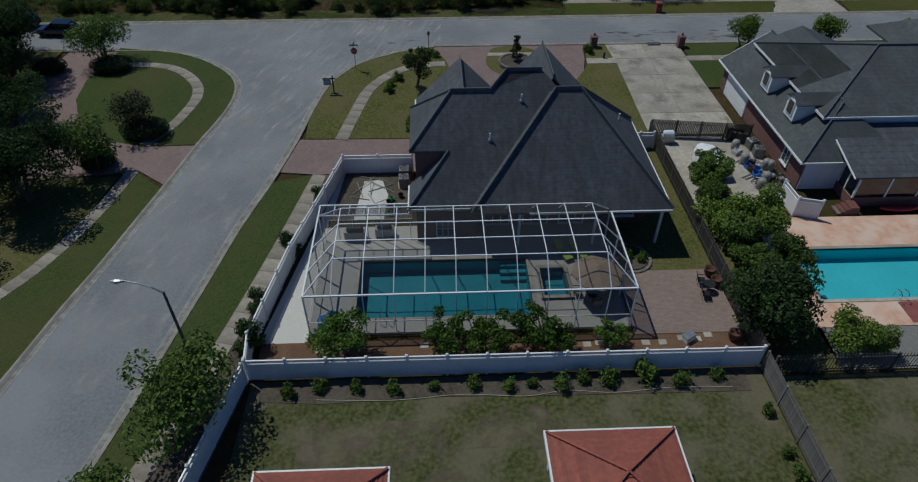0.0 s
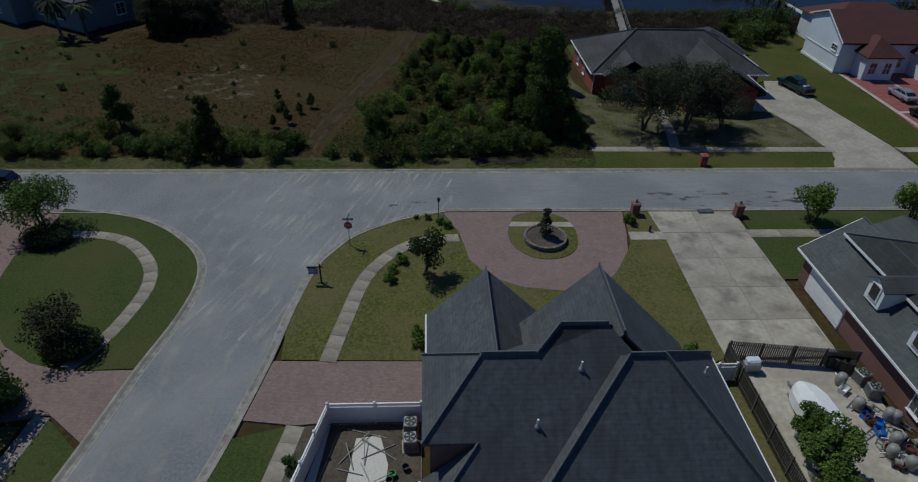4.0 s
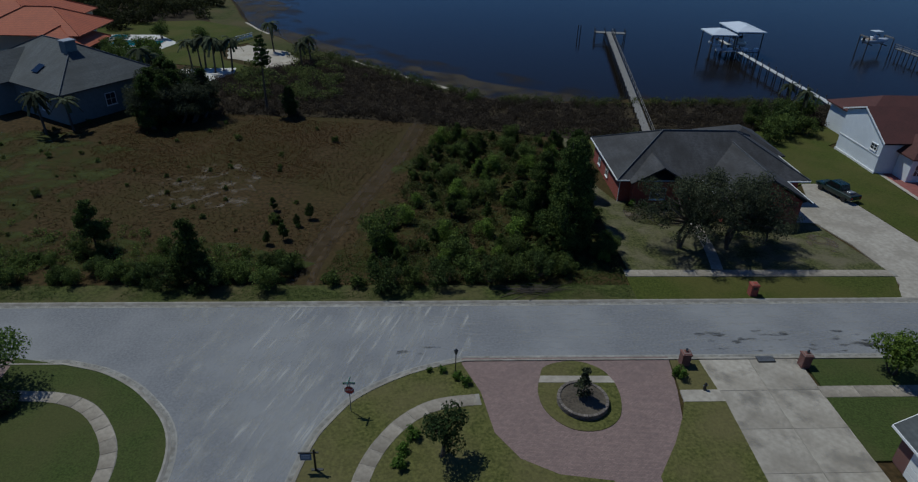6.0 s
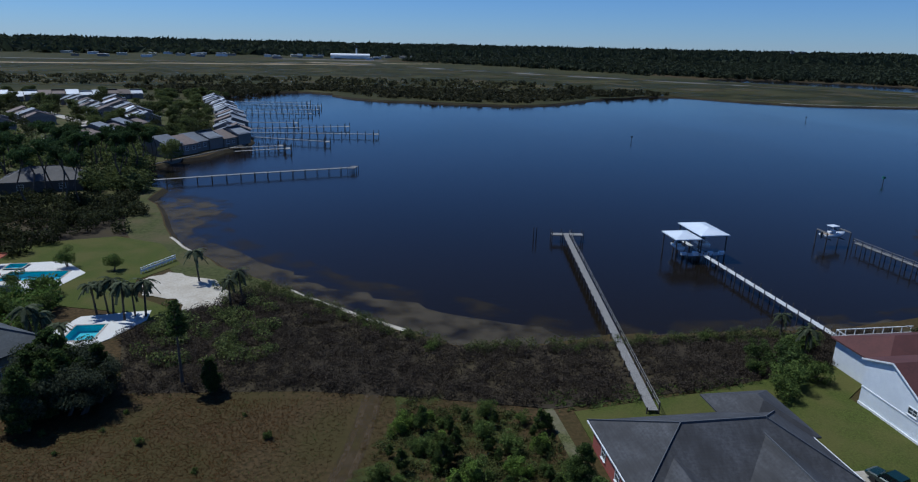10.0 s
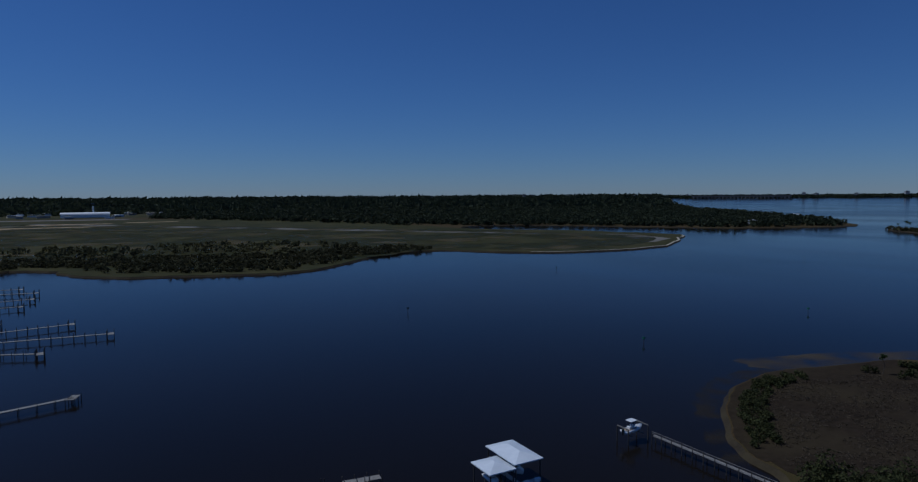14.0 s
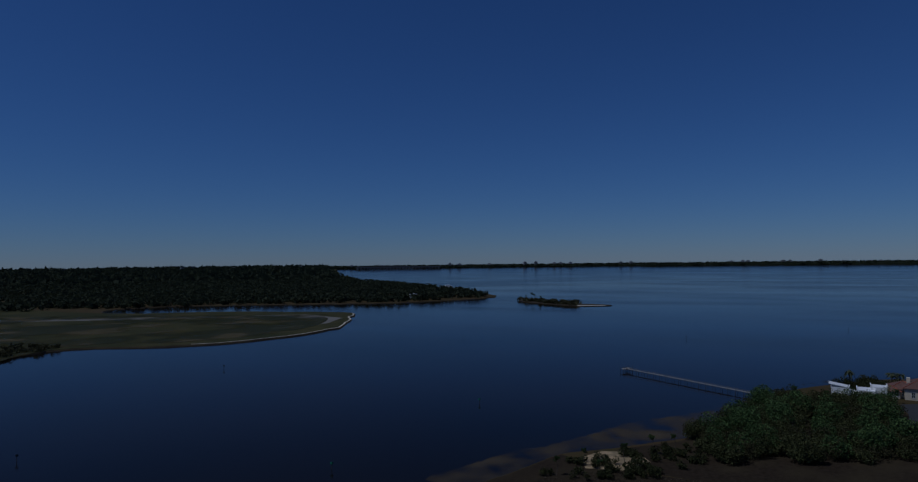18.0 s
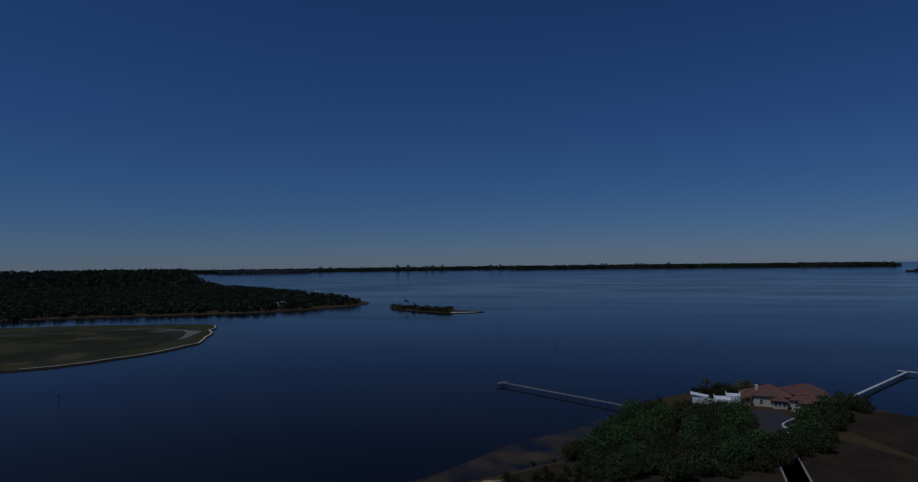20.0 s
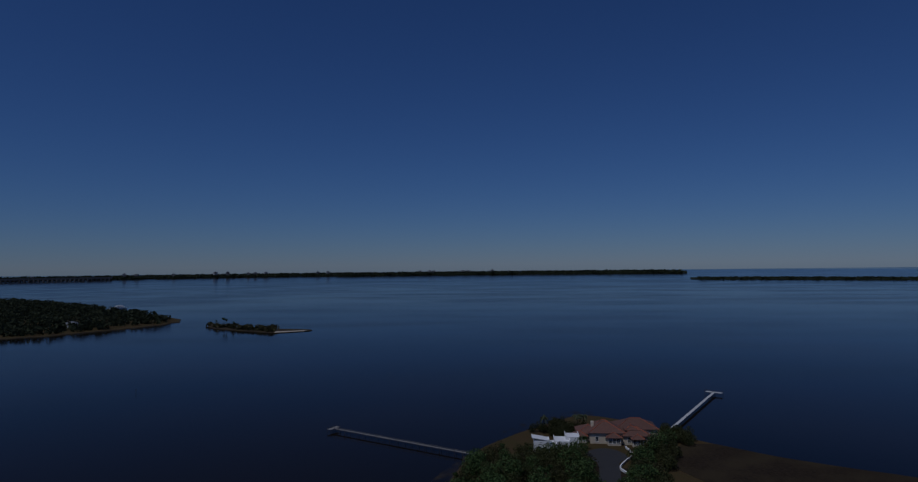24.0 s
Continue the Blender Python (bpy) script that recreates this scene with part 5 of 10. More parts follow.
def pool(name, x0, y0, x1, y1, depth, lining, label, z=0.14, steps=True):
    p = thing(name, label, "pool")
    m = Mesh()
    m.sheet(((x0, y0, z - depth), (x1, y0, z - depth), (x1, y1, z - depth), (x0, y1, z - depth)))
    c = [(x0, y0), (x1, y0), (x1, y1), (x0, y1)]
    for i in range(4):
        a, b = c[i], c[(i + 1) % 4]
        m.sheet(((*a, z), (*b, z), (*b, z - depth), (*a, z - depth)))
    part("basin", m, lining, p)
    part("water_surface", Mesh().sheet(((x0, y0, z - 0.12), (x1, y0, z - 0.12), (x1, y1, z - 0.12), (x0, y1, z - 0.12))), POOLWATER, p, "clear blue water").visible_shadow = False
    w = 0.28
    for a in ((x0 - w, y0 - w, x1 + w, y0), (x0 - w, y1, x1 + w, y1 + w), (x0 - w, y0, x0, y1), (x1, y0, x1 + w, y1)):
        part("coping", Mesh().box(a[0], a[1], z + 0.003, a[2], a[3], z + 0.05), CONCRETE, p)
    if steps:
        for i in range(3):
            part("step", Mesh().box(x1 - 1.9, y1 - 0.45 * (i + 1), z - depth, x1 - 0.02, y1 - 0.45 * i - 0.01, z - 0.3 - 0.28 * i), lining, p)
    return p


pool("swimming_pool", px0, py0, px1, py1, 1.15, POOLDEEP, "rectangular pool with deep teal water under a screen cage")
pool("hot_tub", sx0, sy0, sx1, sy1, 0.9, POOLDEEP, "small square teal spa beside the pool", 0.3, False)
cage = thing("pool_cage", "white aluminium pool cage with dark insect screen", "screen enclosure")
cx0, cx1, cy0, cy1, ce, ct = -5.4, 15.45, -15.85, -7.95, 3.5, 5.2
ux0, ux1, uy0, uy1 = -3.5, 13.6, -14.3, -9.3
CB = -6.75
bar = lambda name, a, b, w=0.07: part(name, Mesh().beam(a, b, w), ALU, cage)
for a, b in (((cx0, cy0, ce), (cx1, cy0, ce)), ((cx1, cy0, ce), (cx1, cy1, ce)), ((cx0, cy0, ce), (cx0, cy1, ce)), ((cx0, cy1, ce), (1.0, cy1, ce))):
    bar("eave_beam", a, b, 0.10)
for y in (uy0, uy0 + 1.67, uy0 + 3.33, uy1):
    bar("purlin", (ux0, y, ct), (ux1, y, ct), 0.06)
for i in range(10):
    x = ux0 + (ux1 - ux0) * i / 9
    bar("rafter", (x, uy0, ct), (x, uy1, ct), 0.055)
    xb = cx0 + 1.0 + (cx1 - cx0 - 2.0) * i / 9
    bar("sloped_bar", (x, uy0, ct), (x + (xb - x) * 0.2, cy0, ce), 0.06)
    bar("post", (x + (xb - x) * 0.2, cy0, 0.14), (x + (xb - x) * 0.2, cy0, ce), 0.06)
    if i > 1:
        bar("sloped_bar", (x, uy1, ct), (x, cy1, ce + 0.3), 0.06)
for sx, ux in ((cx0, ux0), (cx1, ux1)):
    for ya, yb in ((cy0, uy0), (uy0 + 0.6, uy0 + 1.67), (uy0 + 2.9, uy0 + 3.33), (cy1, uy1)):
        bar("hip_bar", (sx, ya, ce), (ux, yb, ct), 0.07)
    for y in (cy0, -13.2, -10.6, cy1):
        bar("post", (sx, y, 0.14), (sx, y, ce), 0.09)
    bar("rail", (sx, cy0, 1.1), (sx, cy1, 1.1), 0.05)
bar("rail", (cx0, cy0, 1.1), (cx1, cy0, 1.1), 0.05)
for i in range(7):
    x = cx0 + (1.0 - cx0) * i / 6
    bar("post", (x, CB, 0.14), (x, CB, ce), 0.05)
    bar("rafter", (x, CB, ce), (x, cy1, ce), 0.05)
bar("eave_beam", (cx0, CB, ce), (1.0, CB, ce), 0.09)
bar("eave_beam", (cx0, CB, ce), (cx0, cy1, ce), 0.09)
for f in (((ux0, uy0, ct), (ux1, uy0, ct), (ux1, uy1, ct), (ux0, uy1, ct)), ((cx0, cy0, ce), (cx1, cy0, ce), (ux1, uy0, ct), (ux0, uy0, ct)), ((cx1, cy0, ce), (cx1, cy1, ce), (ux1, uy1, ct), (ux1, uy0, ct)),
          ((cx0, cy1, ce), (cx0, cy0, ce), (ux0, uy0, ct), (ux0, uy1, ct)), ((ux0, uy1, ct), (ux1, uy1, ct), (cx1, cy1, ce), (cx0, cy1, ce)), ((cx0, cy0, 0.14), (cx1, cy0, 0.14), (cx1, cy0, ce), (cx0, cy0, ce)),
          ((cx1, cy0, 0.14), (cx1, cy1, 0.14), (cx1, cy1, ce), (cx1, cy0, ce)), ((cx0, CB, 0.14), (cx0, cy0, 0.14), (cx0, cy0, ce), (cx0, CB, ce)), ((cx0, cy1, ce), (1.0, cy1, ce), (1.0, CB, ce), (cx0, CB, ce))):
    part("screen", Mesh().sheet(f), SCREEN, cage, "dark fine-mesh screen")

# things under the cage
um = thing("patio_umbrella", "open tan canvas patio umbrella", "umbrella", at=pose(13.6, -13.1, 0.14))
part("pole", Mesh().tube((0, 0, 0), (0, 0, 2.75), 0.03), STEEL, um)
part("base", Mesh().lathe([(0.32, 0), (0.3, 0.06), (0.06, 0.12)], n=16), BLACK, um)
part("canopy", Mesh().rings([[(r * math.cos(i * 0.7854), r * math.sin(i * 0.7854), z) for i in range(8)] for r, z in ((1.75, 2.05), (1.75, 2.1), (0.9, 2.45), (0.05, 2.78))]), CANVAS, um, "faded tan canopy of eight panels")
tab = thing("patio_table", "round patio table under the umbrella", "table", at=pose(13.6, -13.1, 0.14))
part("tabletop", Mesh().lathe([(0.62, 0.70), (0.62, 0.74)], n=20), STEEL, tab)
for i in range(4):
    part("leg", Mesh().tube((0.45 * math.cos(i * 1.57 + 0.8), 0.45 * math.sin(i * 1.57 + 0.8), 0), (0.35 * math.cos(i * 1.57 + 0.8), 0.35 * math.sin(i * 1.57 + 0.8), 0.7), 0.025), BLACK, tab)


def chair(name, label, group, at, cloth, metal=None):
    c = thing(name, label, "chair", group, at)
    part("seat", Mesh().bevel_box(-0.26, -0.26, 0.40, 0.26, 0.26, 0.46, 0.02), cloth, c)
    part("backrest", Mesh().add([(-0.26, 0.24, 0.46), (0.26, 0.24, 0.46), (0.26, 0.40, 1.0), (-0.26, 0.40, 1.0), (-0.26, 0.28, 0.46), (0.26, 0.28, 0.46), (0.26, 0.44, 1.0), (-0.26, 0.44, 1.0)],
                                [(0, 1, 2, 3), (7, 6, 5, 4), (0, 4, 5, 1), (3, 2, 6, 7), (0, 3, 7, 4), (1, 5, 6, 2)]), cloth, c)
    for x, y in ((-0.24, -0.24), (0.24, -0.24), (-0.24, 0.24), (0.24, 0.24)):
        part("leg", Mesh().tube((x, y, 0), (x, y, 0.41), 0.018, n=6), metal or BLACK, c)
    for x in (-0.28, 0.28):
        part("armrest", Mesh().beam((x, -0.25, 0.64), (x, 0.32, 0.66), 0.04), metal or BLACK, c)
    return c


first = chair("patio_chair", "tan sling patio chair at the pool table", "chairs round the pool table", pose(12.5, -13.1, 0.14, 0, 0, 90), CANVAS)
for a in (0, 1, 3):
    copy_thing(first, pose(13.6 + 1.1 * math.cos(a * 1.57), -13.1 + 1.1 * math.sin(a * 1.57), 0.14, 0, 0, a * 90 - 90))


def lounger(at, label):
    c = thing("sun_lounger", label, "lounger", "lime loungers by the pool", at)
    part("frame", Mesh().box(-0.33, -0.95, 0.26, -0.28, 0.95, 0.31).box(0.28, -0.95, 0.26, 0.33, 0.95, 0.31), STEEL, c)
    part("mattress", Mesh().bevel_box(-0.28, -0.95, 0.28, 0.28, 0.35, 0.36, 0.03), LIME, c)
    part("backrest", Mesh().add([(-0.28, 0.35, 0.30), (0.28, 0.35, 0.30), (0.28, 0.95, 0.75), (-0.28, 0.95, 0.75), (-0.28, 0.32, 0.36), (0.28, 0.32, 0.36), (0.28, 0.92, 0.81), (-0.28, 0.92, 0.81)],
                                [(3, 2, 1, 0), (4, 5, 6, 7), (0, 1, 5, 4), (2, 3, 7, 6), (0, 4, 7, 3), (1, 2, 6, 5)]), LIME, c)
    for x in (-0.3, 0.3):
        for y in (-0.8, 0.7):
            part("leg", Mesh().tube((x, y, 0), (x, y, 0.27), 0.02, n=6), STEEL, c)
    return c


lg = lounger(pose(12.2, -8.9, 0.14, 0, 0, 25), "lime green sling lounger by the pool")
copy_thing(lg, pose(13.3, -8.8, 0.14, 0, 0, 25))
for i, (x, y, r) in enumerate(((-4.5, -15.2, 0.42), (-4.1, -14.7, 0.3))):
    f = thing("pool_float", "rolled bright blue pool float", "pool toy", "blue pool floats", pose(x, y, 0.14))
    part("ring", Mesh().lathe([(r, 0.0), (r * 1.15, 0.15), (r * 1.1, 0.5), (r * 0.8, 0.6), (r * 0.3, 0.5)], n=14), BLUE_PLASTIC, f, smooth=True)
lad = thing("pool_ladder", "polished steel handrails at the pool edge", "ladder", at=pose(-0.6, -15.0, 0.14))
for x in (-0.25, 0.25):
    m = Mesh()
    pts = [(x, -0.35, 0), (x, -0.35, 0.65), (x, -0.1, 0.85), (x, 0.25, 0.75), (x, 0.35, 0.0)]
    for a, b in zip(pts, pts[1:]):
        m.tube(a, b, 0.025, n=6)
    part("rail", m, CHROME, lad)
for x, y, w in ((-3.2, -6.6, 1.6), (-1.0, -6.3, 1.4)):
    g = thing("patio_grill", "covered grill and storage bench in the screened corner", "grill", "grills in the cage", pose(x, y, 0.14))
    part("cart", Mesh().bevel_box(-w / 2, -0.3, 0.1, w / 2, 0.3, 0.85, 0.03), STEEL, g)
    part("lid", Mesh().bevel_box(-w / 2.6, -0.28, 0.853, w / 2.6, 0.28, 1.15, 0.12), BLACK, g)
    for sx in (-1, 1):
        part("leg", Mesh().box(sx * w / 2.3 - 0.04, -0.25, 0, sx * w / 2.3 + 0.04, 0.25, 0.1), BLACK, g)

# ---- fences ----


def vinyl_fence(label, line, h=1.85, step=2.44, last=True):
    f = thing("fence", label, "fence", "white vinyl fences")
    pts = []
    for a, b in zip(line, line[1:]):
        n = max(1, round(math.dist(a, b) / step))
        pts += [(a[0] + (b[0] - a[0]) * i / n, a[1] + (b[1] - a[1]) * i / n) for i in range(n)]
    pts.append(line[-1])
    for p in pts:
        po = part("post", Mesh().box(-0.065, -0.065, 0, 0.065, 0.065, h + 0.08), VINYL, f, at=pose(*p, 0))
        part("cap", Mesh().rings([[(-0.085, -0.085, h + 0.083), (0.085, -0.085, h + 0.083), (0.085, 0.085, h + 0.083), (-0.085, 0.085, h + 0.083)], [(-0.085, -0.085, h + 0.11), (0.085, -0.085, h + 0.11), (0.085, 0.085, h + 0.11), (-0.085, 0.085, h + 0.11)], [(-0.02, -0.02, h + 0.17), (0.02, -0.02, h + 0.17), (0.02, 0.02, h + 0.17), (-0.02, 0.02, h + 0.17)]]), VINYL, po)
    for a, b in zip(pts, pts[1:]):
        d = math.dist(a, b)
        m = pose(*a, 0, 0, 0, math.degrees(math.atan2(b[1] - a[1], b[0] - a[0])))
        part("panel", Mesh().box(0.066, -0.025, 0.06, d - 0.066, 0.025, h - 0.40), VINYL, f, at=m)
        part("rail", Mesh().box(0.066, -0.045, h - 0.397, d - 0.066, 0.045, h - 0.32), VINYL, f, at=m)
        part("top_rail", Mesh().box(0.066, -0.045, h - 0.07, d - 0.066, 0.045, h), VINYL, f, at=m)
        part("lattice", Mesh().sheet(((0.066, 0, h - 0.318), (d - 0.066, 0, h - 0.318), (d - 0.066, 0, h - 0.072), (0.066, 0, h - 0.072))), LATTICE, f, at=m)
    return f


vinyl_fence("white vinyl privacy fence with a lattice top", [(-8.6, -19.35), (22.6, -19.45)])
vinyl_fence("white vinyl fence beside the sidewalk", [(1.0, 2.25), (-4.9, 2.25), (-5.9, -2.0), (-7.55, -9.0), (-8.85, -17.2), (-8.6, -19.2)])
vinyl_fence("white vinyl fence along the neighbouring garden", [(-8.7, -19.6), (-10.0, -26), (-12.6, -38)])
vinyl_fence("short white vinyl fence and gate at the house corner", [(20.2, 5.3), (22.7, 5.3)], 1.7, 1.25)
slat_mesh = Mesh().box(-0.055, -0.012, 0.05, 0.055, 0.012, 1.72)


def slat_fence(label, a, b, step=0.17, material=WOOD_DARK, h=1.0, tilt=35):
    f = thing("fence", label, "fence", "wooden fences")
    d = math.dist(a, b)
    ang = math.degrees(math.atan2(b[1] - a[1], b[0] - a[0]))
    n = int(d / step)
    slat = None
    for i in range(n):
        m = pose(a[0] + (b[0] - a[0]) * (i + 0.5) / n, a[1] + (b[1] - a[1]) * (i + 0.5) / n, 0, 0, 0, ang + tilt) @ Matrix.Diagonal((1, 1, h, 1))
        if slat is None:
            slat = part("slat", slat_mesh, material, f, at=m)
        else:
            o = new("slat", slat.data)
            o.parent, o.matrix_basis = f, m
    for z in (0.4, 1.4):
        part("rail", Mesh().beam((*a, z * h), (*b, z * h), 0.06), material, f)
    k = max(1, round(d / 2.4))
    for i in range(k + 1):
        x, y = a[0] + (b[0] - a[0]) * i / k, a[1] + (b[1] - a[1]) * i / k
        part("post", Mesh().box(x - 0.06, y - 0.06, 0, x + 0.06, y + 0.06, 1.75 * h), material, f)
    return f


slat_fence("weathered dark wooden louvre fence between two gardens", (22.95, 7.3), (22.95, -19.2))
slat_fence("dark wooden fence across the end of the driveway", (23.1, 7.4), (32.0, 6.2), 0.15, WOOD_DARK, 1.05, 12)
slat_fence("grey weathered plank fence along the garden edge", (22.8, -19.7), (22.8, -40), 0.125, WOOD_GREY, 1.0, 4)
slat_fence("dark wooden fence behind the trees", (23.2, -20.1), (58, -20.1), 0.2)

# ---- neighbouring house with the dormers ----
nb = thing("house", "brick house with grey shingled roof and white dormers", "house")
walls("wall", rect(33.1, -1.3, 40.5, 16.7), 0, 2.85, BRICK, nb)
walls("wall", rect(40.6, 1.9, 62, 16.0), 0, 5.1, BRICK, nb)
walls("upper_wall", rect(35.3, 1.75, 61.5, 15.5), 2.9, 5.15, SIDING, nb, 0.2)
part("white_wall", Mesh().box(33.2, -1.42, 0.05, 37.3, -1.303, 2.8), SIDING, nb, "white siding wall")
part("door", Mesh().box(34.6, -1.47, 0.1, 35.5, -1.423, 2.15), WHITE, nb, "white back door")
# lower roof: hipped to the south, a gable to the north
X0, X1, XM, YS, YN, ZE, ZR = 32.55, 41.45, 37.0, -1.7, 17.3, 2.9, 5.85
m = Mesh()
m.sheet(((X0, YN, ZE), (X0, YS, ZE), (XM, YS + 4.4, ZR), (XM, YN, ZR)), ((X1, YS, ZE), (X1, YN, ZE), (XM, YN, ZR), (XM, YS + 4.4, ZR)), ((X0, YS, ZE), (X1, YS, ZE), (XM, YS + 4.4, ZR)))
m.sheet(((X0, YS, ZE - 0.18), (X0, YN, ZE - 0.18), (X1, YN, ZE - 0.18), (X1, YS, ZE - 0.18)), ((X0, YN, ZE - 0.18), (X0, YS, ZE - 0.18), (X0, YS, ZE), (X0, YN, ZE)), ((X0, YS, ZE - 0.18), (X1, YS, ZE - 0.18), (X1, YS, ZE), (X0, YS, ZE)))
roof = part("roof", m, SHINGLE_GREY, nb, "grey shingled lower roof")
for p, q in (((X0, YS, ZE), (XM, YS + 4.4, ZR)), ((XM, YS + 4.4, ZR), (XM, YN, ZR))):
    cap_line(roof, p, q, 0.25)
part("gable_wall", Mesh().sheet(((X1 - 0.5, 16.7, ZE - 0.1), (X0 + 0.5, 16.7, ZE - 0.1), (XM, 16.7, ZR - 0.15)), ((X0 + 0.5, 16.55, ZE - 0.1), (X1 - 0.5, 16.55, ZE - 0.1), (XM, 16.55, ZR - 0.15))), BRICK, nb)
part("rake", Mesh().beam((X0, YN, ZE - 0.06), (XM, YN, ZR - 0.06), 0.1).beam((X1, YN, ZE - 0.06), (XM, YN, ZR - 0.06), 0.1), WHITE, nb)
m = Mesh()
pa, pb, pc = hip_roof(m, 35.0, 1.45, 63, 15.9, 5.19, 0.40)
roof = part("roof", m, SHINGLE_GREY, nb, "grey shingled upper hip roof")
for p, q in ((pa, pb), (pc[0], pa), (pc[3], pa)):
    cap_line(roof, p, q, 0.25)
m = Mesh()
gable_roof(m, 35.0, 6.5, 43.4, 16.1, 5.19, 6.87)
roof = part("roof", m, SHINGLE_GREY, nb, "grey shingled front wing roof")
part("gable_wall", Mesh().sheet(((43.0, 15.8, 5.1), (35.4, 15.8, 5.1), (39.2, 15.8, 6.85)), ((35.4, 15.65, 5.1), (43.0, 15.65, 5.1), (39.2, 15.65, 6.85))), SIDING, nb)
m = Mesh()
pa, pb, pc = hip_roof(m, 48.5, 7.0, 58.0, 20.0, 5.2, 0.62)
roof = part("roof", m, SHINGLE_GREY, nb, "grey shingled front wing roof")
part("fascia", Mesh().box(32.46, -1.7, 2.74, 32.548, 17.3, 2.9).box(32.46, -1.79, 2.74, 36.2, -1.702, 2.9), WHITE, nb)
part("fascia", Mesh().box(34.93, 1.45, 5.02, 34.997, 16.1, 5.2).box(34.93, 1.37, 5.02, 63, 1.448, 5.2), WHITE, nb)
part("roof", Mesh().add([(35.8, -4.0, 2.95), (62, -4.0, 2.95), (62, 1.6, 4.5), (35.8, 1.6, 4.5), (35.8, -4.0, 2.8), (62, -4.0, 2.8), (62, 1.6, 4.35), (35.8, 1.6, 4.35)], [(0, 1, 2, 3), (7, 6, 5, 4), (0, 4, 5, 1), (1, 5, 6, 2), (2, 6, 7, 3), (3, 7, 4, 0)]), SHINGLE, nb, "dark low porch roof")
part("fascia", Mesh().beam((35.76, -4.0, 2.87), (35.76, 1.6, 4.42), 0.1), WHITE, nb)
part("porch_wall", Mesh().box(36.3, -3.9, 0.05, 62, -3.7, 0.9).box(36.3, -3.7, 0.05, 36.5, -1.45, 0.9), BRICK, nb, "low brick porch wall")
for i in range(10):
    x = 36.35 + 2.6 * i
    part("porch_post", Mesh().box(x, -3.86, 0.903, x + 0.14, -3.72, 2.75), WHITE, nb)
    part("porch_screen", Mesh().box(x + 0.143, -3.80, 0.903, x + 2.597, -3.78, 2.72), GLASS, nb, "dark porch screen")
for y in (-2.6, -1.6):
    part("porch_post", Mesh().box(36.36, y, 0.903, 36.5, y + 0.14, 3.2), WHITE, nb)
part("porch_screen", Mesh().box(36.40, -3.7, 0.903, 36.44, -1.45, 2.9), GLASS, nb, "dark porch screen")
for i in range(4):
    part("step", Mesh().box(34.9 + 0.3 * i, -5.0 + 0.001 * i, 0.05, 36.55, -3.95, 0.05 + 0.17 * (i + 1)), BRICK, nb)
for y in (9.1, 4.0):
    dm = part("dormer", Mesh().add([(33.5, y - 0.85, 3.8), (33.5, y + 0.85, 3.8), (33.5, y + 0.85, 5.5), (33.5, y, 6.05), (33.5, y - 0.85, 5.5), (37.5, y - 0.85, 5.0), (37.5, y + 0.85, 5.0), (37.5, y + 0.85, 5.5), (37.5, y, 6.05), (37.5, y - 0.85, 5.5)],
                                 [(0, 4, 3, 2, 1), (0, 5, 9, 4), (1, 2, 7, 6), (5, 6, 7, 8, 9), (0, 1, 6, 5)]), WHITE, nb, "white clapboard dormer")
    m = Mesh()
    gable_roof(m, 33.3, y - 1.05, 37.9, y + 1.05, 5.46, 6.14, "x", 0.08)
    part("dormer_roof", m, SHINGLE_GREY, dm)
    part("casing", Mesh().box(33.42, y - 0.52, 4.15, 33.497, y + 0.52, 5.5), WHITE, dm)
    part("pane", Mesh().box(33.37, y - 0.38, 4.3, 33.417, y + 0.38, 5.38), GLASS, dm)
garage = part("garage_door", Mesh().box(33.02, 10.3, 0.06, 33.095, 15.4, 2.3), WHITE, nb, "white sectional garage door")
for i in range(4):
    part("panel", Mesh().box(32.98, 10.35, 0.09 + 0.55 * i, 33.017, 15.35, 0.58 + 0.55 * i), WHITE, garage)
window(nb, (33.09, 1.4, 1.55), 1.0, 1.3, -90)
vinyl_fence("white vinyl screen panels by the back door", [(31.2, -2.6), (31.3, -4.9), (33.0, -5.4)], 1.85, 2.2)
paving("side_yard", [(23.2, -3.5), (32.3, -3.5), (32.3, 7.2), (23.2, 7.2)], CONCRETE, "concrete side yard with clutter", 0.05, "yard")
patch("side_soil", [(26, -6), (32.6, -6), (34.5, -3.6), (29, -3.4)], 0.07, BARK_MULCH, "bare reddish soil", "ground", 0.1)
lawn("side_grass", [(23.2, -20), (27.8, -20), (28.8, -9), (28.2, -3.6), (23.2, -3.6)], LAWN, 0.05)
deck = Mesh()
for x0, y0, x1, y1 in ((27.8, -9.0, 62, -5.2), (27.8, -16.6, 62, -14.15), (27.8, -14.15, 29.3, -9.0)):
    deck.box(x0, y0, -0.02, x1, y1, 0.10)
setting("stamped_deck", deck, STAMPED, "pinkish-orange stamped concrete pool deck", "deck")
patch("red_deck", [(34.4, -16.4), (62, -16.4), (62, -14.5), (34.4, -14.5)], 0.112, STAMP_RED, "dark red band of stamped concrete", "deck", 0.008)
patch("stone_bed", [(27.8, -20), (62, -20), (62, -16.6), (27.8, -16.6)], 0.05, mat("grey_gravel", (0.24, 0.23, 0.21), (0.13, 0.125, 0.115), 10.0, rough=0.95, bump=0.6), "grey gravel behind the pool", "gravel", 0.05)
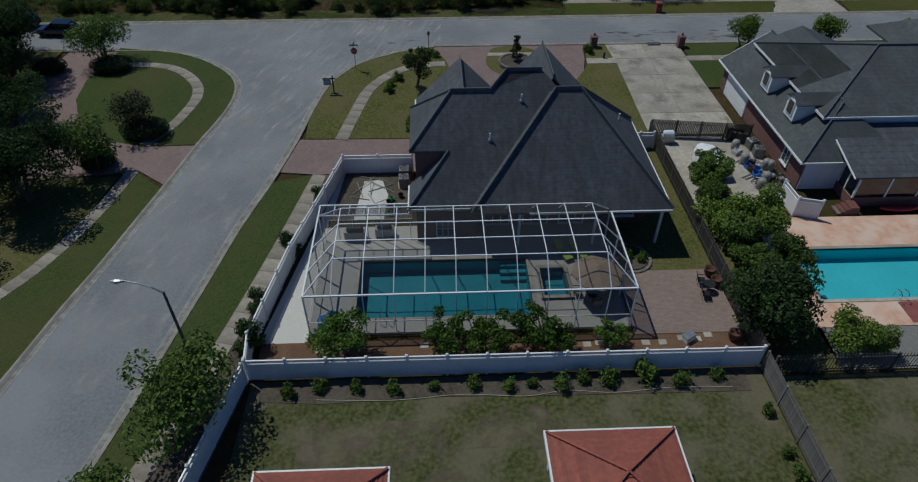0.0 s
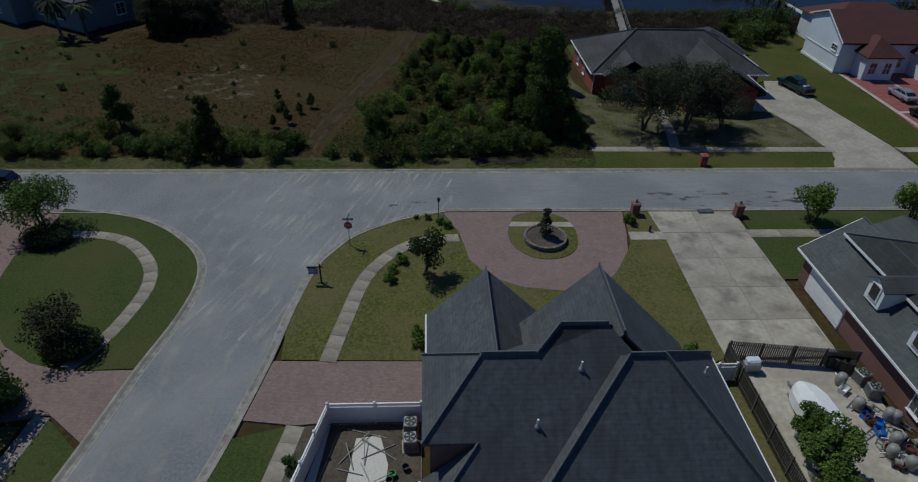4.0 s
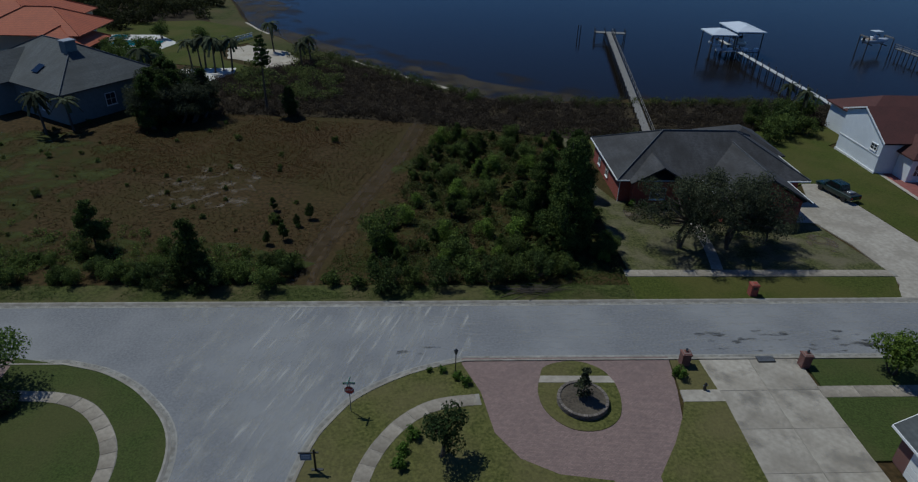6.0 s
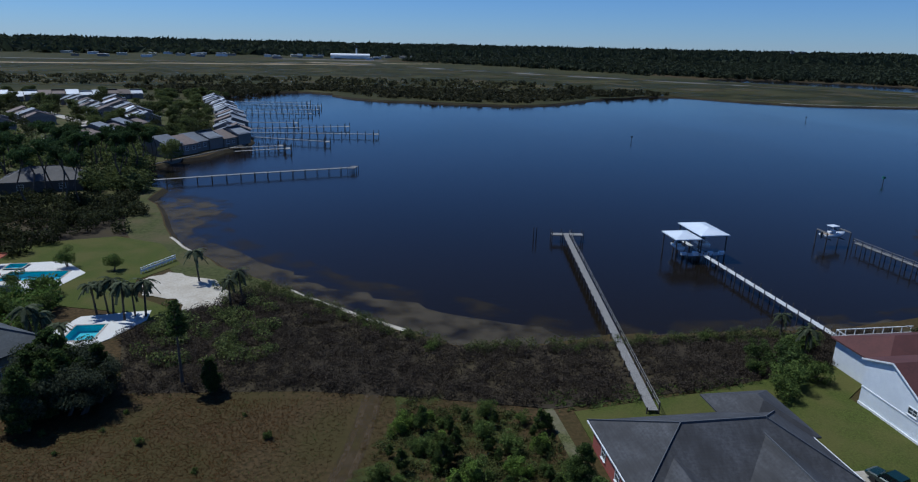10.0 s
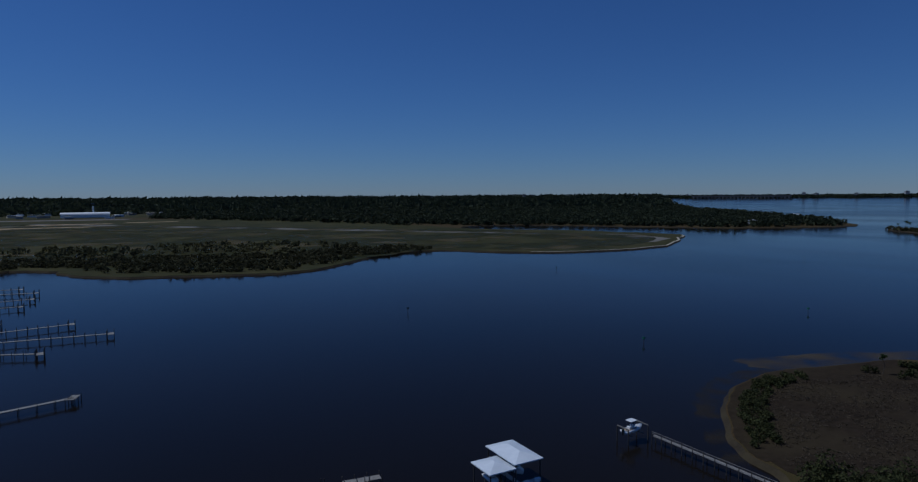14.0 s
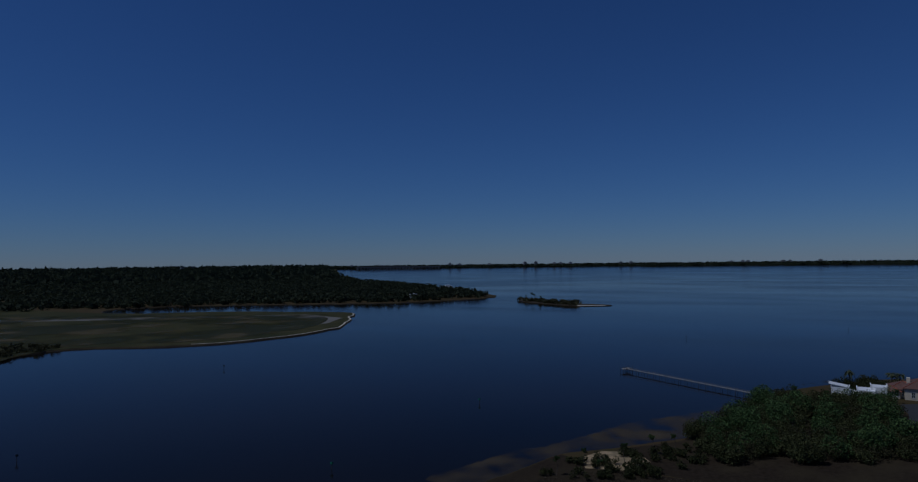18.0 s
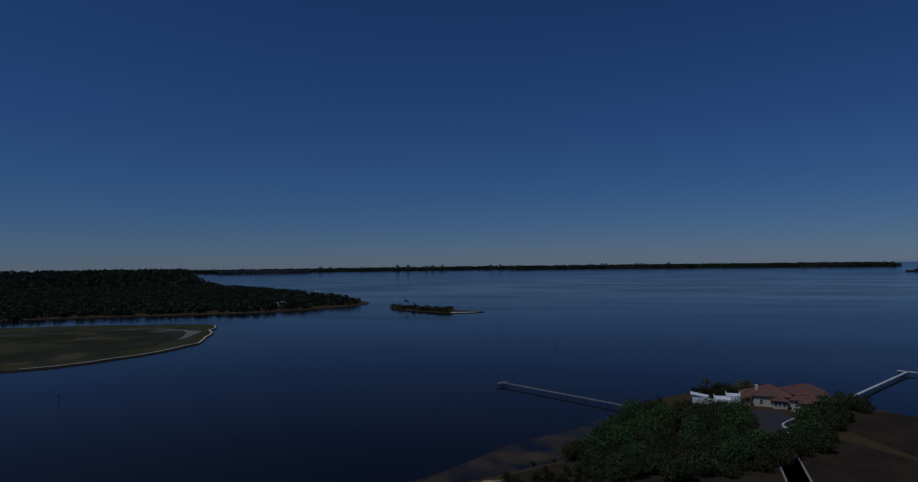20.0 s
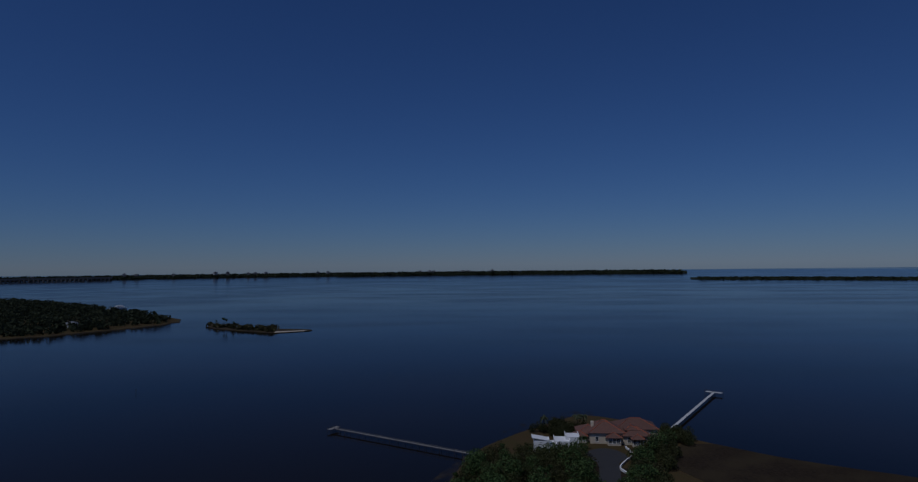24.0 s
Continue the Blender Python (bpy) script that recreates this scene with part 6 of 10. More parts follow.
pool("swimming_pool", 29.3, -14.15, 62, -9.0, 1.1, POOLSIDE, "large bright turquoise open-air pool", 0.1, False)
lad = copy_thing(lad, pose(34.6, -14.3, 0.10))
lad["label"] = "pair of steel handrails at the open-air pool"
for i in range(3):
    setting("brick_step", Mesh().box(28.3 - 0.0, -11.8 + 0.02 * i, 0.1, 29.25 - 0.3 * i, -9.4, 0.16 + 0.14 * i), STAMP_RED, "red brick steps at the pool corner", "steps")
kay = thing("kayak", "red kayak lying by the porch wall", "kayak", at=pose(40.2, -4.6, 0.10))
part("hull", Mesh().rings([[(x, w * math.cos(a), 0.02 + 0.30 * (1 - math.cos(a + 1.5708)) * 0.5 + (0.12 * (x / 1.7) ** 2)) for a in [i * 0.7854 for i in range(8)]] for x, w in ((-1.7, 0.02), (-1.2, 0.22), (-0.4, 0.34), (0.4, 0.34), (1.2, 0.22), (1.7, 0.02))]), RED, kay, smooth=True)


def ac_unit(at, label):
    a = thing("air_conditioner", label, "air conditioner", "outdoor air conditioners", at)
    body = part("body", Mesh().bevel_box(-0.42, -0.42, 0.06, 0.42, 0.42, 0.95, 0.05), STEEL, a, "grey louvred casing")
    for i in range(7):
        part("louvre", Mesh().box(-0.43, -0.43, 0.16 + 0.1 * i, 0.43, 0.43, 0.185 + 0.1 * i), BLACK, body)
    part("fan_ring", Mesh().lathe([(0.36, 0.952), (0.36, 0.975), (0.31, 0.975), (0.31, 0.955)], n=20), BLACK, a)
    for i in range(5):
        c, s = math.cos(i * 1.2566), math.sin(i * 1.2566)
        part("blade", Mesh().add([(0.05 * c, 0.05 * s, 0.956), (0.29 * c - 0.08 * s, 0.29 * s + 0.08 * c, 0.956), (0.29 * c + 0.08 * s, 0.29 * s - 0.08 * c, 0.964)], [(0, 1, 2)]), PVC, a)
    part("base", Mesh().box(-0.5, -0.5, 0, 0.5, 0.5, 0.06), CONCRETE, a)
    return a


ac = ac_unit(pose(0.3, 1.5, 0.06), "grey air conditioner with a top fan")
for x, y, r in ((0.3, 0.3, 4), (31.8, 5.0, 15), (31.9, 3.7, -8)):
    copy_thing(ac, pose(x, y, 0.05, 0, 0, r))
cover = thing("boat_cover", "white shrink-wrapped boat on a trailer beside the fence", "boat", at=pose(26.8, 1.9, 0.05, 0, 0, 6))
part("wrap", Mesh().rings([[(w, y, 0.35), (w, y, z - 0.35), (w * 0.82, y, z - 0.06), (0, y, z + 0.06), (-w * 0.82, y, z - 0.06), (-w, y, z - 0.35), (-w, y, 0.35)] for y, w, z in ((-2.0, 1.12, 1.25), (-0.8, 1.2, 1.4), (0.6, 1.15, 1.5), (1.5, 0.9, 1.45), (2.0, 0.5, 1.3), (2.2, 0.1, 1.1))]), WHITE, cover, "smooth white wrap")
part("trailer", Mesh().box(-0.7, -2.1, 0.2, 0.7, 2.0, 0.34).box(-0.06, 2.0, 0.2, 0.06, 3.0, 0.3), STEEL, cover)
for sx in (-0.95, 0.95):
    part("wheel", Mesh().tube((sx - 0.1, -0.6, 0.3), (sx + 0.1, -0.6, 0.3), 0.3, n=14), RUBBER, cover)
# clutter along the neighbour's wall
CL = np.random.default_rng(11)
for i in range(44):
    x, y = CL.uniform(30.0, 32.4), CL.uniform(-2.2, 5.6)
    if 30.9 < x and 2.9 < y:
        continue
    k = i % 5
    at = pose(x, y, 0.05, 0, 0, CL.uniform(0, 180))
    if k == 0:
        o = thing("plastic_bin", "faded plastic storage bin in the cluttered side yard", "bin", "bins in the side yard", at)
        part("tub", Mesh().rings([[(sx * s, sy * s * 0.7, z) for sx, sy in ((-1, -1), (1, -1), (1, 1), (-1, 1))] for s, z in ((0.32, 0), (0.38, 0.42), (0.36, 0.42), (0.31, 0.05))]), (BLUE_PLASTIC, PVC, VINYL)[(i // 5) % 3], o)
    elif k == 1:
        o = thing("plant_pot", "clay plant pot in the side yard", "pot", "pots in the side yard", at)
        part("pot", Mesh().lathe([(0.18, 0), (0.27, 0.4), (0.30, 0.4), (0.30, 0.46), (0.25, 0.46), (0.2, 0.3)], n=12), TERRACOTTA, o)
    elif k == 2:
        o = thing("pool_filter", "grey pool filter tank with pipes", "filter", "pool filters", at)
        part("tank", Mesh().lathe([(0.3, 0.1), (0.36, 0.2), (0.36, 0.75), (0.28, 0.95), (0.1, 1.02)], n=14), PVC, o, smooth=True)
        part("pipe", Mesh().tube((0.3, 0, 0.3), (0.8, 0.1, 0.3), 0.04), VINYL, o)
        part("foot", Mesh().lathe([(0.25, 0), (0.25, 0.1)], n=10), BLACK, o)
    elif k == 3:
        o = thing("step_ladder", "folded grey step ladder lying on its side", "ladder", "ladders", at)
        part("rail", Mesh().box(-0.9, -0.2, 0, 0.9, -0.15, 0.1), STEEL, o)
        part("rail", Mesh().box(-0.9, 0.15, 0, 0.9, 0.2, 0.1), STEEL, o)
        for j in range(5):
            part("rung", Mesh().box(-0.7 + 0.33 * j, -0.15, 0.03, -0.64 + 0.33 * j, 0.15, 0.07), STEEL, o)
    else:
        o = thing("hose_reel", "grey hose reel on a black stand", "hose reel", "hose reels", at)
        part("drum", Mesh().tube((-0.2, 0, 0.4), (0.2, 0, 0.4), 0.22, n=12), PVC, o)
        for sx in (-0.24, 0.24):
            part("stand", Mesh().box(sx - 0.02, -0.25, 0, sx + 0.02, 0.25, 0.45), BLACK, o)
for i in range(4):
    t = thing("wheelie_bin", "black wheeled bin beside the fence", "bin", "wheeled bins", pose(30.3 + 0.35 * i, 6.5 - 0.2 * i, 0.05, 0, 0, 20 * i))
    part("body", Mesh().rings([[(sx * s, sy * s, z) for sx, sy in ((-1, -1), (1, -1), (1, 1), (-1, 1))] for s, z in ((0.24, 0.06), (0.30, 1.0))]), BLACK, t)
    part("lid", Mesh().bevel_box(-0.33, -0.33, 1.003, 0.33, 0.36, 1.09, 0.03), BLACK, t)
    for sx in (-0.22, 0.22):
        part("wheel", Mesh().tube((sx - 0.03, 0.26, 0.1), (sx + 0.03, 0.26, 0.1), 0.1, n=10), RUBBER, t)
grill = thing("gas_grill", "grey gas grill behind the wooden fence", "grill", at=pose(24.4, 6.2, 0.05))
part("cart", Mesh().bevel_box(-0.6, -0.3, 0.1, 0.6, 0.3, 0.8, 0.03), STEEL, grill)
part("hood", Mesh().bevel_box(-0.5, -0.32, 0.803, 0.5, 0.32, 1.2, 0.12), TIN, grill)
for sx in (-0.5, 0.5):
    part("wheel", Mesh().tube((sx - 0.03, 0, 0.1), (sx + 0.03, 0, 0.1), 0.1, n=10), RUBBER, grill)
# pipes and posts in the small gravel yard
for i in range(9):
    a = (CL.uniform(-4.3, -1.0), CL.uniform(-3.4, 1.5))
    d = CL.uniform(0, 3.14)
    o = thing("pipe", "length of grey plastic pipe in the gravel yard", "pipe", "loose pipes", pose(*a, 0.09))
    L = CL.uniform(0.7, 1.6)
    part("tube", Mesh().tube((-L * math.cos(d), -L * math.sin(d), 0), (L * math.cos(d), L * math.sin(d), CL.uniform(0, 0.5)), 0.035, n=6), PVC, o)
for i in range(6):
    o = thing("planter_tub", "dark pots and garden tools against the house wall", "pot", "pots by the wall", pose(-0.6 + CL.uniform(-0.3, 0.9), -3.6 + 0.45 * i, 0.05))
    part("pot", Mesh().lathe([(0.16, 0), (0.24, 0.35), (0.2, 0.35), (0.15, 0.1)], n=10), BLACK if i % 2 else GREEN_PLASTIC, o)
# patio furniture and stepping stones
for x, y in ((21.4, -12.3), (21.3, -13.6)):
    b = chair("patio_chair", "black wrought-iron patio chair on the brick patio", "iron patio chairs", pose(x, y, 0.1, 0, 0, 80), BLACK)
b = thing("patio_table", "small black wrought-iron table", "table", at=pose(21.7, -12.95, 0.1))
part("tabletop", Mesh().lathe([(0.4, 0.66), (0.4, 0.7)], n=16), BLACK, b)
part("stem", Mesh().tube((0, 0, 0), (0, 0, 0.66), 0.04), BLACK, b)
for x, y in ((22.3, -11.4), (22.4, -12.4), (21.9, -17.3)):
    o = thing("planter_pot", "round rust-brown planter pot", "pot", "rust-brown pots", pose(x, y, 0.1))
    part("pot", Mesh().lathe([(0.25, 0), (0.38, 0.3), (0.36, 0.6), (0.40, 0.64), (0.33, 0.64), (0.3, 0.4)], n=14), TERRACOTTA, o, smooth=True)
for i, (x, y) in enumerate(((-4.6, -17.3), (-3.3, -17.2), (2.0, -17.1), (12.4, -17.4), (13.2, -17.3), (14.0, -17.4), (16.2, -17.4), (17.3, -17.4), (18.6, -17.1), (19.6, -17.2), (20.4, -16.9))):
    setting("stepping_stone", Mesh().bevel_box(x - 0.26, y - 0.22, 0.05, x + 0.26, y + 0.22, 0.10, 0.015), CONCRETE, "square pale stepping stone in mulch", "paving stone")
b = thing("cooler_box", "small blue-grey cooler box on the mulch", "box", at=pose(19.0, -17.2, 0.06, 0, 0, 30))
part("body", Mesh().bevel_box(-0.4, -0.26, 0, 0.4, 0.26, 0.38, 0.03), TIN, b)
part("lid", Mesh().bevel_box(-0.42, -0.28, 0.383, 0.42, 0.28, 0.46, 0.03), STEEL, b)


hose = thing("garden_hose", "long tan garden hose lying along the flower bed", "hose", at=pose(0, 0, 0.09))
hl = smooth_line([(-4.5, -21.0), (0, -21.2), (4.3, -20.95), (8, -21.2), (10.5, -20.9), (13.4, -21.15), (17, -20.9), (20.5, -21.0)], 5)
m = Mesh()
for a, b in zip(hl, hl[1:]):
    m.tube((*a, 0.02), (*b, 0.02), 0.018, n=5)
part("tube", m, STUCCO, hose)
# ---- red-roofed gazebos in the dry garden ----
def tiled_hip(parent, x0, y0, x1, y1, z, h, material, rows=14):
    """A pyramid roof laid in rows of pantiles."""
    cx, cy = (x0 + x1) / 2, (y0 + y1) / 2
    for side in range(4):
        c = [(x0, y0), (x1, y0), (x1, y1), (x0, y1)]
        a, b = Vector((*c[side], z)), Vector((*c[(side + 1) % 4], z))
        top = Vector((cx, cy, z + h))
        for r in range(rows):
            t0, t1 = r / rows, (r + 1) / rows
            p, q, u, v = a.lerp(top, t0), b.lerp(top, t0), b.lerp(top, t1), a.lerp(top, t1)
            n = (b - a).cross(top - a).normalized() * 0.06
            m = Mesh().add([p + n, q + n, u, v, p, q], [(0, 1, 2, 3), (4, 5, 1, 0)])
            part("tile_course", m, material, parent)
        part("hip_tile", Mesh().beam(a + Vector((0, 0, 0.06)), top + Vector((0, 0, 0.06)), 0.2, 0.12), material, parent)


def gazebo(x0, y0, x1, y1, label):
    g = thing("gazebo", label, "gazebo", "red-roofed gazebos")
    for ax, ay, bx, by in ((x0 - 0.12, y0 - 0.12, x1 + 0.12, y0 + 0.02), (x0 - 0.12, y1 - 0.02, x1 + 0.12, y1 + 0.12), (x0 - 0.12, y0 + 0.022, x0 + 0.02, y1 - 0.022), (x1 - 0.02, y0 + 0.022, x1 + 0.12, y1 - 0.022)):
        part("fascia", Mesh().box(ax, ay, 2.80, bx, by, 3.04), WHITE, g)
    rr = part("roof", Mesh().sheet(((x0, y0, 2.97), (x1, y0, 2.97), ((x0 + x1) / 2, (y0 + y1) / 2, 4.25)), ((x1, y0, 2.97), (x1, y1, 2.97), ((x0 + x1) / 2, (y0 + y1) / 2, 4.25)), ((x1, y1, 2.97), (x0, y1, 2.97), ((x0 + x1) / 2, (y0 + y1) / 2, 4.25)), ((x0, y1, 2.97), (x0, y0, 2.97), ((x0 + x1) / 2, (y0 + y1) / 2, 4.25))), TILE_RED, g)
    tiled_hip(rr, x0, y0, x1, y1, 2.99, 1.3, TILE_RED)
    for x in (x0 + 0.4, x1 - 0.4):
        for y in (y0 + 0.4, y1 - 0.4):
            part("column", Mesh().box(x - 0.12, y - 0.12, 0.05, x + 0.12, y + 0.12, 2.78), WHITE, g)
    return g


gazebo(8.3, -31.5, 14.9, -25.5, "square gazebo with a red clay-tile hip roof")
gazebo(-6.1, -33.2, 0.3, -27.2, "square gazebo with a red clay-tile hip roof and white fascia")



# ---- the brick house across the street ----
rh = thing("house", "red brick house with a dark grey hip roof", "house")
R0 = 3.1
walls("wall", rect(24.2, 58.0, 47.0, 71.4), 0, R0, BRICK_RED, rh)
walls("wall", rect(35.2, 52.0, 44.3, 58.2), 0, R0, BRICK_RED, rh)
walls("wall", rect(25.6, 57.0, 32.0, 58.1), 0, R0, BRICK_RED, rh)
m = Mesh()
ra, rb, rc = hip_roof(m, 23.7, 57.6, 48.2, 72.3, R0, 0.52)
roof = part("roof", m, SHINGLE_CHAR, rh, "dark grey shingled hip roof")
for p, q in ((ra, rb), (rc[0], ra), (rc[3], ra), (rc[1], rb), (rc[2], rb)):
    cap_line(roof, p, q, 0.3)
m = Mesh()
hip_roof(m, 40.0, 66.0, 49.2, 76.5, R0, 0.52)
part("roof", m, SHINGLE_CHAR, rh, "rear hip of the grey roof")
m = Mesh()
gable_roof(m, 34.6, 51.4, 45.2, 65, R0, R0 + 2.9)
roof = part("roof", m, SHINGLE_CHAR, rh, "front gable of the grey roof")
cap_line(roof, (39.9, 51.4, R0 + 2.9), (39.9, 64, R0 + 2.9), 0.3)
part("gable_wall", Mesh().sheet(((35.2, 52.0, R0 - 0.1), (39.9, 52.0, R0 + 2.5), (44.3, 52.0, R0 - 0.1)), ((35.2, 52.15, R0 - 0.1), (39.9, 52.15, R0 + 2.5), (44.3, 52.15, R0 - 0.1))), BRICK_RED, rh)
m = Mesh()
gable_roof(m, 25.2, 56.6, 32.6, 63, R0, R0 + 2.1)
part("roof", m, SHINGLE_CHAR, rh, "small front gable")
for x0, y0, x1, y1 in ((23.6, 57.6, 23.698, 72.3), (48.202, 57.6, 48.3, 72.3), (23.7, 57.5, 48.2, 57.598), (45.2, 51.4, 45.3, 57.5), (34.5, 51.4, 34.598, 57.5)):
    part("gutter", Mesh().box(x0, y0, R0 - 0.12, x1, y1, R0 + 0.03), WHITE, rh, "white gutter")
for x, y, w, f in ((28.8, 56.99, 1.8, 0), (24.19, 64, 1.0, -90), (24.19, 68, 1.0, -90), (35.19, 55, 1.2, -90), (37.2, 51.99, 1.4, 0)):
    window(rh, (x, y, 1.6), w, 1.4, f)
dg = part("garage_door", Mesh().box(44.302, 53.0, 0.05, 44.37, 57.4, 2.2), WHITE, rh, "white garage door")
part("downspout", Mesh().box(24.1, 57.9, 0.05, 24.18, 57.98, R0 - 0.1), WHITE, rh)
setting("front_path", strip(smooth_line([(30.6, 41.8), (31.4, 46), (31.8, 50), (32.2, 54), (33.2, 57.6)], 4), -0.6, 0.6, 0.0, 0.11), CONCRETE, "concrete path to the brick house", "path")
patch("stone_border", smooth_line([(24.6, 52.4), (31, 51.4), (33, 54), (31, 57), (25.2, 57.4)], 4, True), 0.1, DUST, "bare stony bed in front of the house", "bed", 0.02)
patch("stone_heap", smooth_line([(43.4, 46.2), (46.2, 45.4), (46.6, 48.2), (44, 49.4)], 4, True), 0.1, DUST, "bare stony patch in the lawn", "bed", 0.02)

# ---- white two-storey house ----
wh = thing("house", "white sided house with a dark red shingle roof", "house")
walls("wall", rect(63.5, 67.3, 84, 77), 0, 4.8, SIDING, wh)
part("gable_wall", Mesh().add([(x, y, z) for x in (63.5, 63.65) for y, z in ((67.3, 4.8), (77.0, 4.8), (77.0, 6.35), (72.8, 7.75))], [(0, 3, 2, 1), (4, 5, 6, 7), (0, 4, 7, 3), (3, 7, 6, 2)]), SIDING, wh)
part("rear_wall", Mesh().box(63.66, 76.8, 4.803, 84, 77.0, 6.3), SIDING, wh)
m = Mesh()
for dz, fs in ((0.0, [(0, 1, 2, 3), (3, 2, 4, 5)]), (-0.2, [(3, 2, 1, 0), (5, 4, 2, 3)])):
    m.add([(63.2, 66.7, 4.75 + dz), (84.3, 66.7, 4.75 + dz), (84.3, 72.8, 8.1 + dz), (63.2, 72.8, 8.1 + dz), (84.3, 77.6, 6.4 + dz), (63.2, 77.6, 6.4 + dz)], fs)
part("roof", m, SHINGLE_BROWN, wh, "dark red shingle roof")
part("rake_board", Mesh().beam((63.15, 66.7, 4.65), (63.15, 72.8, 8.0), 0.2, 0.08), WHITE, wh)
part("rake_board", Mesh().beam((63.15, 72.8, 8.0), (63.15, 77.6, 6.3), 0.2, 0.08), WHITE, wh)
walls("wall", rect(66.2, 64.3, 70.8, 67.2), 0, 3.6, SIDING, wh)
m = Mesh()
hip_roof(m, 65.7, 63.7, 71.3, 70.7, 3.6, 0.8)
part("roof", m, SHINGLE_BROWN, wh, "small hipped bay roof")
walls("wall", rect(75.0, 60.7, 84, 67.2), 0, 3.4, SIDING, wh)
m = Mesh()
hip_roof(m, 74.4, 60.1, 84.6, 70.7, 3.5, 0.8)
part("roof", m, SHINGLE_BROWN, wh, "dark red wing roof")
m = Mesh()
hip_roof(m, 67, 77.2, 84, 88, 4.4, 0.45)
part("roof", m, SHINGLE_BROWN, wh, "dark red rear roof")
walls("wall", rect(67.6, 77.1, 83.4, 87.4), 0, 4.4, SIDING, wh)
part("belt_board", Mesh().box(63.42, 67.3, 2.5, 63.498, 77, 2.65), WHITE, wh)
part("foundation", Mesh().box(63.35, 67.1, 0.0, 63.49, 77, 0.35), WHITE, wh)
for x, y, w, f in ((63.49, 68.9, 1.3, -90), (67.4, 64.29, 1.0, 0), (69.6, 64.29, 1.0, 0), (72.9, 67.29, 1.6, 0)):
    window(wh, (x, y, 3.5 if f else 1.8), w, 0.8 if f else 1.6, f)
dk = thing("raised_deck", "white-railed deck behind the white house", "deck", at=pose(3.0, -2.0, -0.9))
part("floor", Mesh().box(70, 90, 2.2, 84, 96, 2.35), DECK, dk)
for i in range(9):
    part("baluster", Mesh().box(70 + 1.7 * i, 95.9, 2.353, 70.08 + 1.7 * i, 96, 3.3), WHITE, dk)
    part("baluster", Mesh().box(70.0, 90 + 0.74 * i, 2.353, 70.08, 90.08 + 0.74 * i, 3.3), WHITE, dk)
part("rail", Mesh().box(70, 95.88, 3.303, 84, 96.02, 3.38).box(69.98, 90, 3.303, 70.1, 95.8, 3.38), WHITE, dk)
for x in (70.2, 77, 83.6):
    part("post", Mesh().box(x, 95.6, 0.9, x + 0.2, 95.8, 2.2), WHITE, dk)
for i in range(4):
    setting("drive_band", Mesh().box(64.2 + 6.0 * i, 40, 0.062, 64.8 + 6.0 * i, 67.9, 0.075), CONCRETE, "pale concrete band in the red driveway", "driveway")
setting("drive_band", Mesh().box(64.8, 52, 0.062, 70.18, 52.6, 0.075), CONCRETE, "pale concrete band in the red driveway", "driveway")

# ---- grey-roofed and tile-roofed houses by the bay ----
gh = thing("house", "grey-green sided house with a grey shingle roof and chimney", "house")
GREYSIDE = ribbed(mat("grey_siding", (0.19, 0.22, 0.225), (0.155, 0.18, 0.185), 2.0, rough=0.7), 2, 5.0, 0.02, 0.4, 0.85)
walls("wall", rect(-74, 84.5, -49.5, 101), 0, 5.0, GREYSIDE, gh)
m = Mesh()
ga, gb, gc = hip_roof(m, -75, 83.7, -48.7, 101.8, 5.0, 0.55)
roof = part("roof", m, SHINGLE_GREY, gh, "broad grey shingle hip roof")
for p, q in ((ga, gb), (gc[0], ga), (gc[1], gb), (gc[2], gb)):
    cap_line(roof, p, q, 0.3)
m = Mesh()
gable_roof(m, -72, 80.5, -62, 94, 5.0, 8.6)
part("roof", m, SHINGLE_GREY, gh, "grey front gable roof")
walls("wall", rect(-71.4, 81.2, -62.6, 84.6), 0, 5.0, GREYSIDE, gh)
part("gable_wall", Mesh().sheet(((-71.4, 81.2, 5), (-62.6, 81.2, 5), (-67, 81.2, 8.2))), WHITE, gh)
ch = part("chimney", Mesh().box(-57.6, 90.6, 6.0, -56.0, 92.4, 10.6), GREYSIDE, gh, "boxed grey chimney")
part("cap", Mesh().bevel_box(-57.75, 90.45, 10.603, -55.85, 92.55, 10.8, 0.05), STEEL, ch)
for x, y, z in ((-55.0, 89.0, 7.6), (-58.6, 86.9, 6.9)):
    part("skylight", Mesh().add([(x - 0.8, y - 0.8, z - 0.35), (x + 0.8, y - 0.8, z - 0.35), (x + 0.8, y + 0.8, z + 0.53), (x - 0.8, y + 0.8, z + 0.53)], [(0, 1, 2, 3)]), GLASS, gh, "dark roof window")
gh.matrix_basis = pose(-54.7, 82.3, 0, 0, 0, -32.7) @ pose(48.7, -83.7, 0)
for x, y, f in ((-67, 81.19, 0), (-55, 84.49, 0), (-60, 84.49, 0), (-49.49, 92, 90), (-49.49, 96, 90)):
    window(gh, (x, y, 2.4), 1.6, 1.8, f)
patch("villa_patio", [(-46.2, 101), (-53.5, 101.4), (-52.4, 107.2), (-49.2, 116.6), (-38.5, 118.2), (-38.0, 114.0), (-41.4, 107.4)][::-1], 0.06, GRAVEL, "white paved terrace round a small pool", "deck", 0.1, [HOLES[2], HOLES[3]])
pool("swimming_pool", -51.6, 102.6, -47.2, 105.6, 1.2, POOLSIDE, "turquoise pool partly hidden by palms", 0.09, False)
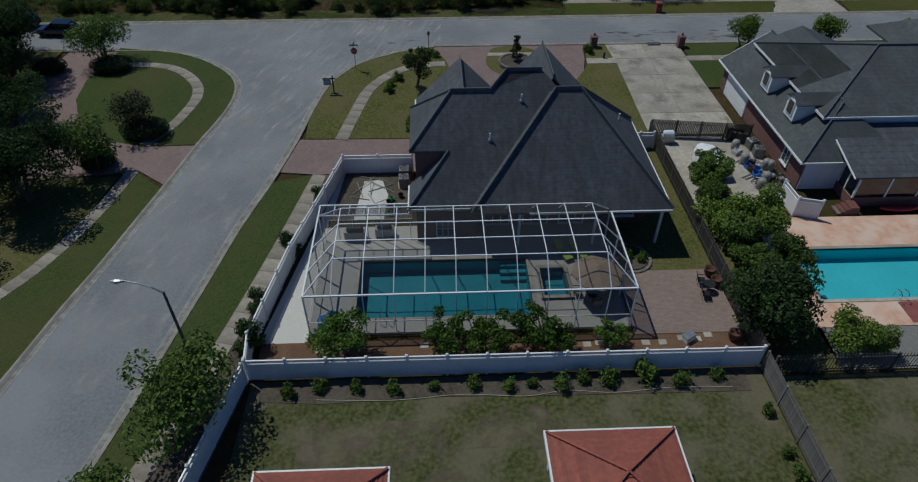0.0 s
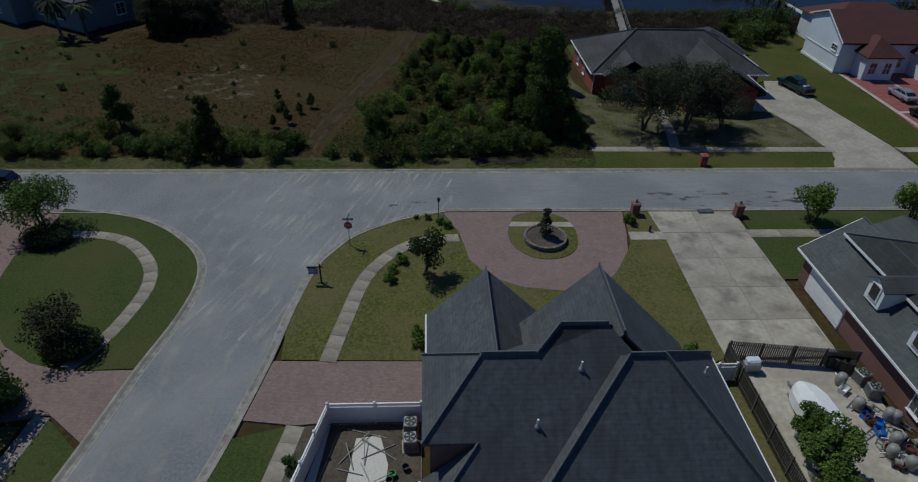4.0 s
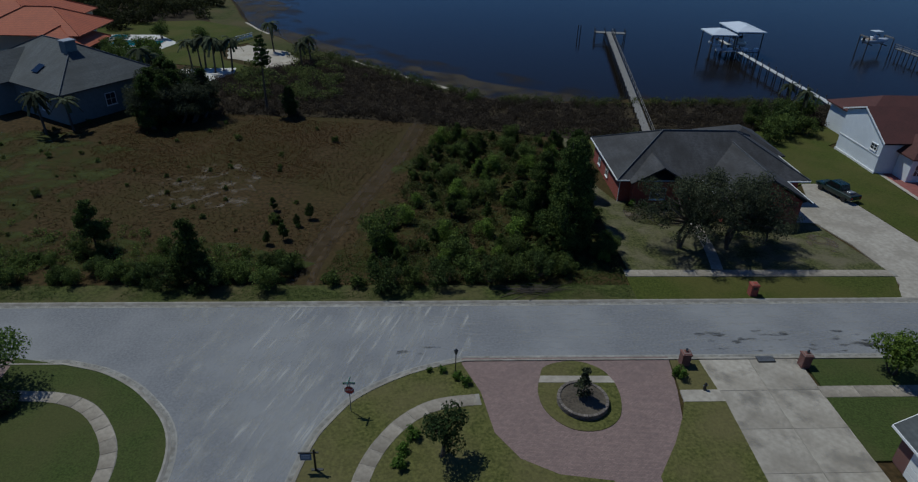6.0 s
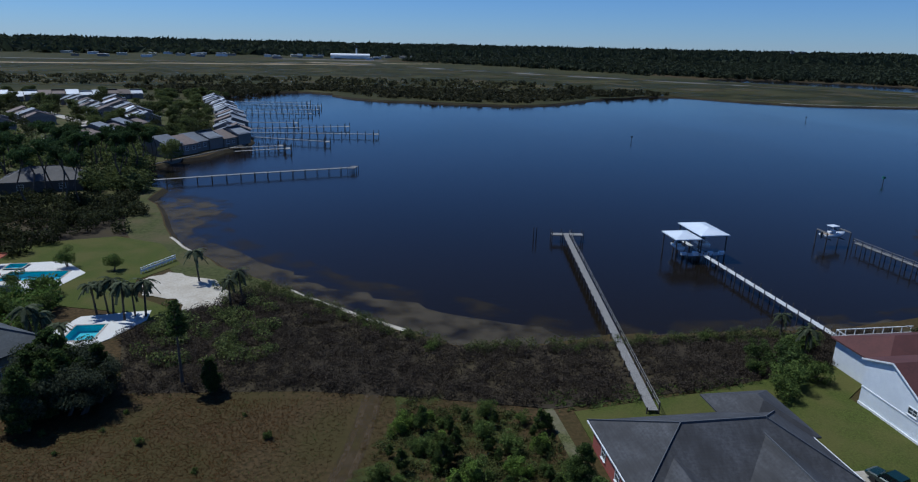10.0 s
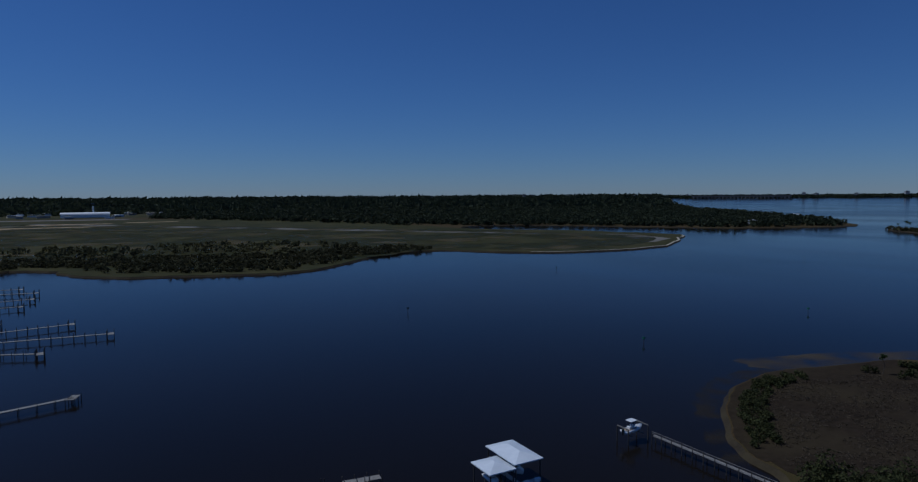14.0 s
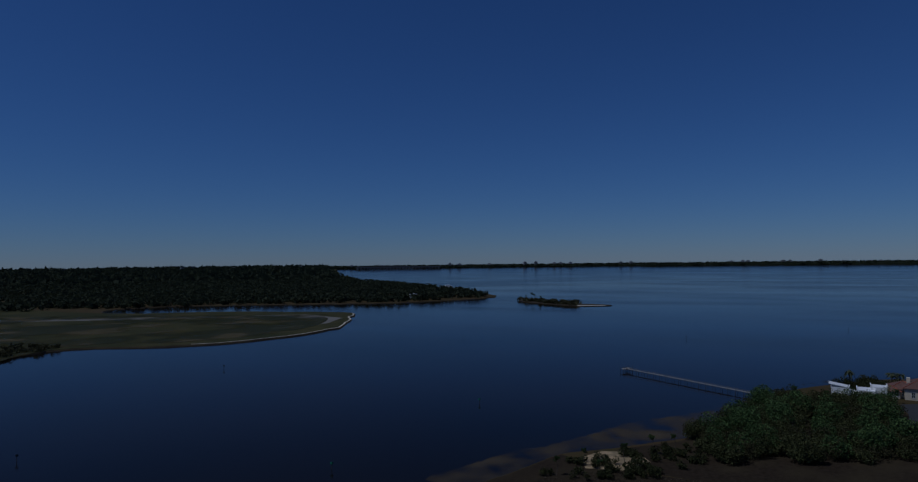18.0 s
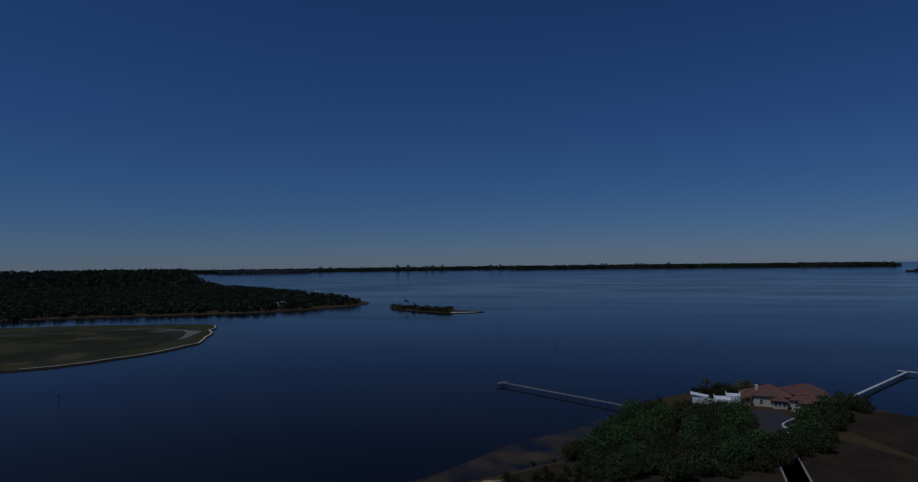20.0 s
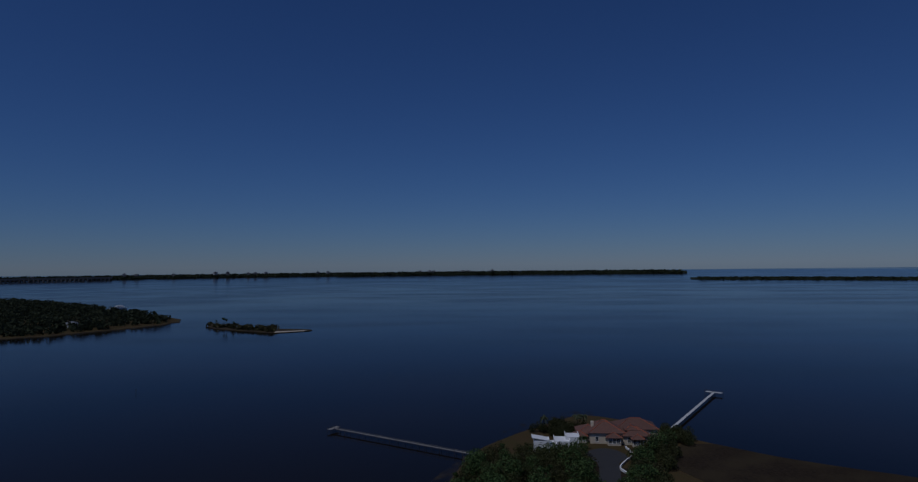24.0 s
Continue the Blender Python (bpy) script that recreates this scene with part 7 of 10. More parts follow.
pool("swimming_pool", -48.4, 107.0, -43.9, 112.8, 1.2, POOLSIDE, "small turquoise pool on a white terrace", 0.09, False)
patch("villa_terrace", [(-76, 146), (-71.8, 130), (-60, 128), (-57, 139), (-64, 147)], 0.06, GRAVEL, "white terrace of the tile-roofed house", "deck", 0.1, HOLES[4:])
pool("swimming_pool", -71.5, 135.4, -60.5, 140.4, 1.2, POOLSIDE, "turquoise pool on a white terrace", 0.09, False)
pool("hot_tub", -73.6, 142.2, -70.2, 145.2, 0.7, POOLSIDE, "small turquoise spa on a white terrace", 0.3, False)
th = thing("house", "pink stucco house with an orange clay-tile roof", "house")
walls("wall", rect(-104, 123, -78, 146), 0, 6.0, STUCCO, th)
walls("wall", rect(-78, 116, -68, 130), 0, 3.6, STUCCO, th)
for x0, y0, x1, y1, z, k in ((-105, 122, -77, 147, 6.0, 0.5), (-90, 119, -68.5, 135, 5.6, 0.5), (-79, 115, -67, 129, 3.6, 0.55)):
    m = Mesh()
    a, b, c = hip_roof(m, x0, y0, x1, y1, z, k)
    rf = part("roof", m, ribbed(mat("orange_tiles", (0.46, 0.12, 0.05), (0.36, 0.09, 0.04), 3.0, (0.33, 0.085, 0.04), 0.5, 0.8), 2, 4.0, 0.05, 0.6, 0.6), th, "orange clay-tile hip roof")
    for p, q in ((a, b), (c[0], a), (c[1], b), (c[2], b), (c[3], a)):
        cap_line(rf, p, q, 0.35, TILE_ORANGE)
for x, y in ((-69.0, 120), (-69.0, 126)):
    part("porch_column", Mesh().tube((x, y, 0), (x, y, 3.5), 0.2), WHITE, th)
fn = thing("fence", "low white picket fence by the beach", "fence", at=pose(0, 0, 0))
for i in range(12):
    part("post", Mesh().box(-46.2 + 0.4 * i, 137.6 + 0.72 * i, 0, -46.08 + 0.4 * i, 137.72 + 0.72 * i, 1.3), WHITE, fn)
part("rail", Mesh().beam((-46.2, 137.6, 1.2), (-41.7, 145.7, 1.2), 0.12), WHITE, fn)
part("rail", Mesh().beam((-46.2, 137.6, 0.6), (-41.7, 145.7, 0.6), 0.5, 0.06), WHITE, fn)
# houses among the pines and the townhouses on the western shore
H = np.random.default_rng(21)
DARKROOF = mat("old_roof", (0.075, 0.07, 0.066), (0.05, 0.047, 0.045), 1.0, (0.10, 0.09, 0.085), 0.2, 0.85, vary=0.25)
PALEROOF = mat("pale_roof", (0.20, 0.215, 0.23), (0.13, 0.14, 0.155), 0.6, (0.15, 0.14, 0.135), 0.15, 0.6, vary=0.3)
WHITEROOF = mat("white_metal_roof", (0.60, 0.61, 0.62), (0.48, 0.49, 0.50), 0.6, (0.40, 0.40, 0.40), 0.1, 0.5, vary=0.2)
BROWNROOF = mat("brown_roof", (0.17, 0.125, 0.10), (0.12, 0.09, 0.075), 0.8, (0.13, 0.10, 0.085), 0.2, 0.85, vary=0.25)


def plain_house(at, w, d, h, roofing, label, group, k=0.45, wall_mat=None, name="house"):
    o = thing(name, label, "house", group, at)
    walls("wall", rect(-w / 2, -d / 2, w / 2, d / 2), 0, h, wall_mat or STUCCO, o)
    m = Mesh()
    a, b, c = hip_roof(m, -w / 2, -d / 2, w / 2, d / 2, h, k, 0.5)
    rf = part("roof", m, roofing, o)
    cap_line(rf, a, b, 0.3, roofing)
    for x in (-w / 4, w / 4):
        window(o, (x, -d / 2 - 0.01, h / 2), 1.6, 1.4, 0)
    return o


plain_house(pose(-100, 222, 0, 0, 0, 14), 22, 14, 3.4, DARKROOF, "low dark-roofed house behind tall pines", "houses among the pines", wall_mat=DARKROOF)
plain_house(pose(-128, 210, 0, 0, 0, 14), 20, 16, 3.2, BROWNROOF, "low brown-roofed house behind tall pines", "houses among the pines")


def townhouse(at, roofing, label):
    """A narrow two-storey unit with two staggered shed roofs."""
    o = thing("townhouse", label, "townhouse", "bayside townhouses", at)
    walls("wall", rect(-4, -7, 4, 7), 0, 5.2, TOWNWALL, o)
    part("roof", Mesh().add([(-4.3, -7.5, 5.0), (4.3, -7.5, 5.0), (4.3, 1.0, 8.0), (-4.3, 1.0, 8.0), (-4.3, -7.5, 4.8), (4.3, -7.5, 4.8), (4.3, 1.0, 7.8), (-4.3, 1.0, 7.8)], [(0, 1, 2, 3), (7, 6, 5, 4), (0, 4, 5, 1), (1, 5, 6, 2), (2, 6, 7, 3), (3, 7, 4, 0)]), roofing, o)
    part("roof", Mesh().add([(-4.3, 0.6, 7.2), (4.3, 0.6, 7.2), (4.3, 7.5, 4.9), (-4.3, 7.5, 4.9), (-4.3, 0.6, 7.0), (4.3, 0.6, 7.0), (4.3, 7.5, 4.7), (-4.3, 7.5, 4.7)], [(0, 1, 2, 3), (7, 6, 5, 4), (0, 4, 5, 1), (1, 5, 6, 2), (2, 6, 7, 3), (3, 7, 4, 0)]), roofing, o)
    part("gable_wall", Mesh().add([(-4, -7, 5.0), (-4, 7, 5.0), (-4, 0.9, 7.6), (4, -7, 5.0), (4, 7, 5.0), (4, 0.9, 7.6)], [(0, 2, 1), (3, 4, 5)]), TOWNWALL, o)
    for y in (-4, 3):
        window(o, (4.01, y, 3.6), 1.4, 1.4, 90)
    for x in (-1.8, 1.8):
        window(o, (x, -7.01, 3.4), 1.4, 1.6, 0)
    part("balcony", Mesh().box(3.0, -2, 2.4, 5.6, 2, 2.55).box(5.5, -2, 2.553, 5.6, 2, 3.5), WHITE, o)
    return o


t0 = townhouse(pose(-83, 284, 0, 0, 0, 58), PALEROOF, "grey two-storey townhouse with staggered pale roofs")
t1 = townhouse(pose(-78.5, 290, -0.8, 0, 0, 58), BROWNROOF, "tan two-storey townhouse with staggered brown roofs")
t2 = townhouse(pose(-262, 528, 0, 0, 0, 26), WHITEROOF, "two-storey townhouse with staggered white metal roofs")
# each row of units: start, end, number, and the roofs that it draws on
TOWN_ROWS = (((-75, 297), (-62, 319), 4, (t0, t0, t1)), ((-63, 328), (-80, 412), 11, (t0, t1, t0, t0)), ((-83, 424), (-112, 520), 10, (t0, t0, t2)), ((-254, 532), (-182, 567), 10, (t2, t2, t1, t1, t2)),
             ((-219, 406), (-181, 360), 7, (t1, t0, t1)), ((-196, 414), (-176, 386), 4, (t1, t1, t0)), ((-206, 508), (-153, 421), 11, (t0, t1, t0)), ((-176, 500), (-119, 382), 13, (t0, t1, t2)), ((-129, 311), (-121, 360), 6, (t0, t1)))
for (ax, ay), (bx, by), n, kinds in TOWN_ROWS:
    turn = math.degrees(math.atan2(by - ay, bx - ax))
    for i in range(n):
        f, out = i / (n - 1), H.uniform(-1.8, 1.8)
        x, y = ax + (bx - ax) * f, ay + (by - ay) * f
        copy_thing(kinds[i % len(kinds)], pose(x - out * math.sin(radians(turn)), y + out * math.cos(radians(turn)), -H.uniform(0.0, 1.3), 0, 0, turn + 180 * (i % 2)))


def off_rows(x, y, gap=9.0):
    """Whether a spot keeps clear of the rows of townhouses."""
    for (ax, ay), (bx, by), n, kinds in TOWN_ROWS + (((-84, 282), (-75, 297), 2, ()),):
        f = max(0, min(1, ((x - ax) * (bx - ax) + (y - ay) * (by - ay)) / ((bx - ax) ** 2 + (by - ay) ** 2)))
        if math.hypot(x - ax - f * (bx - ax), y - ay - f * (by - ay)) < gap:
            return False
    return True


setting("west_lane", strip([(-146, 320), (-150, 390), (-196, 446), (-222, 500), (-236, 540)], -3, 3, 0, 0.05), CONCRETE, "pale lane between the townhouses", "road")
setting("seawall", strip([(-80, 262), (-68, 284), (-55, 312), (-59, 343)], 0.0, 0.5, -1.4, 0.25), WOOD_GREY, "timber seawall at the townhouses", "seawall")


# ---- piers, boathouses and boats ----
def pier(label, line, width=1.6, z=0.5, rail=0, step=3.2, board=0.3, deck=None, piles=PILE, tall=0.35):
    p = thing("pier", label, "pier", "piers in the bay")
    m = Mesh()
    for a, b in zip(line, line[1:]):
        d = math.dist(a, b)
        ux, uy = (b[0] - a[0]) / d, (b[1] - a[1]) / d
        nb_ = max(1, int(d / board))
        for i in range(nb_):
            s0, s1 = d * i / nb_, d * (i + 1) / nb_ - 0.03
            c = [(a[0] + ux * s - uy * w, a[1] + uy * s + ux * w) for s, w in ((s0, -width / 2), (s1, -width / 2), (s1, width / 2), (s0, width / 2))]
            m.add([(*q, z - 0.05) for q in c] + [(*q, z) for q in c], [(4, 5, 6, 7), (0, 1, 5, 4), (1, 2, 6, 5), (2, 3, 7, 6), (3, 0, 4, 7)])
        for w in (-width / 2 + 0.15, width / 2 - 0.15):
            part("joist", Mesh().beam((a[0] - uy * w, a[1] + ux * w, z - 0.15), (b[0] - uy * w, b[1] + ux * w, z - 0.15), 0.08, 0.18), piles, p)
        k = max(1, round(d / step))
        for i in range(k + 1):
            s = d * i / k
            for w in (-width / 2 - 0.09, width / 2 + 0.09):
                up = 1.15 if rail and w * rail > 0 else tall
                part("post", Mesh().tube((a[0] + ux * s - uy * w, a[1] + uy * s + ux * w, WATER_Z - 1.0), (a[0] + ux * s - uy * w, a[1] + uy * s + ux * w, z + up), 0.11, 0.10, 7), piles, p)
        if rail:
            w = (width / 2 + 0.09) * rail
            for h in (1.1, 0.6):
                part("handrail", Mesh().beam((a[0] - uy * w, a[1] + ux * w, z + h), (b[0] - uy * w, b[1] + ux * w, z + h), 0.1, 0.05), DECK, p)
    part("decking", m, deck or DECK, p, "weathered grey deck boards")
    return p


pier("long weathered timber pier with a rail and T-shaped end", [(34.4, 77.4), (47.6, 156.0)], 1.35, 0.6, -1)
pier("cross piece at the end of a timber pier", [(44.3, 157.4), (52.0, 156.4)], 2.0, 0.6, 0, 2.4, tall=0.9)
BRIGHT = mat("bleached_boards", (0.56, 0.56, 0.55), (0.46, 0.46, 0.45), 3.0, rough=0.85)
pier("long pale-boarded pier leading to two boathouses", [(74.3, 84.0), (74.3, 137.0)], 1.2, 0.7, 0, 3.3, deck=BRIGHT, tall=0.8)
pier("pale boat platform under the boathouses", [(70.0, 138.4), (79.0, 138.4)], 2.2, 0.7, 0, 3.0, deck=BRIGHT)
pier("pale finger dock between the boathouses", [(74.9, 139.6), (74.9, 150)], 1.2, 0.7, 0, 3.0, deck=BRIGHT)
pier("long thin pier with a rail leading to a boat lift", [(118.8, 103.0), (117.6, 144.0)], 1.1, 0.7, 1, 3.0)
pier("long low pier reaching from the western shore", [(-76, 228), (-40, 240.5), (-6, 250.5)], 1.6, 0.6, 0, 4.6, 0.5)
pier("end platform of a low pier", [(-6.5, 248.6), (-5.0, 253.2)], 2.4, 0.6, 0, 2.0)
for a, b in (((-57, 336), (-20, 320)), ((-66, 368), (-12, 379)), ((-62, 353), (3.5, 346.5)), ((-56, 290), (-36, 298)), ((-70, 398), (-42, 396)), ((-82, 450), (-38, 450)), ((-92, 517), (-35, 506)), ((-88, 467), (-35, 478)), ((-60, 300), (-40, 306)), ((-98, 540), (-45, 530))):
    pier("dark timber dock in front of the townhouses", [a, b], 1.6, 0.5, 0, 4.0, 1.0, tall=1.3)
    e = Vector(b) + (Vector(b) - Vector(a)).normalized() * 1.5
    pier("small mooring platform at a dock's end", [(e.x, e.y - 2.4), (e.x, e.y + 2.4)], 2.4, 0.5, 0, 2.4, 1.0, tall=1.9)
pier("long pier with pale lamp posts reaching into the bay", [(389, 96), (440, 187)], 1.8, 0.8, 1, 5.0, 1.0)
pier("end platform of the lamp-post pier", [(437, 189), (444.5, 185.5)], 3.0, 0.8, 0, 3.0, 1.0, tall=1.4)
pier("long pale pier with a covered end", [(445, -14.3), (556, -74)], 2.0, 0.9, 0, 5.0, 1.0, deck=BRIGHT, tall=0.6)
pier("end platform of the pale pier", [(553, -79), (560, -69)], 4.0, 0.9, 0, 3.0, 1.0, deck=BRIGHT, tall=1.6)
for x, y in ((40.0, 158.6), (40.6, 158.2)):
    o = thing("mooring_pile", "dark mooring pile standing in the bay", "pile", "mooring piles", pose(x, y, 0))
    part("post", Mesh().tube((0, 0, WATER_Z - 1), (0, 0, 2.0), 0.13, 0.11, 8), PILE, o)


def boathouse(x0, y0, x1, y1, z, label):
    b = thing("boathouse", label, "boathouse", "boathouses")
    m = Mesh()
    hip_roof(m, x0, y0, x1, y1, z, 0.28, 0.0, 0.22)
    part("roof", m, TIN, b, "bright pale metal hip roof")
    for x in (x0 + 0.5, (x0 + x1) / 2, x1 - 0.5):
        for y in (y0 + 0.5, y1 - 0.5):
            if (x, y) != ((x0 + x1) / 2, y0 + 0.5):
                part("post", Mesh().tube((x, y, WATER_Z - 1.2), (x, y, z - 0.1), 0.16, 0.14, 8), PILE, b)
    for y in (y0 + 0.5, y1 - 0.5):
        part("beam", Mesh().box(x0 + 0.3, y - 0.08, z - 0.45, x1 - 0.3, y + 0.08, z - 0.22), WOOD_GREY, b)
    return b


boathouse(67.6, 138.6, 74.0, 146.0, 4.2, "smaller boathouse with a pale metal hip roof on piles")
boathouse(73.6, 138.6, 80.6, 150.0, 5.0, "taller boathouse with a pale metal hip roof on piles")


def boat(at, label, cover=True, length=7.0, group=""):
    b = thing("motorboat", label, "boat", group, at)
    s = length / 7.0
    sta = [(-3.4, 1.15, 0.15, 1.05), (-1.5, 1.2, 0.05, 1.05), (0.5, 1.2, 0.0, 1.1), (2.0, 0.95, 0.1, 1.2), (3.0, 0.45, 0.4, 1.3), (3.5, 0.04, 0.9, 1.35)]
    part("hull", Mesh().rings([[(x * s, -w * s, zt), (x * s, -w * s * 0.85, zb + 0.35), (x * s, 0, zb), (x * s, w * s * 0.85, zb + 0.35), (x * s, w * s, zt)] for x, w, zb, zt in sta]), CARWHITE, b, "glossy white hull", smooth=True)
    part("cockpit", Mesh().box(-3.0 * s, -0.85 * s, 1.08, 1.2 * s, 0.85 * s, 1.12), CANVAS, b)
    part("console", Mesh().bevel_box(-0.7, -0.45, 1.12, 0.2, 0.45, 2.0, 0.08), CARWHITE, b)
    part("windscreen", Mesh().box(0.21, -0.45, 1.75, 0.25, 0.45, 2.35), GLASS, b)
    part("seat", Mesh().bevel_box(-1.7, -0.5, 1.12, -1.1, 0.5, 1.75, 0.06), CARWHITE, b)
    if cover:
        part("hardtop", Mesh().bevel_box(-1.7, -0.95, 3.05, 0.6, 0.95, 3.17, 0.05), CARWHITE, b)
        for x in (-1.4, 0.3):
            for y in (-0.7, 0.7):
                part("strut", Mesh().tube((x, y, 1.1), (x, y, 3.05), 0.03, n=6), CHROME, b)
    en = part("outboard", Mesh().bevel_box(-4.0 * s, -0.25, 0.8, -3.45 * s, 0.25, 1.7, 0.1), BLACK, b, "black outboard engine")
    part("leg", Mesh().box(-3.85 * s, -0.07, 0.0, -3.6 * s, 0.07, 0.8), BLACK, en)
    return b


boat(pose(77.4, 144.6, 0.6, 0, 0, -90), "white motorboat hanging in a boathouse lift")
boat(pose(70.8, 143.0, 0.3, 0, 0, -90), "small white boat under a boathouse roof", False, 5.2)
boat(pose(114.2, 147.6, 1.0, 0, 0, 8), "white centre-console boat raised on a lift")
lift = thing("boat_lift", "timber boat lift with cross beams on piles", "boat lift", at=pose(114.2, 147.6, 0))
for x in (-3.2, 3.2):
    for y in (-1.9, 1.9):
        part("post", Mesh().tube((x, y, WATER_Z - 1), (x, y, 2.6), 0.13, n=8), PILE, lift)
    part("cradle", Mesh().box(x * 0.6 - 0.1, -1.8, 0.78, x * 0.6 + 0.1, 1.8, 0.98), WOOD_GREY, lift)
    part("beam", Mesh().box(x - 0.1, -1.9, 2.6, x + 0.1, 1.9, 2.85), WOOD_GREY, lift)
for x in (69.5, 72.3, 76.0, 78.8):
    o = thing("jet_ski" if x > 72 and x < 76 else "dock_box", "white dock box on the boathouse platform", "box", "dock boxes", pose(x, 138.2, 0.7))
    part("body", Mesh().bevel_box(-0.6, -0.35, 0, 0.6, 0.35, 0.55, 0.05), CARWHITE, o)
    part("lid", Mesh().bevel_box(-0.64, -0.39, 0.553, 0.64, 0.39, 0.64, 0.04), CARWHITE, o)
for x, y, c in ((139.5, 333, BLACK), (320, 441, BLACK), (192, 220.5, GREEN_SIGN), (310.7, 226.3, GREEN_SIGN), (552, 381, BLACK), (640, 190, BLACK), (780, 60, BLACK)):
    o = thing("channel_marker", "channel marker board on a single pile in the bay", "marker", "channel markers", pose(x, y, WATER_Z))
    part("post", Mesh().tube((0, 0, -1.5), (0, 0, 2.6), 0.12, 0.10, 8), PILE, o)
    part("board", Mesh().box(-0.4, -0.42, 1.9, 0.4, -0.37, 2.7).box(-0.42, -0.37, 1.9, -0.37, 0.4, 2.7), c, o)


# ---- houses on the wooded point ----
vw = thing("house", "white modern house of stacked flat-roofed blocks", "house")
for x0, y0, x1, y1, h in ((390, 56, 400, 66, 6.0), (394, 49, 404, 57, 7.0), (389, 60, 395, 68, 8.4), (397, 44, 405, 51, 8.6), (388, 50, 394, 56, 3.6)):
    blk = part("block", Mesh().box(x0, y0, 0, x1, y1, h), WHITE, vw, "plain white rendered block")
    part("parapet", Mesh().box(x0 - 0.1, y0 - 0.1, h + 0.003, x1 + 0.1, y0 + 0.25, h + 0.8).box(x0 - 0.1, y1 - 0.25, h + 0.003, x1 + 0.1, y1 + 0.1, h + 0.8), WHITE, blk)
    for i in range(2):
        for z in (1.8, 4.8):
            if z + 1.2 < h:
                window(vw, (x0 - 0.02, y0 + (y1 - y0) * (0.3 + 0.4 * i), z), 1.8, 1.5, -90)
part("roof", Mesh().add([(389, 60, 8.7), (396, 60, 8.7), (396, 69, 10.2), (389, 69, 10.2), (389, 60, 8.45), (396, 60, 8.45), (396, 69, 9.9), (389, 69, 9.9)], [(0, 1, 2, 3), (7, 6, 5, 4), (0, 4, 5, 1), (1, 5, 6, 2), (2, 6, 7, 3), (3, 7, 4, 0)]), WHITE, vw)
bv = thing("house", "large villa with brown clay-tile hip roofs", "house")
for x0, y0, x1, y1, h in ((416, 18, 432, 36, 6.0), (424, -2, 440, 20, 6.2), (414, 4, 426, 18, 5.0), (420, 30, 434, 42, 4.6), (410, 8, 417, 14, 4.2), (412, 20, 418, 27, 4.4), (418, 10, 428, 16, 7.2), (428, 22, 436, 32, 7.0), (417, 38, 424, 45, 3.8)):
    walls("wall", rect(x0, y0, x1, y1), 0, h, STUCCO, bv)
    m = Mesh()
    a, b, c = hip_roof(m, x0, y0, x1, y1, h, 0.48, 0.9)
    rf = part("roof", m, TILE_BROWN, bv, "brown tile hip roof")
    for p, q in ((a, b), (c[0], a), (c[3], b) if x1 - x0 < y1 - y0 else (c[3], a)):
        cap_line(rf, p, q, 0.5, TILE_ORANGE)
    for i in range(3):
        window(bv, (x0 - 0.02, y0 + (y1 - y0) * (0.2 + 0.3 * i), 2.6), 1.6, 2.6, -90)
part("chimney", Mesh().box(424, 33, 5, 425.6, 34.6, 10.2), STUCCO, bv)
patch("cul_de_sac", smooth_line([(392, 20), (404, 24), (407, 32), (400, 40), (390, 40), (382, 37), (366, 38), (345, 42), (345, 33), (366, 28), (382, 26)], 3, True), 0.06, TARMAC, "dark asphalt turning circle", "road", 0.1)
setting("garden_wall", strip(smooth_line([(345, 31), (362, 25), (372, 27), (382, 23), (394, 17), (408, 18)], 4), 0.0, 0.6, 0, 1.1), WHITE, "low curving white garden wall", "wall")
setting("pond", Mesh().prism(smooth_line([(372, -22), (384, -26), (386, -38), (374, -40), (366, -32)], 4, True), 0.0, 0.035), WATER, "small dark pond in the marsh", "water")
yt = thing("yacht", "white motor yacht behind the wooded headland", "yacht", at=pose(1560, 1042, WATER_Z, 0, 0, 140))
part("hull", Mesh().rings([[(x, -w, 3.4), (x, -w * 0.8, 0), (x, w * 0.8, 0), (x, w, 3.4)] for x, w in ((-20, 4), (-5, 4.6), (8, 4.0), (16, 2.2), (21, 0.1))]), CARWHITE, yt)
part("cabin", Mesh().bevel_box(-15, -3.5, 3.4, 9, 3.5, 6.6, 0.6).bevel_box(-10, -3, 6.6, 4, 3, 9.4, 0.6), CARWHITE, yt)
part("window_band", Mesh().box(-13, -3.54, 4.6, 7, 3.54, 5.6).box(-8, -3.04, 7.6, 3, 3.04, 8.5), GLASS, yt)
hv = plain_house(pose(1085, 820, 0, 0, 0, 40), 26, 16, 8, PALEROOF, "pale house on the headland shore", "far houses", 0.3, WHITE)

# ---- far skyline, airport and bridge ----
HAZY = mat("far_concrete", (0.30, 0.30, 0.31), (0.21, 0.215, 0.23), 0.05, (0.15, 0.155, 0.165), 0.02, 0.9, vary=0.3)
D = np.random.default_rng(5)


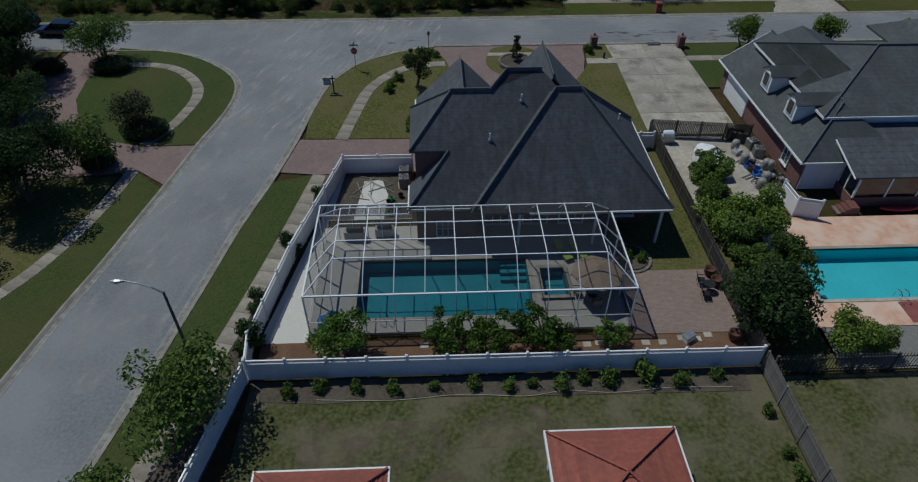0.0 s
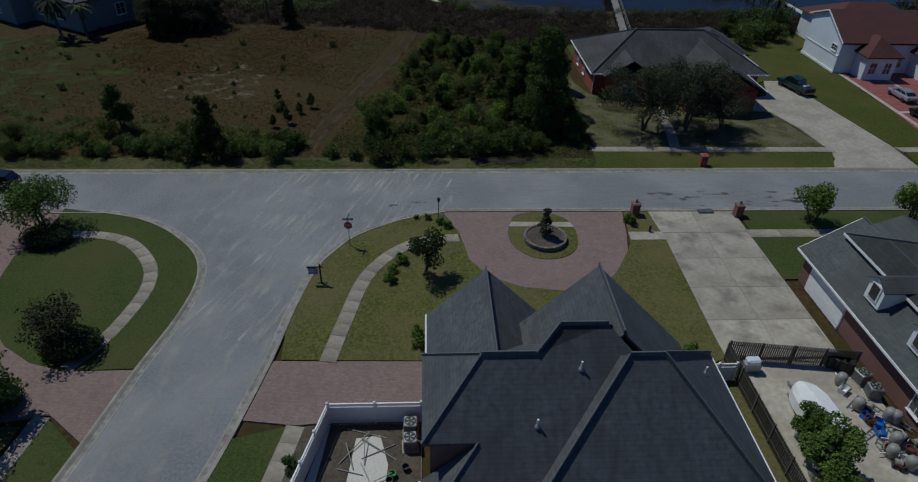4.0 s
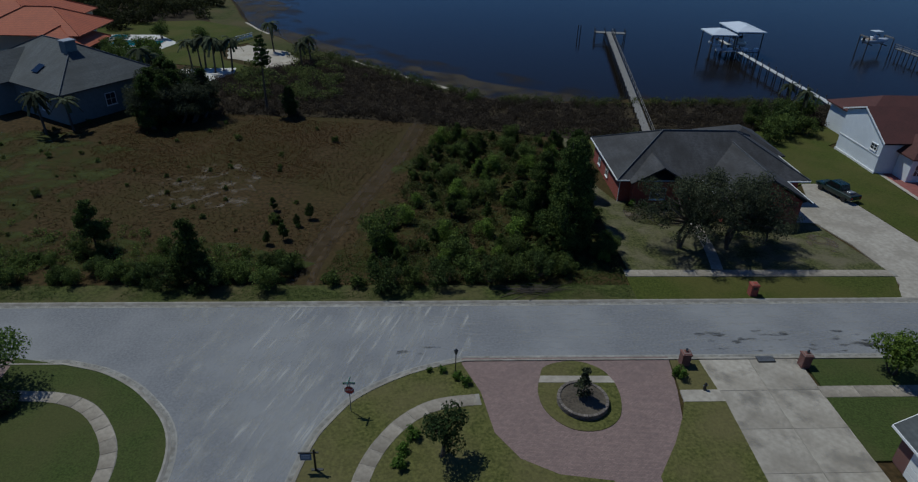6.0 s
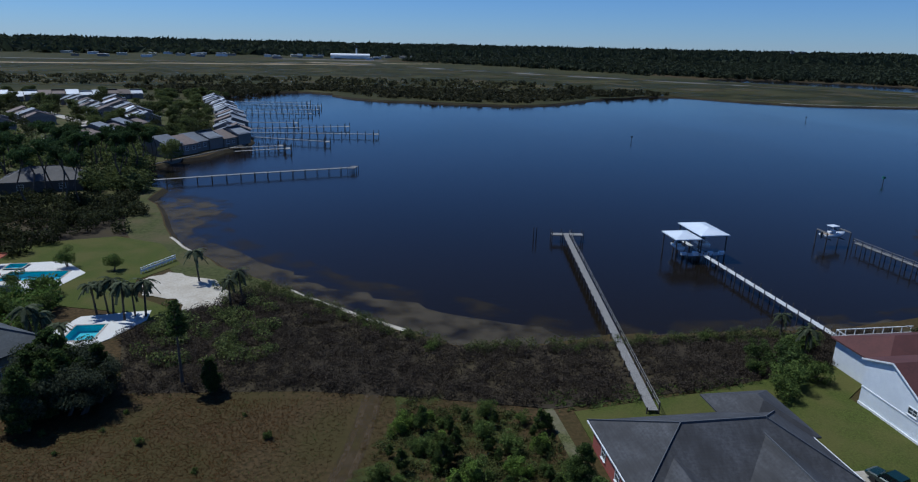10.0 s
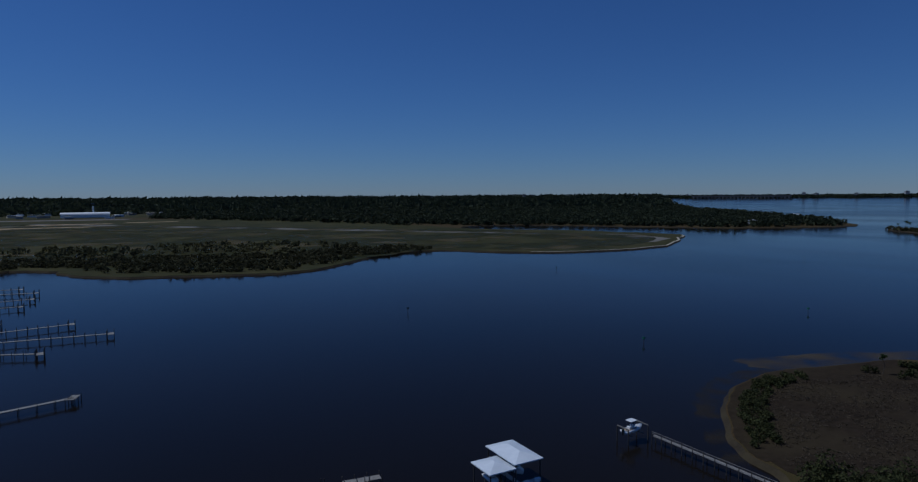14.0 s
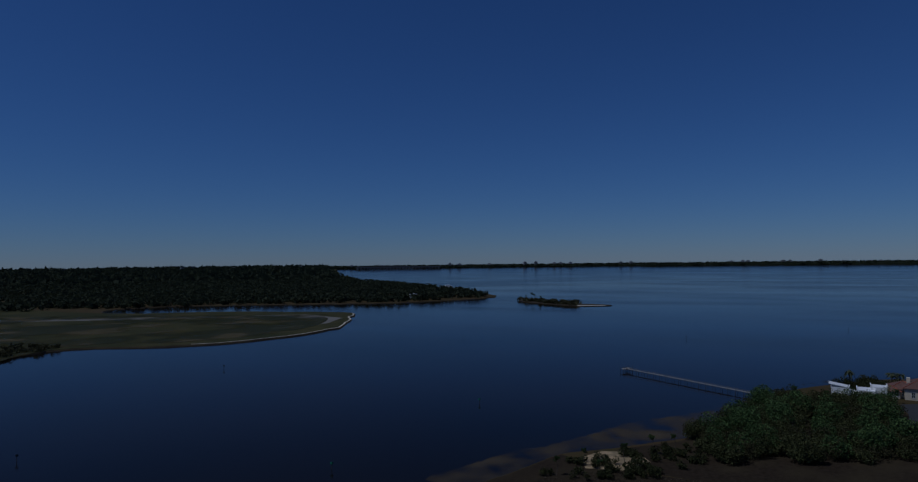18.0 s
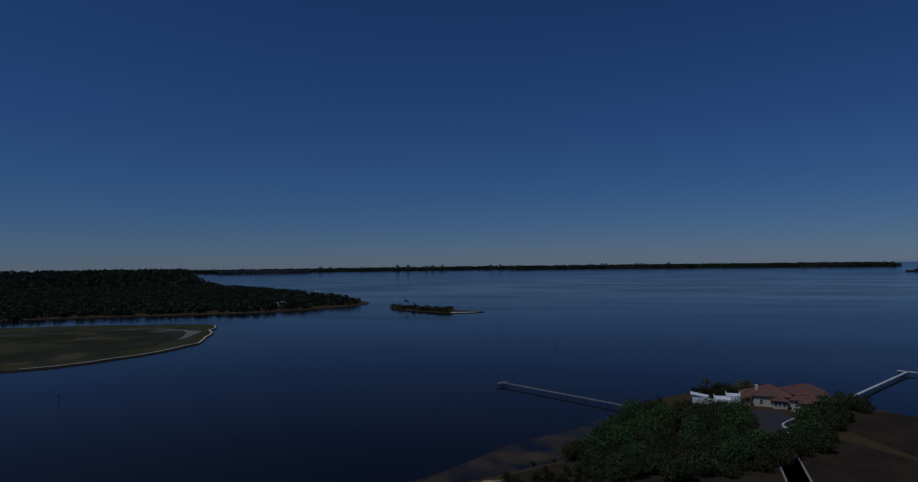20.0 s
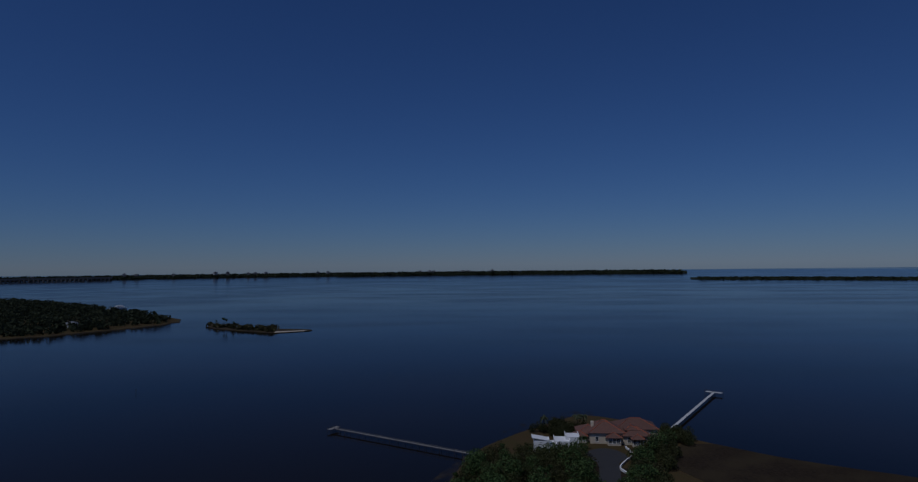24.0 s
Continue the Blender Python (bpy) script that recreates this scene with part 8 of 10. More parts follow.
def tower(a, r, w, d, h, label="distant block of flats on the far shore"):
    x, y = 200 + r * math.cos(radians(a)), 100 + r * math.sin(radians(a))
    o = thing("tower_block", label, "building", "distant towers", pose(x, y, rise(x, y) - 2, 0, 0, a + D.uniform(-15, 15)))
    body = part("body", Mesh().box(-w / 2, -d / 2, 0, w / 2, d / 2, h), HAZY, o)
    part("rooftop", Mesh().box(-w / 6, -d / 6, h + 0.003, w / 6, d / 6, h + 3), HAZY, o)
    for i in range(max(2, int(h / 8))):
        part("window_band", Mesh().box(-w / 2 - 0.2, -d / 2 + 1, 4 + i * 8, -w / 2 - 0.003, d / 2 - 1, 7 + i * 8), GLASS, body)


for a, h, w in ((56.5, 34, 26), (55.7, 34, 22), (52.4, 22, 60), (46.6, 26, 18), (42.1, 30, 26), (39.3, 26, 24), (33.0, 40, 22), (32.1, 34, 40), (29.3, 34, 18), (26.0, 44, 30), (25.0, 44, 34), (23.3, 36, 20), (22.7, 38, 20), (21.8, 38, 20), (17.3, 36, 18), (16.4, 38, 18), (8.0, 34, 18), (7.1, 38, 22), (6.7, 34, 16), (4.0, 34, 18), (3.5, 34, 18), (1.3, 38, 22), (-0.3, 26, 16), (-2.2, 26, 14), (-2.8, 28, 14), (59.2, 22, 26), (65, 26, 24), (72, 24, 30), (80, 22, 24)):
    tower(a, 4330, w, 20, h * 0.75)
SPAN = mat("far_bridge", (0.10, 0.105, 0.115), (0.075, 0.08, 0.09), 0.05, rough=0.9)
br = thing("bridge", "long low bridge across the far end of the bay", "bridge")
for i in range(26):
    a = 41.6 - 0.3 * i
    x, y = 200 + 4150 * math.cos(radians(a)), 100 + 4150 * math.sin(radians(a))
    part("pier", Mesh().box(x - 4, y - 4, rise(x, y) - 4, x + 4, y + 4, rise(x, y) + 10), SPAN, br)
br.name = "bridge"
a0, a1 = [(200 + 4150 * math.cos(radians(a)), 100 + 4150 * math.sin(radians(a))) for a in (41.8, 33.9)]
part("span", Mesh().beam((*a0, rise(*a0) + 11.5), (*a1, rise(*a1) + 11.5), 10, 3), SPAN, br)
for i in range(46):
    a, r = D.uniform(88, 118), D.uniform(2050, 2500)
    x, y = 200 + r * math.cos(radians(a)), 100 + r * math.sin(radians(a))
    o = thing("hangar", "low pale airport building on the far side of the airfield", "building", "airport buildings", pose(x, y, rise(x, y) - 0.6, 0, 0, D.uniform(-20, 20)))
    w = D.uniform(14, 40)
    part("body", Mesh().box(-w / 2, -8, 0, w / 2, 8, D.uniform(4, 7)), (STUCCO, TOWNWALL, WHITE)[i % 3], o)
    part("roof", Mesh().box(-w / 2 - 0.6, -8.6, 7.0, w / 2 + 0.6, 8.6, 7.6), (WHITE, STUCCO, WHITEROOF)[i % 3], o)
o = thing("terminal", "long white airport terminal with a curved roof", "building", at=pose(-40, 2290, rise(-40, 2290), 0, 0, 0))
part("hall", Mesh().box(-65, -15, 0, 65, 15, 9), WHITE, o)
part("roof", Mesh().rings([[(x, 16 * math.cos(radians(a)), 9 + 7 * math.sin(radians(a))) for a in range(0, 181, 30)] for x in (-66, 66)]), WHITE, o)
o = thing("control_tower", "slender white airport control tower", "tower", at=pose(-20, 2360, rise(-20, 2360)))
part("shaft", Mesh().tube((0, 0, 0), (0, 0, 34), 3.2, 2.6, 10), WHITE, o)
part("cab", Mesh().lathe([(3, 34), (5, 37), (5, 41), (3, 42)], n=10), GLASS, o)



# ---- plants ----
def leaf_cloud(g, lobes, count, size, mesh=None, lo=0.55):
    """Many small leaf clumps through a set of lobes (x, y, z, radius, height factor)."""
    mesh = mesh or Mesh()
    L = np.array(lobes, float)
    w = L[:, 3] ** 2
    pick = g.choice(len(L), count, p=w / w.sum())
    d = g.normal(size=(count, 3))
    d /= np.linalg.norm(d, axis=1, keepdims=True)
    r = L[pick, 3] * (lo + (1.08 - lo) * g.random(count) ** 0.6)
    c = L[pick, :3] + d * r[:, None] * np.stack([np.ones(count), np.ones(count), L[pick, 4]], 1)
    n = d + g.normal(size=(count, 3)) * 0.7 + np.array([0, 0, 0.35])
    n /= np.linalg.norm(n, axis=1, keepdims=True)
    t = np.cross(n, g.normal(size=(count, 3)))
    t /= np.linalg.norm(t, axis=1, keepdims=True) + 1e-9
    b = np.cross(n, t)
    s = size * g.uniform(0.55, 1.3, count)[:, None]
    fold = n * s * 0.25
    quad = np.stack([c - t * s, c - b * s * 0.55 + fold, c + t * s, c + b * s * 0.55 + fold], 1).reshape(-1, 3)
    o = len(mesh.v)
    mesh.v += list(map(tuple, quad.tolist()))
    mesh.f += [(o + 4 * i, o + 4 * i + 1, o + 4 * i + 2, o + 4 * i + 3) for i in range(count)]
    return mesh


def limb(mesh, a, b, r0, r1, g, n=6):
    a, b = Vector(a), Vector(b)
    mid = (a + b) / 2 + Vector(g.normal(size=3).tolist()) * (b - a).length * 0.07
    mesh.tube(a, mid, r0, (r0 + r1) / 2, n).tube(mid, b, (r0 + r1) / 2, r1, n)


def broad_tree(seed, h, r, clear, leaf, label, count=900, size=0.24, stems=1, category="tree", name="tree", airy=0.5, lobes_n=11, trunk_r=None, lobe=(0.30, 0.50)):
    """A tapered trunk with limbs and an uneven leafy crown."""
    g = np.random.default_rng(seed)
    t = thing(name, label, category)
    tr = trunk_r or 0.035 * h + 0.03
    trunk = Mesh()
    tops = []
    for s in range(stems):
        a = g.uniform(0, 6.28)
        bx, by = (0.0, 0.0) if stems == 1 else (0.18 * math.cos(a), 0.18 * math.sin(a))
        tx, ty = bx * 3 + g.normal(0, 0.06 * h), by * 3 + g.normal(0, 0.06 * h)
        limb(trunk, (bx, by, -0.1), (tx, ty, clear + 0.25 * (h - clear)), tr / stems ** 0.5, tr * 0.6 / stems ** 0.5, g, 8)
        tops.append((tx, ty, clear + 0.25 * (h - clear)))
    lobes, limbs = [], trunk
    for i in range(lobes_n):
        a = g.uniform(0, 6.28)
        q = g.uniform(0.15, 1.02 - lobe[1] * 0.6) * r
        z = clear + (h - clear) * g.uniform(0.22, 0.88)
        rad = r * g.uniform(*lobe) * (1.1 - 0.45 * abs((z - clear) / (h - clear) - 0.45))
        x, y = q * math.cos(a), q * math.sin(a)
        z = min(z, h - rad * 0.75)
        lobes.append((x, y, z, rad, 0.8))
        limb(limbs, tops[i % stems], (x, y, z), tr * 0.4, tr * 0.12, g, 5)
    part("trunk", limbs, BARK, t, "brown bark")
    part("crown", leaf_cloud(g, lobes, int(count * 1.9), size * 0.7, lo=airy), leaf, t)
    return t


def shrub(seed, h, r, leaf, label, count=320, size=0.16, category="shrub", name="shrub"):
    g = np.random.default_rng(seed)
    t = thing(name, label, category)
    lobes, stems = [], Mesh()
    for i in range(13):
        a, q = g.uniform(0, 6.28), g.uniform(0, 0.78) * r
        rad = r * g.uniform(0.20, 0.46)
        z = g.uniform(0.15, 0.92) * h * (1.05 - 0.45 * q / r)
        z = max(z, rad * 0.5)
        lobes.append((q * math.cos(a), q * math.sin(a), z, rad, min(1.1, h / (2 * r) + 0.35)))
        limb(stems, (0, 0, -0.05), lobes[-1][:3], 0.03 * h ** 0.5, 0.012, g, 5)
    part("stem", stems, BARK, t)
    part("foliage", leaf_cloud(g, lobes, int(count * 1.8), size * 0.72, lo=0.25), leaf, t)
    return t


def pine(seed, h, r, clear, label, count=1300, size=0.26, leaf=None, category="pine tree"):
    """A straight trunk with whorls of short limbs and needle tufts."""
    g = np.random.default_rng(seed)
    t = thing("pine_tree", label, category)
    lobes, limbs = [], Mesh().tube((0, 0, -0.1), (g.normal(0, 0.02 * h), g.normal(0, 0.02 * h), h * 0.97), 0.016 * h + 0.03, 0.02, 8)
    z = clear
    while z < h * 0.97:
        k = (z - clear) / (h - clear)
        for j in range(4):
            a = g.uniform(0, 6.28)
            q = r * (1 - k) ** 0.7 * g.uniform(0.45, 1.0) * (0.7 + 0.3 * min(1, k * 5))
            x, y, zz = q * math.cos(a), q * math.sin(a), z + q * 0.3
            limb(limbs, (0, 0, z), (x, y, zz), 0.012 * h * (1 - k) + 0.015, 0.01, g, 4)
            lobes.append((x * 0.75, y * 0.75, zz, max(0.28, 0.33 * r * (1 - k * 0.55)), 0.6))
        z += max(0.45, h * 0.055)
    part("trunk", limbs, BARK, t)
    part("needles", leaf_cloud(g, lobes, int(count * 1.7), size * 0.75, lo=0.3), leaf or LEAF_PINE, t)
    return t


def palm(seed, h, label, r=2.0):
    g = np.random.default_rng(seed)
    t = thing("palm_tree", label, "palm tree")
    lean = g.normal(0, 0.05 * h, 2)
    part("trunk", Mesh().tube((0, 0, -0.1), (lean[0] * 0.5, lean[1] * 0.5, h * 0.55), 0.17, 0.14, 8).tube((lean[0] * 0.5, lean[1] * 0.5, h * 0.55), (lean[0], lean[1], h), 0.14, 0.17, 8), BARK, t)
    m = Mesh()
    for i in range(26):
        a, up = g.uniform(0, 6.28), g.uniform(-0.7, 1.0)
        c, s = math.cos(a), math.sin(a)
        L = r * g.uniform(0.8, 1.1)
        pts = [(lean[0] + c * L * k, lean[1] + s * L * k, h + 0.1 + up * L * k * 0.8 - 0.75 * L * k * k) for k in (0.05, 0.4, 0.72, 1.0)]
        for w, (p, q) in zip((0.16, 0.30, 0.2), zip(pts, pts[1:])):
            m.add([(p[0] - s * w, p[1] + c * w, p[2] - 0.08), p, q, (q[0] - s * w, q[1] + c * w, q[2] - 0.12)], [(0, 1, 2, 3)])
            m.add([(p[0] + s * w, p[1] - c * w, p[2] - 0.08), p, q, (q[0] + s * w, q[1] - c * w, q[2] - 0.12)], [(3, 2, 1, 0)])
    part("fronds", m, LEAF_OAK, t, "fan of drooping green fronds")
    return t


V = np.random.default_rng(77)


def plant_at(ob, x, y, z=0.05, s=1.0, label="", sz=None):
    """A copy of a plant at a place, turned by chance."""
    o = copy_thing(ob, pose(x, y, z, 0, 0, float(V.uniform(0, 360))) @ Matrix.Diagonal((s, s, sz or s, 1)))
    if label:
        o["label"] = label
    return o


def put(ob, x, y, z=0.05, turn=0):
    ob.matrix_basis = pose(x, y, z, 0, 0, turn)
    return ob


# garden trees and shrubs round the corner house
def hedge_ball(seed, rx, ry, h, label):
    """A clipped evergreen cushion: a dense leafy shell round an added solid dark core."""
    g = np.random.default_rng(seed)
    t = thing("clipped_hedge", label, "hedge")
    # solid core added inside; its near-black colour darkens the gaps between leaves
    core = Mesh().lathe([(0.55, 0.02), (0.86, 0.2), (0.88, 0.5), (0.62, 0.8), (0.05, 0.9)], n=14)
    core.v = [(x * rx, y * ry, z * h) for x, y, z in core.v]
    part("dark_core", core, HEDGE_CORE, t)
    shell = leaf_cloud(g, [(0, 0, 0.5, 0.97, 0.52)], int(520 * rx * ry + 300), 0.055, lo=0.9)
    shell.v = [(x * rx, y * ry, max(0.02, z * h)) for x, y, z in shell.v]
    part("foliage", shell, LEAF_DARK, t)
    return t


# near-black fill for the inside of the clipped hedges
HEDGE_CORE = mat("dark_hedge_core", (0.018, 0.022, 0.010), (0.010, 0.012, 0.006), 8.0, rough=1.0)
put(broad_tree(1, 5.0, 3.5, 1.3, LEAF_MID, "small round-crowned tree over a clipped hedge", 2400, 0.2, 3, airy=0.4, lobes_n=16), -33.4, 25.0)
put(broad_tree(2, 3.6, 2.7, 1.0, LEAF_OAK, "low spreading tree over a clipped hedge", 1100, 0.19, 3, airy=0.35), -24.4, 9.6)
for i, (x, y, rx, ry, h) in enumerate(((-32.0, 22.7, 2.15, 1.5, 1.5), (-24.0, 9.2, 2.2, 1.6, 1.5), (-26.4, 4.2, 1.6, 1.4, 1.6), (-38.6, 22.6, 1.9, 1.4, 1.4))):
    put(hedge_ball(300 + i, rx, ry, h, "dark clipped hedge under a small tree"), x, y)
bigA = put(broad_tree(4, 8.0, 4.8, 1.6, LEAF_DARK, "large dense shade tree in the front garden", 9500, 0.21, 2, lobes_n=40, lobe=(0.20, 0.34)), -30.2, -0.6)
bigB = put(broad_tree(5, 6.6, 3.9, 1.4, LEAF_DARK, "dark dense garden tree", 6500, 0.21, 2, lobes_n=18), -37.2, 4.5)
put(broad_tree(46, 5.0, 2.7, 1.3, LEAF_MID, "light-leaved ornamental tree over a clipped hedge", 2000, 0.19, 3, lobes_n=14, airy=0.4), -26.4, 3.4)
for x, y, s in ((-34.5, -7.5, 1.0), (-41, 13, 1.05), (-42, 21.5, 1.0), (-45, 27, 0.9), (-47, 18, 1.1), (-44, 3, 1.15), (-41, -5, 1.1), (-38.5, -14, 1.0), (-36, 10.5, 0.8), (-50, 10, 1.2), (-52, -4, 1.2), (-46, -16, 1.0), (-54, 24, 1.2), (-58, 8, 1.2)):
    plant_at(bigA if V.random() < 0.55 else bigB, x, y, 0.05, s)
put(broad_tree(6, 5.2, 3.3, 1.0, LEAF_MID, "leafy tree beside the sidewalk and white fence", 2300, 0.22, 3, lobes_n=14), -11.6, -22.2)
put(broad_tree(7, 4.2, 2.6, 0.9, LEAF_MID, "leafy tree beside the white fence", 1300, 0.22, 2), -14.2, -29.0)
sA = put(shrub(8, 2.3, 1.35, LEAF_DARK, "tall dark shrub beside the fence", 700, 0.17), -8.9, -17.0)
for x, y, s in ((-9.1, -13.5, 0.75), (-8.3, -6.8, 0.6), (-6.7, -1.2, 0.5), (-7.3, -8.2, 0.5)):
    plant_at(sA, x, y, 0.05, s, "young green shrub between sidewalk and fence")
inA = put(broad_tree(9, 3.3, 2.0, 0.6, LEAF_SHRUB, "leafy ligustrum tree inside the white fence", 1500, 0.165, 3, lobes_n=18, lobe=(0.2, 0.36), airy=0.3), -3.0, -17.6)
inB = put(broad_tree(10, 2.8, 1.55, 0.5, LEAF_SHRUB, "leafy shrub tree in the mulch bed", 1300, 0.155, 3, lobes_n=18, lobe=(0.2, 0.36), airy=0.3), 3.2, -17.5)
for x, y, s in ((5.9, -17.6, 1.08), (8.9, -17.5, 1.12), (10.4, -17.7, 0.7)):
    plant_at(inB, x, y, 0.05, s)
plant_at(inB, 13.8, -17.6, 0.05, 0.72)
bed = put(shrub(11, 1.0, 0.72, LEAF_MID, "small bright green shrub in the garden bed", 260, 0.13), -4.3, -20.4)
for x, y, s, l in ((0.0, -20.5, 1.0, "small dark green shrub in the garden bed"), (2.7, -20.3, 0.8, ""), (10.1, -20.4, 1.15, ""), (13.0, -20.5, 1.25, ""), (15.6, -20.2, 1.7, "leggy green shrub in the garden bed"), (7.0, -20.4, 0.9, "small dark green shrub in the garden bed"), (21.9, -23, 0.9, ""), (22.0, -25.4, 0.8, ""), (22.1, -27, 1.0, ""), (-2.2, -20.3, 0.9, ""), (5.0, -20.5, 1.0, "small dark green shrub in the garden bed"), (8.6, -20.3, 0.8, ""), (11.6, -20.3, 1.0, "small dark green shrub in the garden bed"), (17.6, -20.4, 1.2, ""), (19.6, -20.3, 0.9, ""), (-6.2, -20.5, 1.0, "")):
    plant_at(bed, x, y, 0.05, s, l)
eA = put(broad_tree(12, 4.1, 2.0, 0.5, LEAF_MID, "leafy green tree behind the wooden fence", 2600, 0.19, 2, lobes_n=20, lobe=(0.22, 0.36)), 25.0, -2.4)
eB = put(broad_tree(13, 4.6, 2.4, 0.5, LEAF_BRIGHT, "yellow-green feathery tree beside the pool", 2400, 0.2, 2), 27.0, -7.0)
for x, y, s, o in ((24.6, -4.6, 0.8, eA), (24.7, -6.8, 0.85, eB), (24.9, -9.4, 0.95, eA), (27.4, -11.6, 0.85, eA), (28.4, -18.2, 0.7, eB), (30.4, -18.4, 0.55, eB), (25.6, 0.4, 0.62, eA), (24.6, -12.4, 0.9, eA)):
    plant_at(o, x, y, 0.05, s)
put(broad_tree(14, 5.4, 3.0, 0.6, LEAF_DARK, "dense dark glossy magnolia tree at the fence corner", 5200, 0.19, 1, lobes_n=20), 23.9, -16.4)
rnd = put(shrub(15, 1.0, 0.7, LEAF_SHRUB, "round clipped green bush", 380, 0.12), -0.9, 19.4)
for x, y, s in ((-1.7, 16.9, 1.0), (-1.5, 18.0, 0.8), (2.6, 25.6, 0.7), (3.2, 24.8, 0.8), (1.4, 26.3, 0.6), (0.4, 26.4, 0.45), (20.9, 25.4, 1.1), (0.7, 9.2, 1.0), (0.6, 10.4, 0.8), (17.0, -9.2, 0.9), (17.8, -9.7, 0.8), (16.5, -9.9, 0.8), (20.6, 8.0, 1.0), (21.2, 6.2, 0.9)):
    plant_at(rnd, x, y, 0.08, s)
put(broad_tree(16, 4.0, 1.7, 1.5, LEAF_DARK, "small dark street tree on the front lawn", 1100, 0.17, 1), 1.2, 17.6)
put(pine(17, 2.9, 0.95, 0.5, "small blue-green ornamental pine in a stone planter", 520, 0.16, LEAF_OAK), 12.2, 22.8, 0.4)
stA = put(broad_tree(18, 4.4, 2.2, 1.3, LEAF_BRIGHT, "young bright-leaved street tree on the verge", 1300, 0.2, 3), 39.0, 25.6)
plant_at(stA, 44.6, 20.6, 0.05, 0.75)
plant_at(stA, 48.5, 25.4, 0.05, 0.95)
plant_at(eA, 55, 22.0, 0.05, 1.2)

# the vacant lot: pines, bushes and rough grass
pA = put(pine(20, 6.0, 2.3, 1.5, "young pine in the vacant lot", 3000, 0.17), -34.3, 45.6, 0)
pB = put(pine(21, 7.2, 2.5, 0.7, "dark bushy pine at the roadside", 4200, 0.18), -22.6, 39.8, 0)
bA = put(shrub(22, 2.4, 1.8, LEAF_LOT, "dense wild green bush at the roadside", 1200, 0.15), -15.4, 38.6, 0)
bB = put(shrub(23, 2.9, 2.1, LEAF_LOT_DARK, "dense dark wild bush at the roadside", 1400, 0.15), -20.6, 38.6, 0)
bC = put(shrub(24, 1.5, 1.1, LEAF_LOT, "light green wild shrub in rough grass", 420, 0.16), -9.1, 39.4, 0)
wt = put(broad_tree(25, 5.2, 2.6, 0.8, LEAF_LOT, "wild leafy tree in the vacant lot", 2200, 0.17, 2), -4.6, 46.5, 0)
bD = put(shrub(122, 2.6, 1.7, LEAF_BRIGHT, "bright yellow-green wild bush in the lot", 1100, 0.15), 2.2, 47.4, 0)
bigP = put(pine(26, 13.0, 4.0, 0.6, "tall dense dark pine beside the brick house", 18000, 0.16), 15.2, 46.5, 0)
for x, y, s in ((17.4, 52.5, 0.85), (13.2, 51, 0.75), (18.6, 60, 0.7)):
    plant_at(bigP, x, y, 0, s)
for x, y, s, o in ((-24.6, 38.6, 0.9, bB), (-18.0, 40.2, 0.8, bA), (-6.4, 38.6, 0.9, bC), (-3.8, 38.4, 1.1, bB), (-1.0, 39.2, 0.9, bA), (1.6, 39.2, 1.0, bB), (4.4, 40.6, 1.0, bA), (6.6, 39.6, 1.0, bB), (9.0, 40.4, 1.1, bA), (11.6, 40.6, 1.0, bB), (14.0, 41.2, 0.9, bA), (-13.4, 41.8, 0.5, bC), (3.0, 44.4, 1.0, bA), (8.6, 44.4, 0.9, bC)):
    plant_at(o, x, y, 0, s)
G2 = np.random.default_rng(31)
for i in range(125):
    x, y = G2.uniform(-4, 21), G2.uniform(42, 80)
    if abs(x - (-11 + (y - 46) * 0.28)) < 2.4 or x < -9 + (y - 46) * 0.28:
        continue
    o = (bA, bC, bD, pA, bA, wt, bC)[int(G2.integers(0, 7))]
    plant_at(o, x, y, 0, G2.uniform(0.45, 1.0) * (0.6 if o in (pA, wt) else 1))
for i in range(62):
    x, y = G2.uniform(-62, -13), G2.uniform(40, 86)
    near = y < 45
    o = (bC, bC, bA, bC)[int(G2.integers(0, 4))]
    plant_at(o, x, y, 0, G2.uniform(0.45, 0.8) if near and G2.random() < 0.6 else G2.uniform(0.18, 0.42))
for i in range(44):
    x, y = G2.uniform(-46, -13.6), 38.9 + abs(G2.normal(0, 2.2))
    o = (bA, bB, bC, bA)[int(G2.integers(0, 4))]
    plant_at(o, x, y, 0, G2.uniform(0.35, 0.85))
for i in range(80):
    x, y = G2.uniform(-6, 20), G2.uniform(41, 78)
    if x < -7.5 + (y - 46) * 0.28:
        continue
    plant_at(pA, x, y, 0, G2.uniform(0.18, 0.42), "pine sapling in the overgrown lot")
for x, y, s in ((-15.5, 48, 0.36), (-13.4, 53, 0.34), (-16.4, 50.5, 0.3), (-18, 55, 0.3), (-14.6, 51.2, 0.26), (-17, 47, 0.28)):
    plant_at(pA, x, y, 0, s)
for x, y, s, o in ((-12, 112, 0.7, bC), (-2, 107, 0.8, bC), (8, 98, 0.7, bA), (30, 95, 0.8, bC), (52, 97, 0.7, bA)):
    plant_at(o, x, y, 0, s)
oak = put(broad_tree(27, 8.4, 5.6, 1.5, LEAF_OAK, "spreading live oak with grey-green leaves", 8200, 0.16, 3, airy=0.2, lobes_n=46, lobe=(0.13, 0.26)), 28.0, 46.4)
plant_at(oak, 33.2, 46.2, 0.05, 1.08)
plant_at(oak, 38.2, 47.2, 0.05, 0.55)
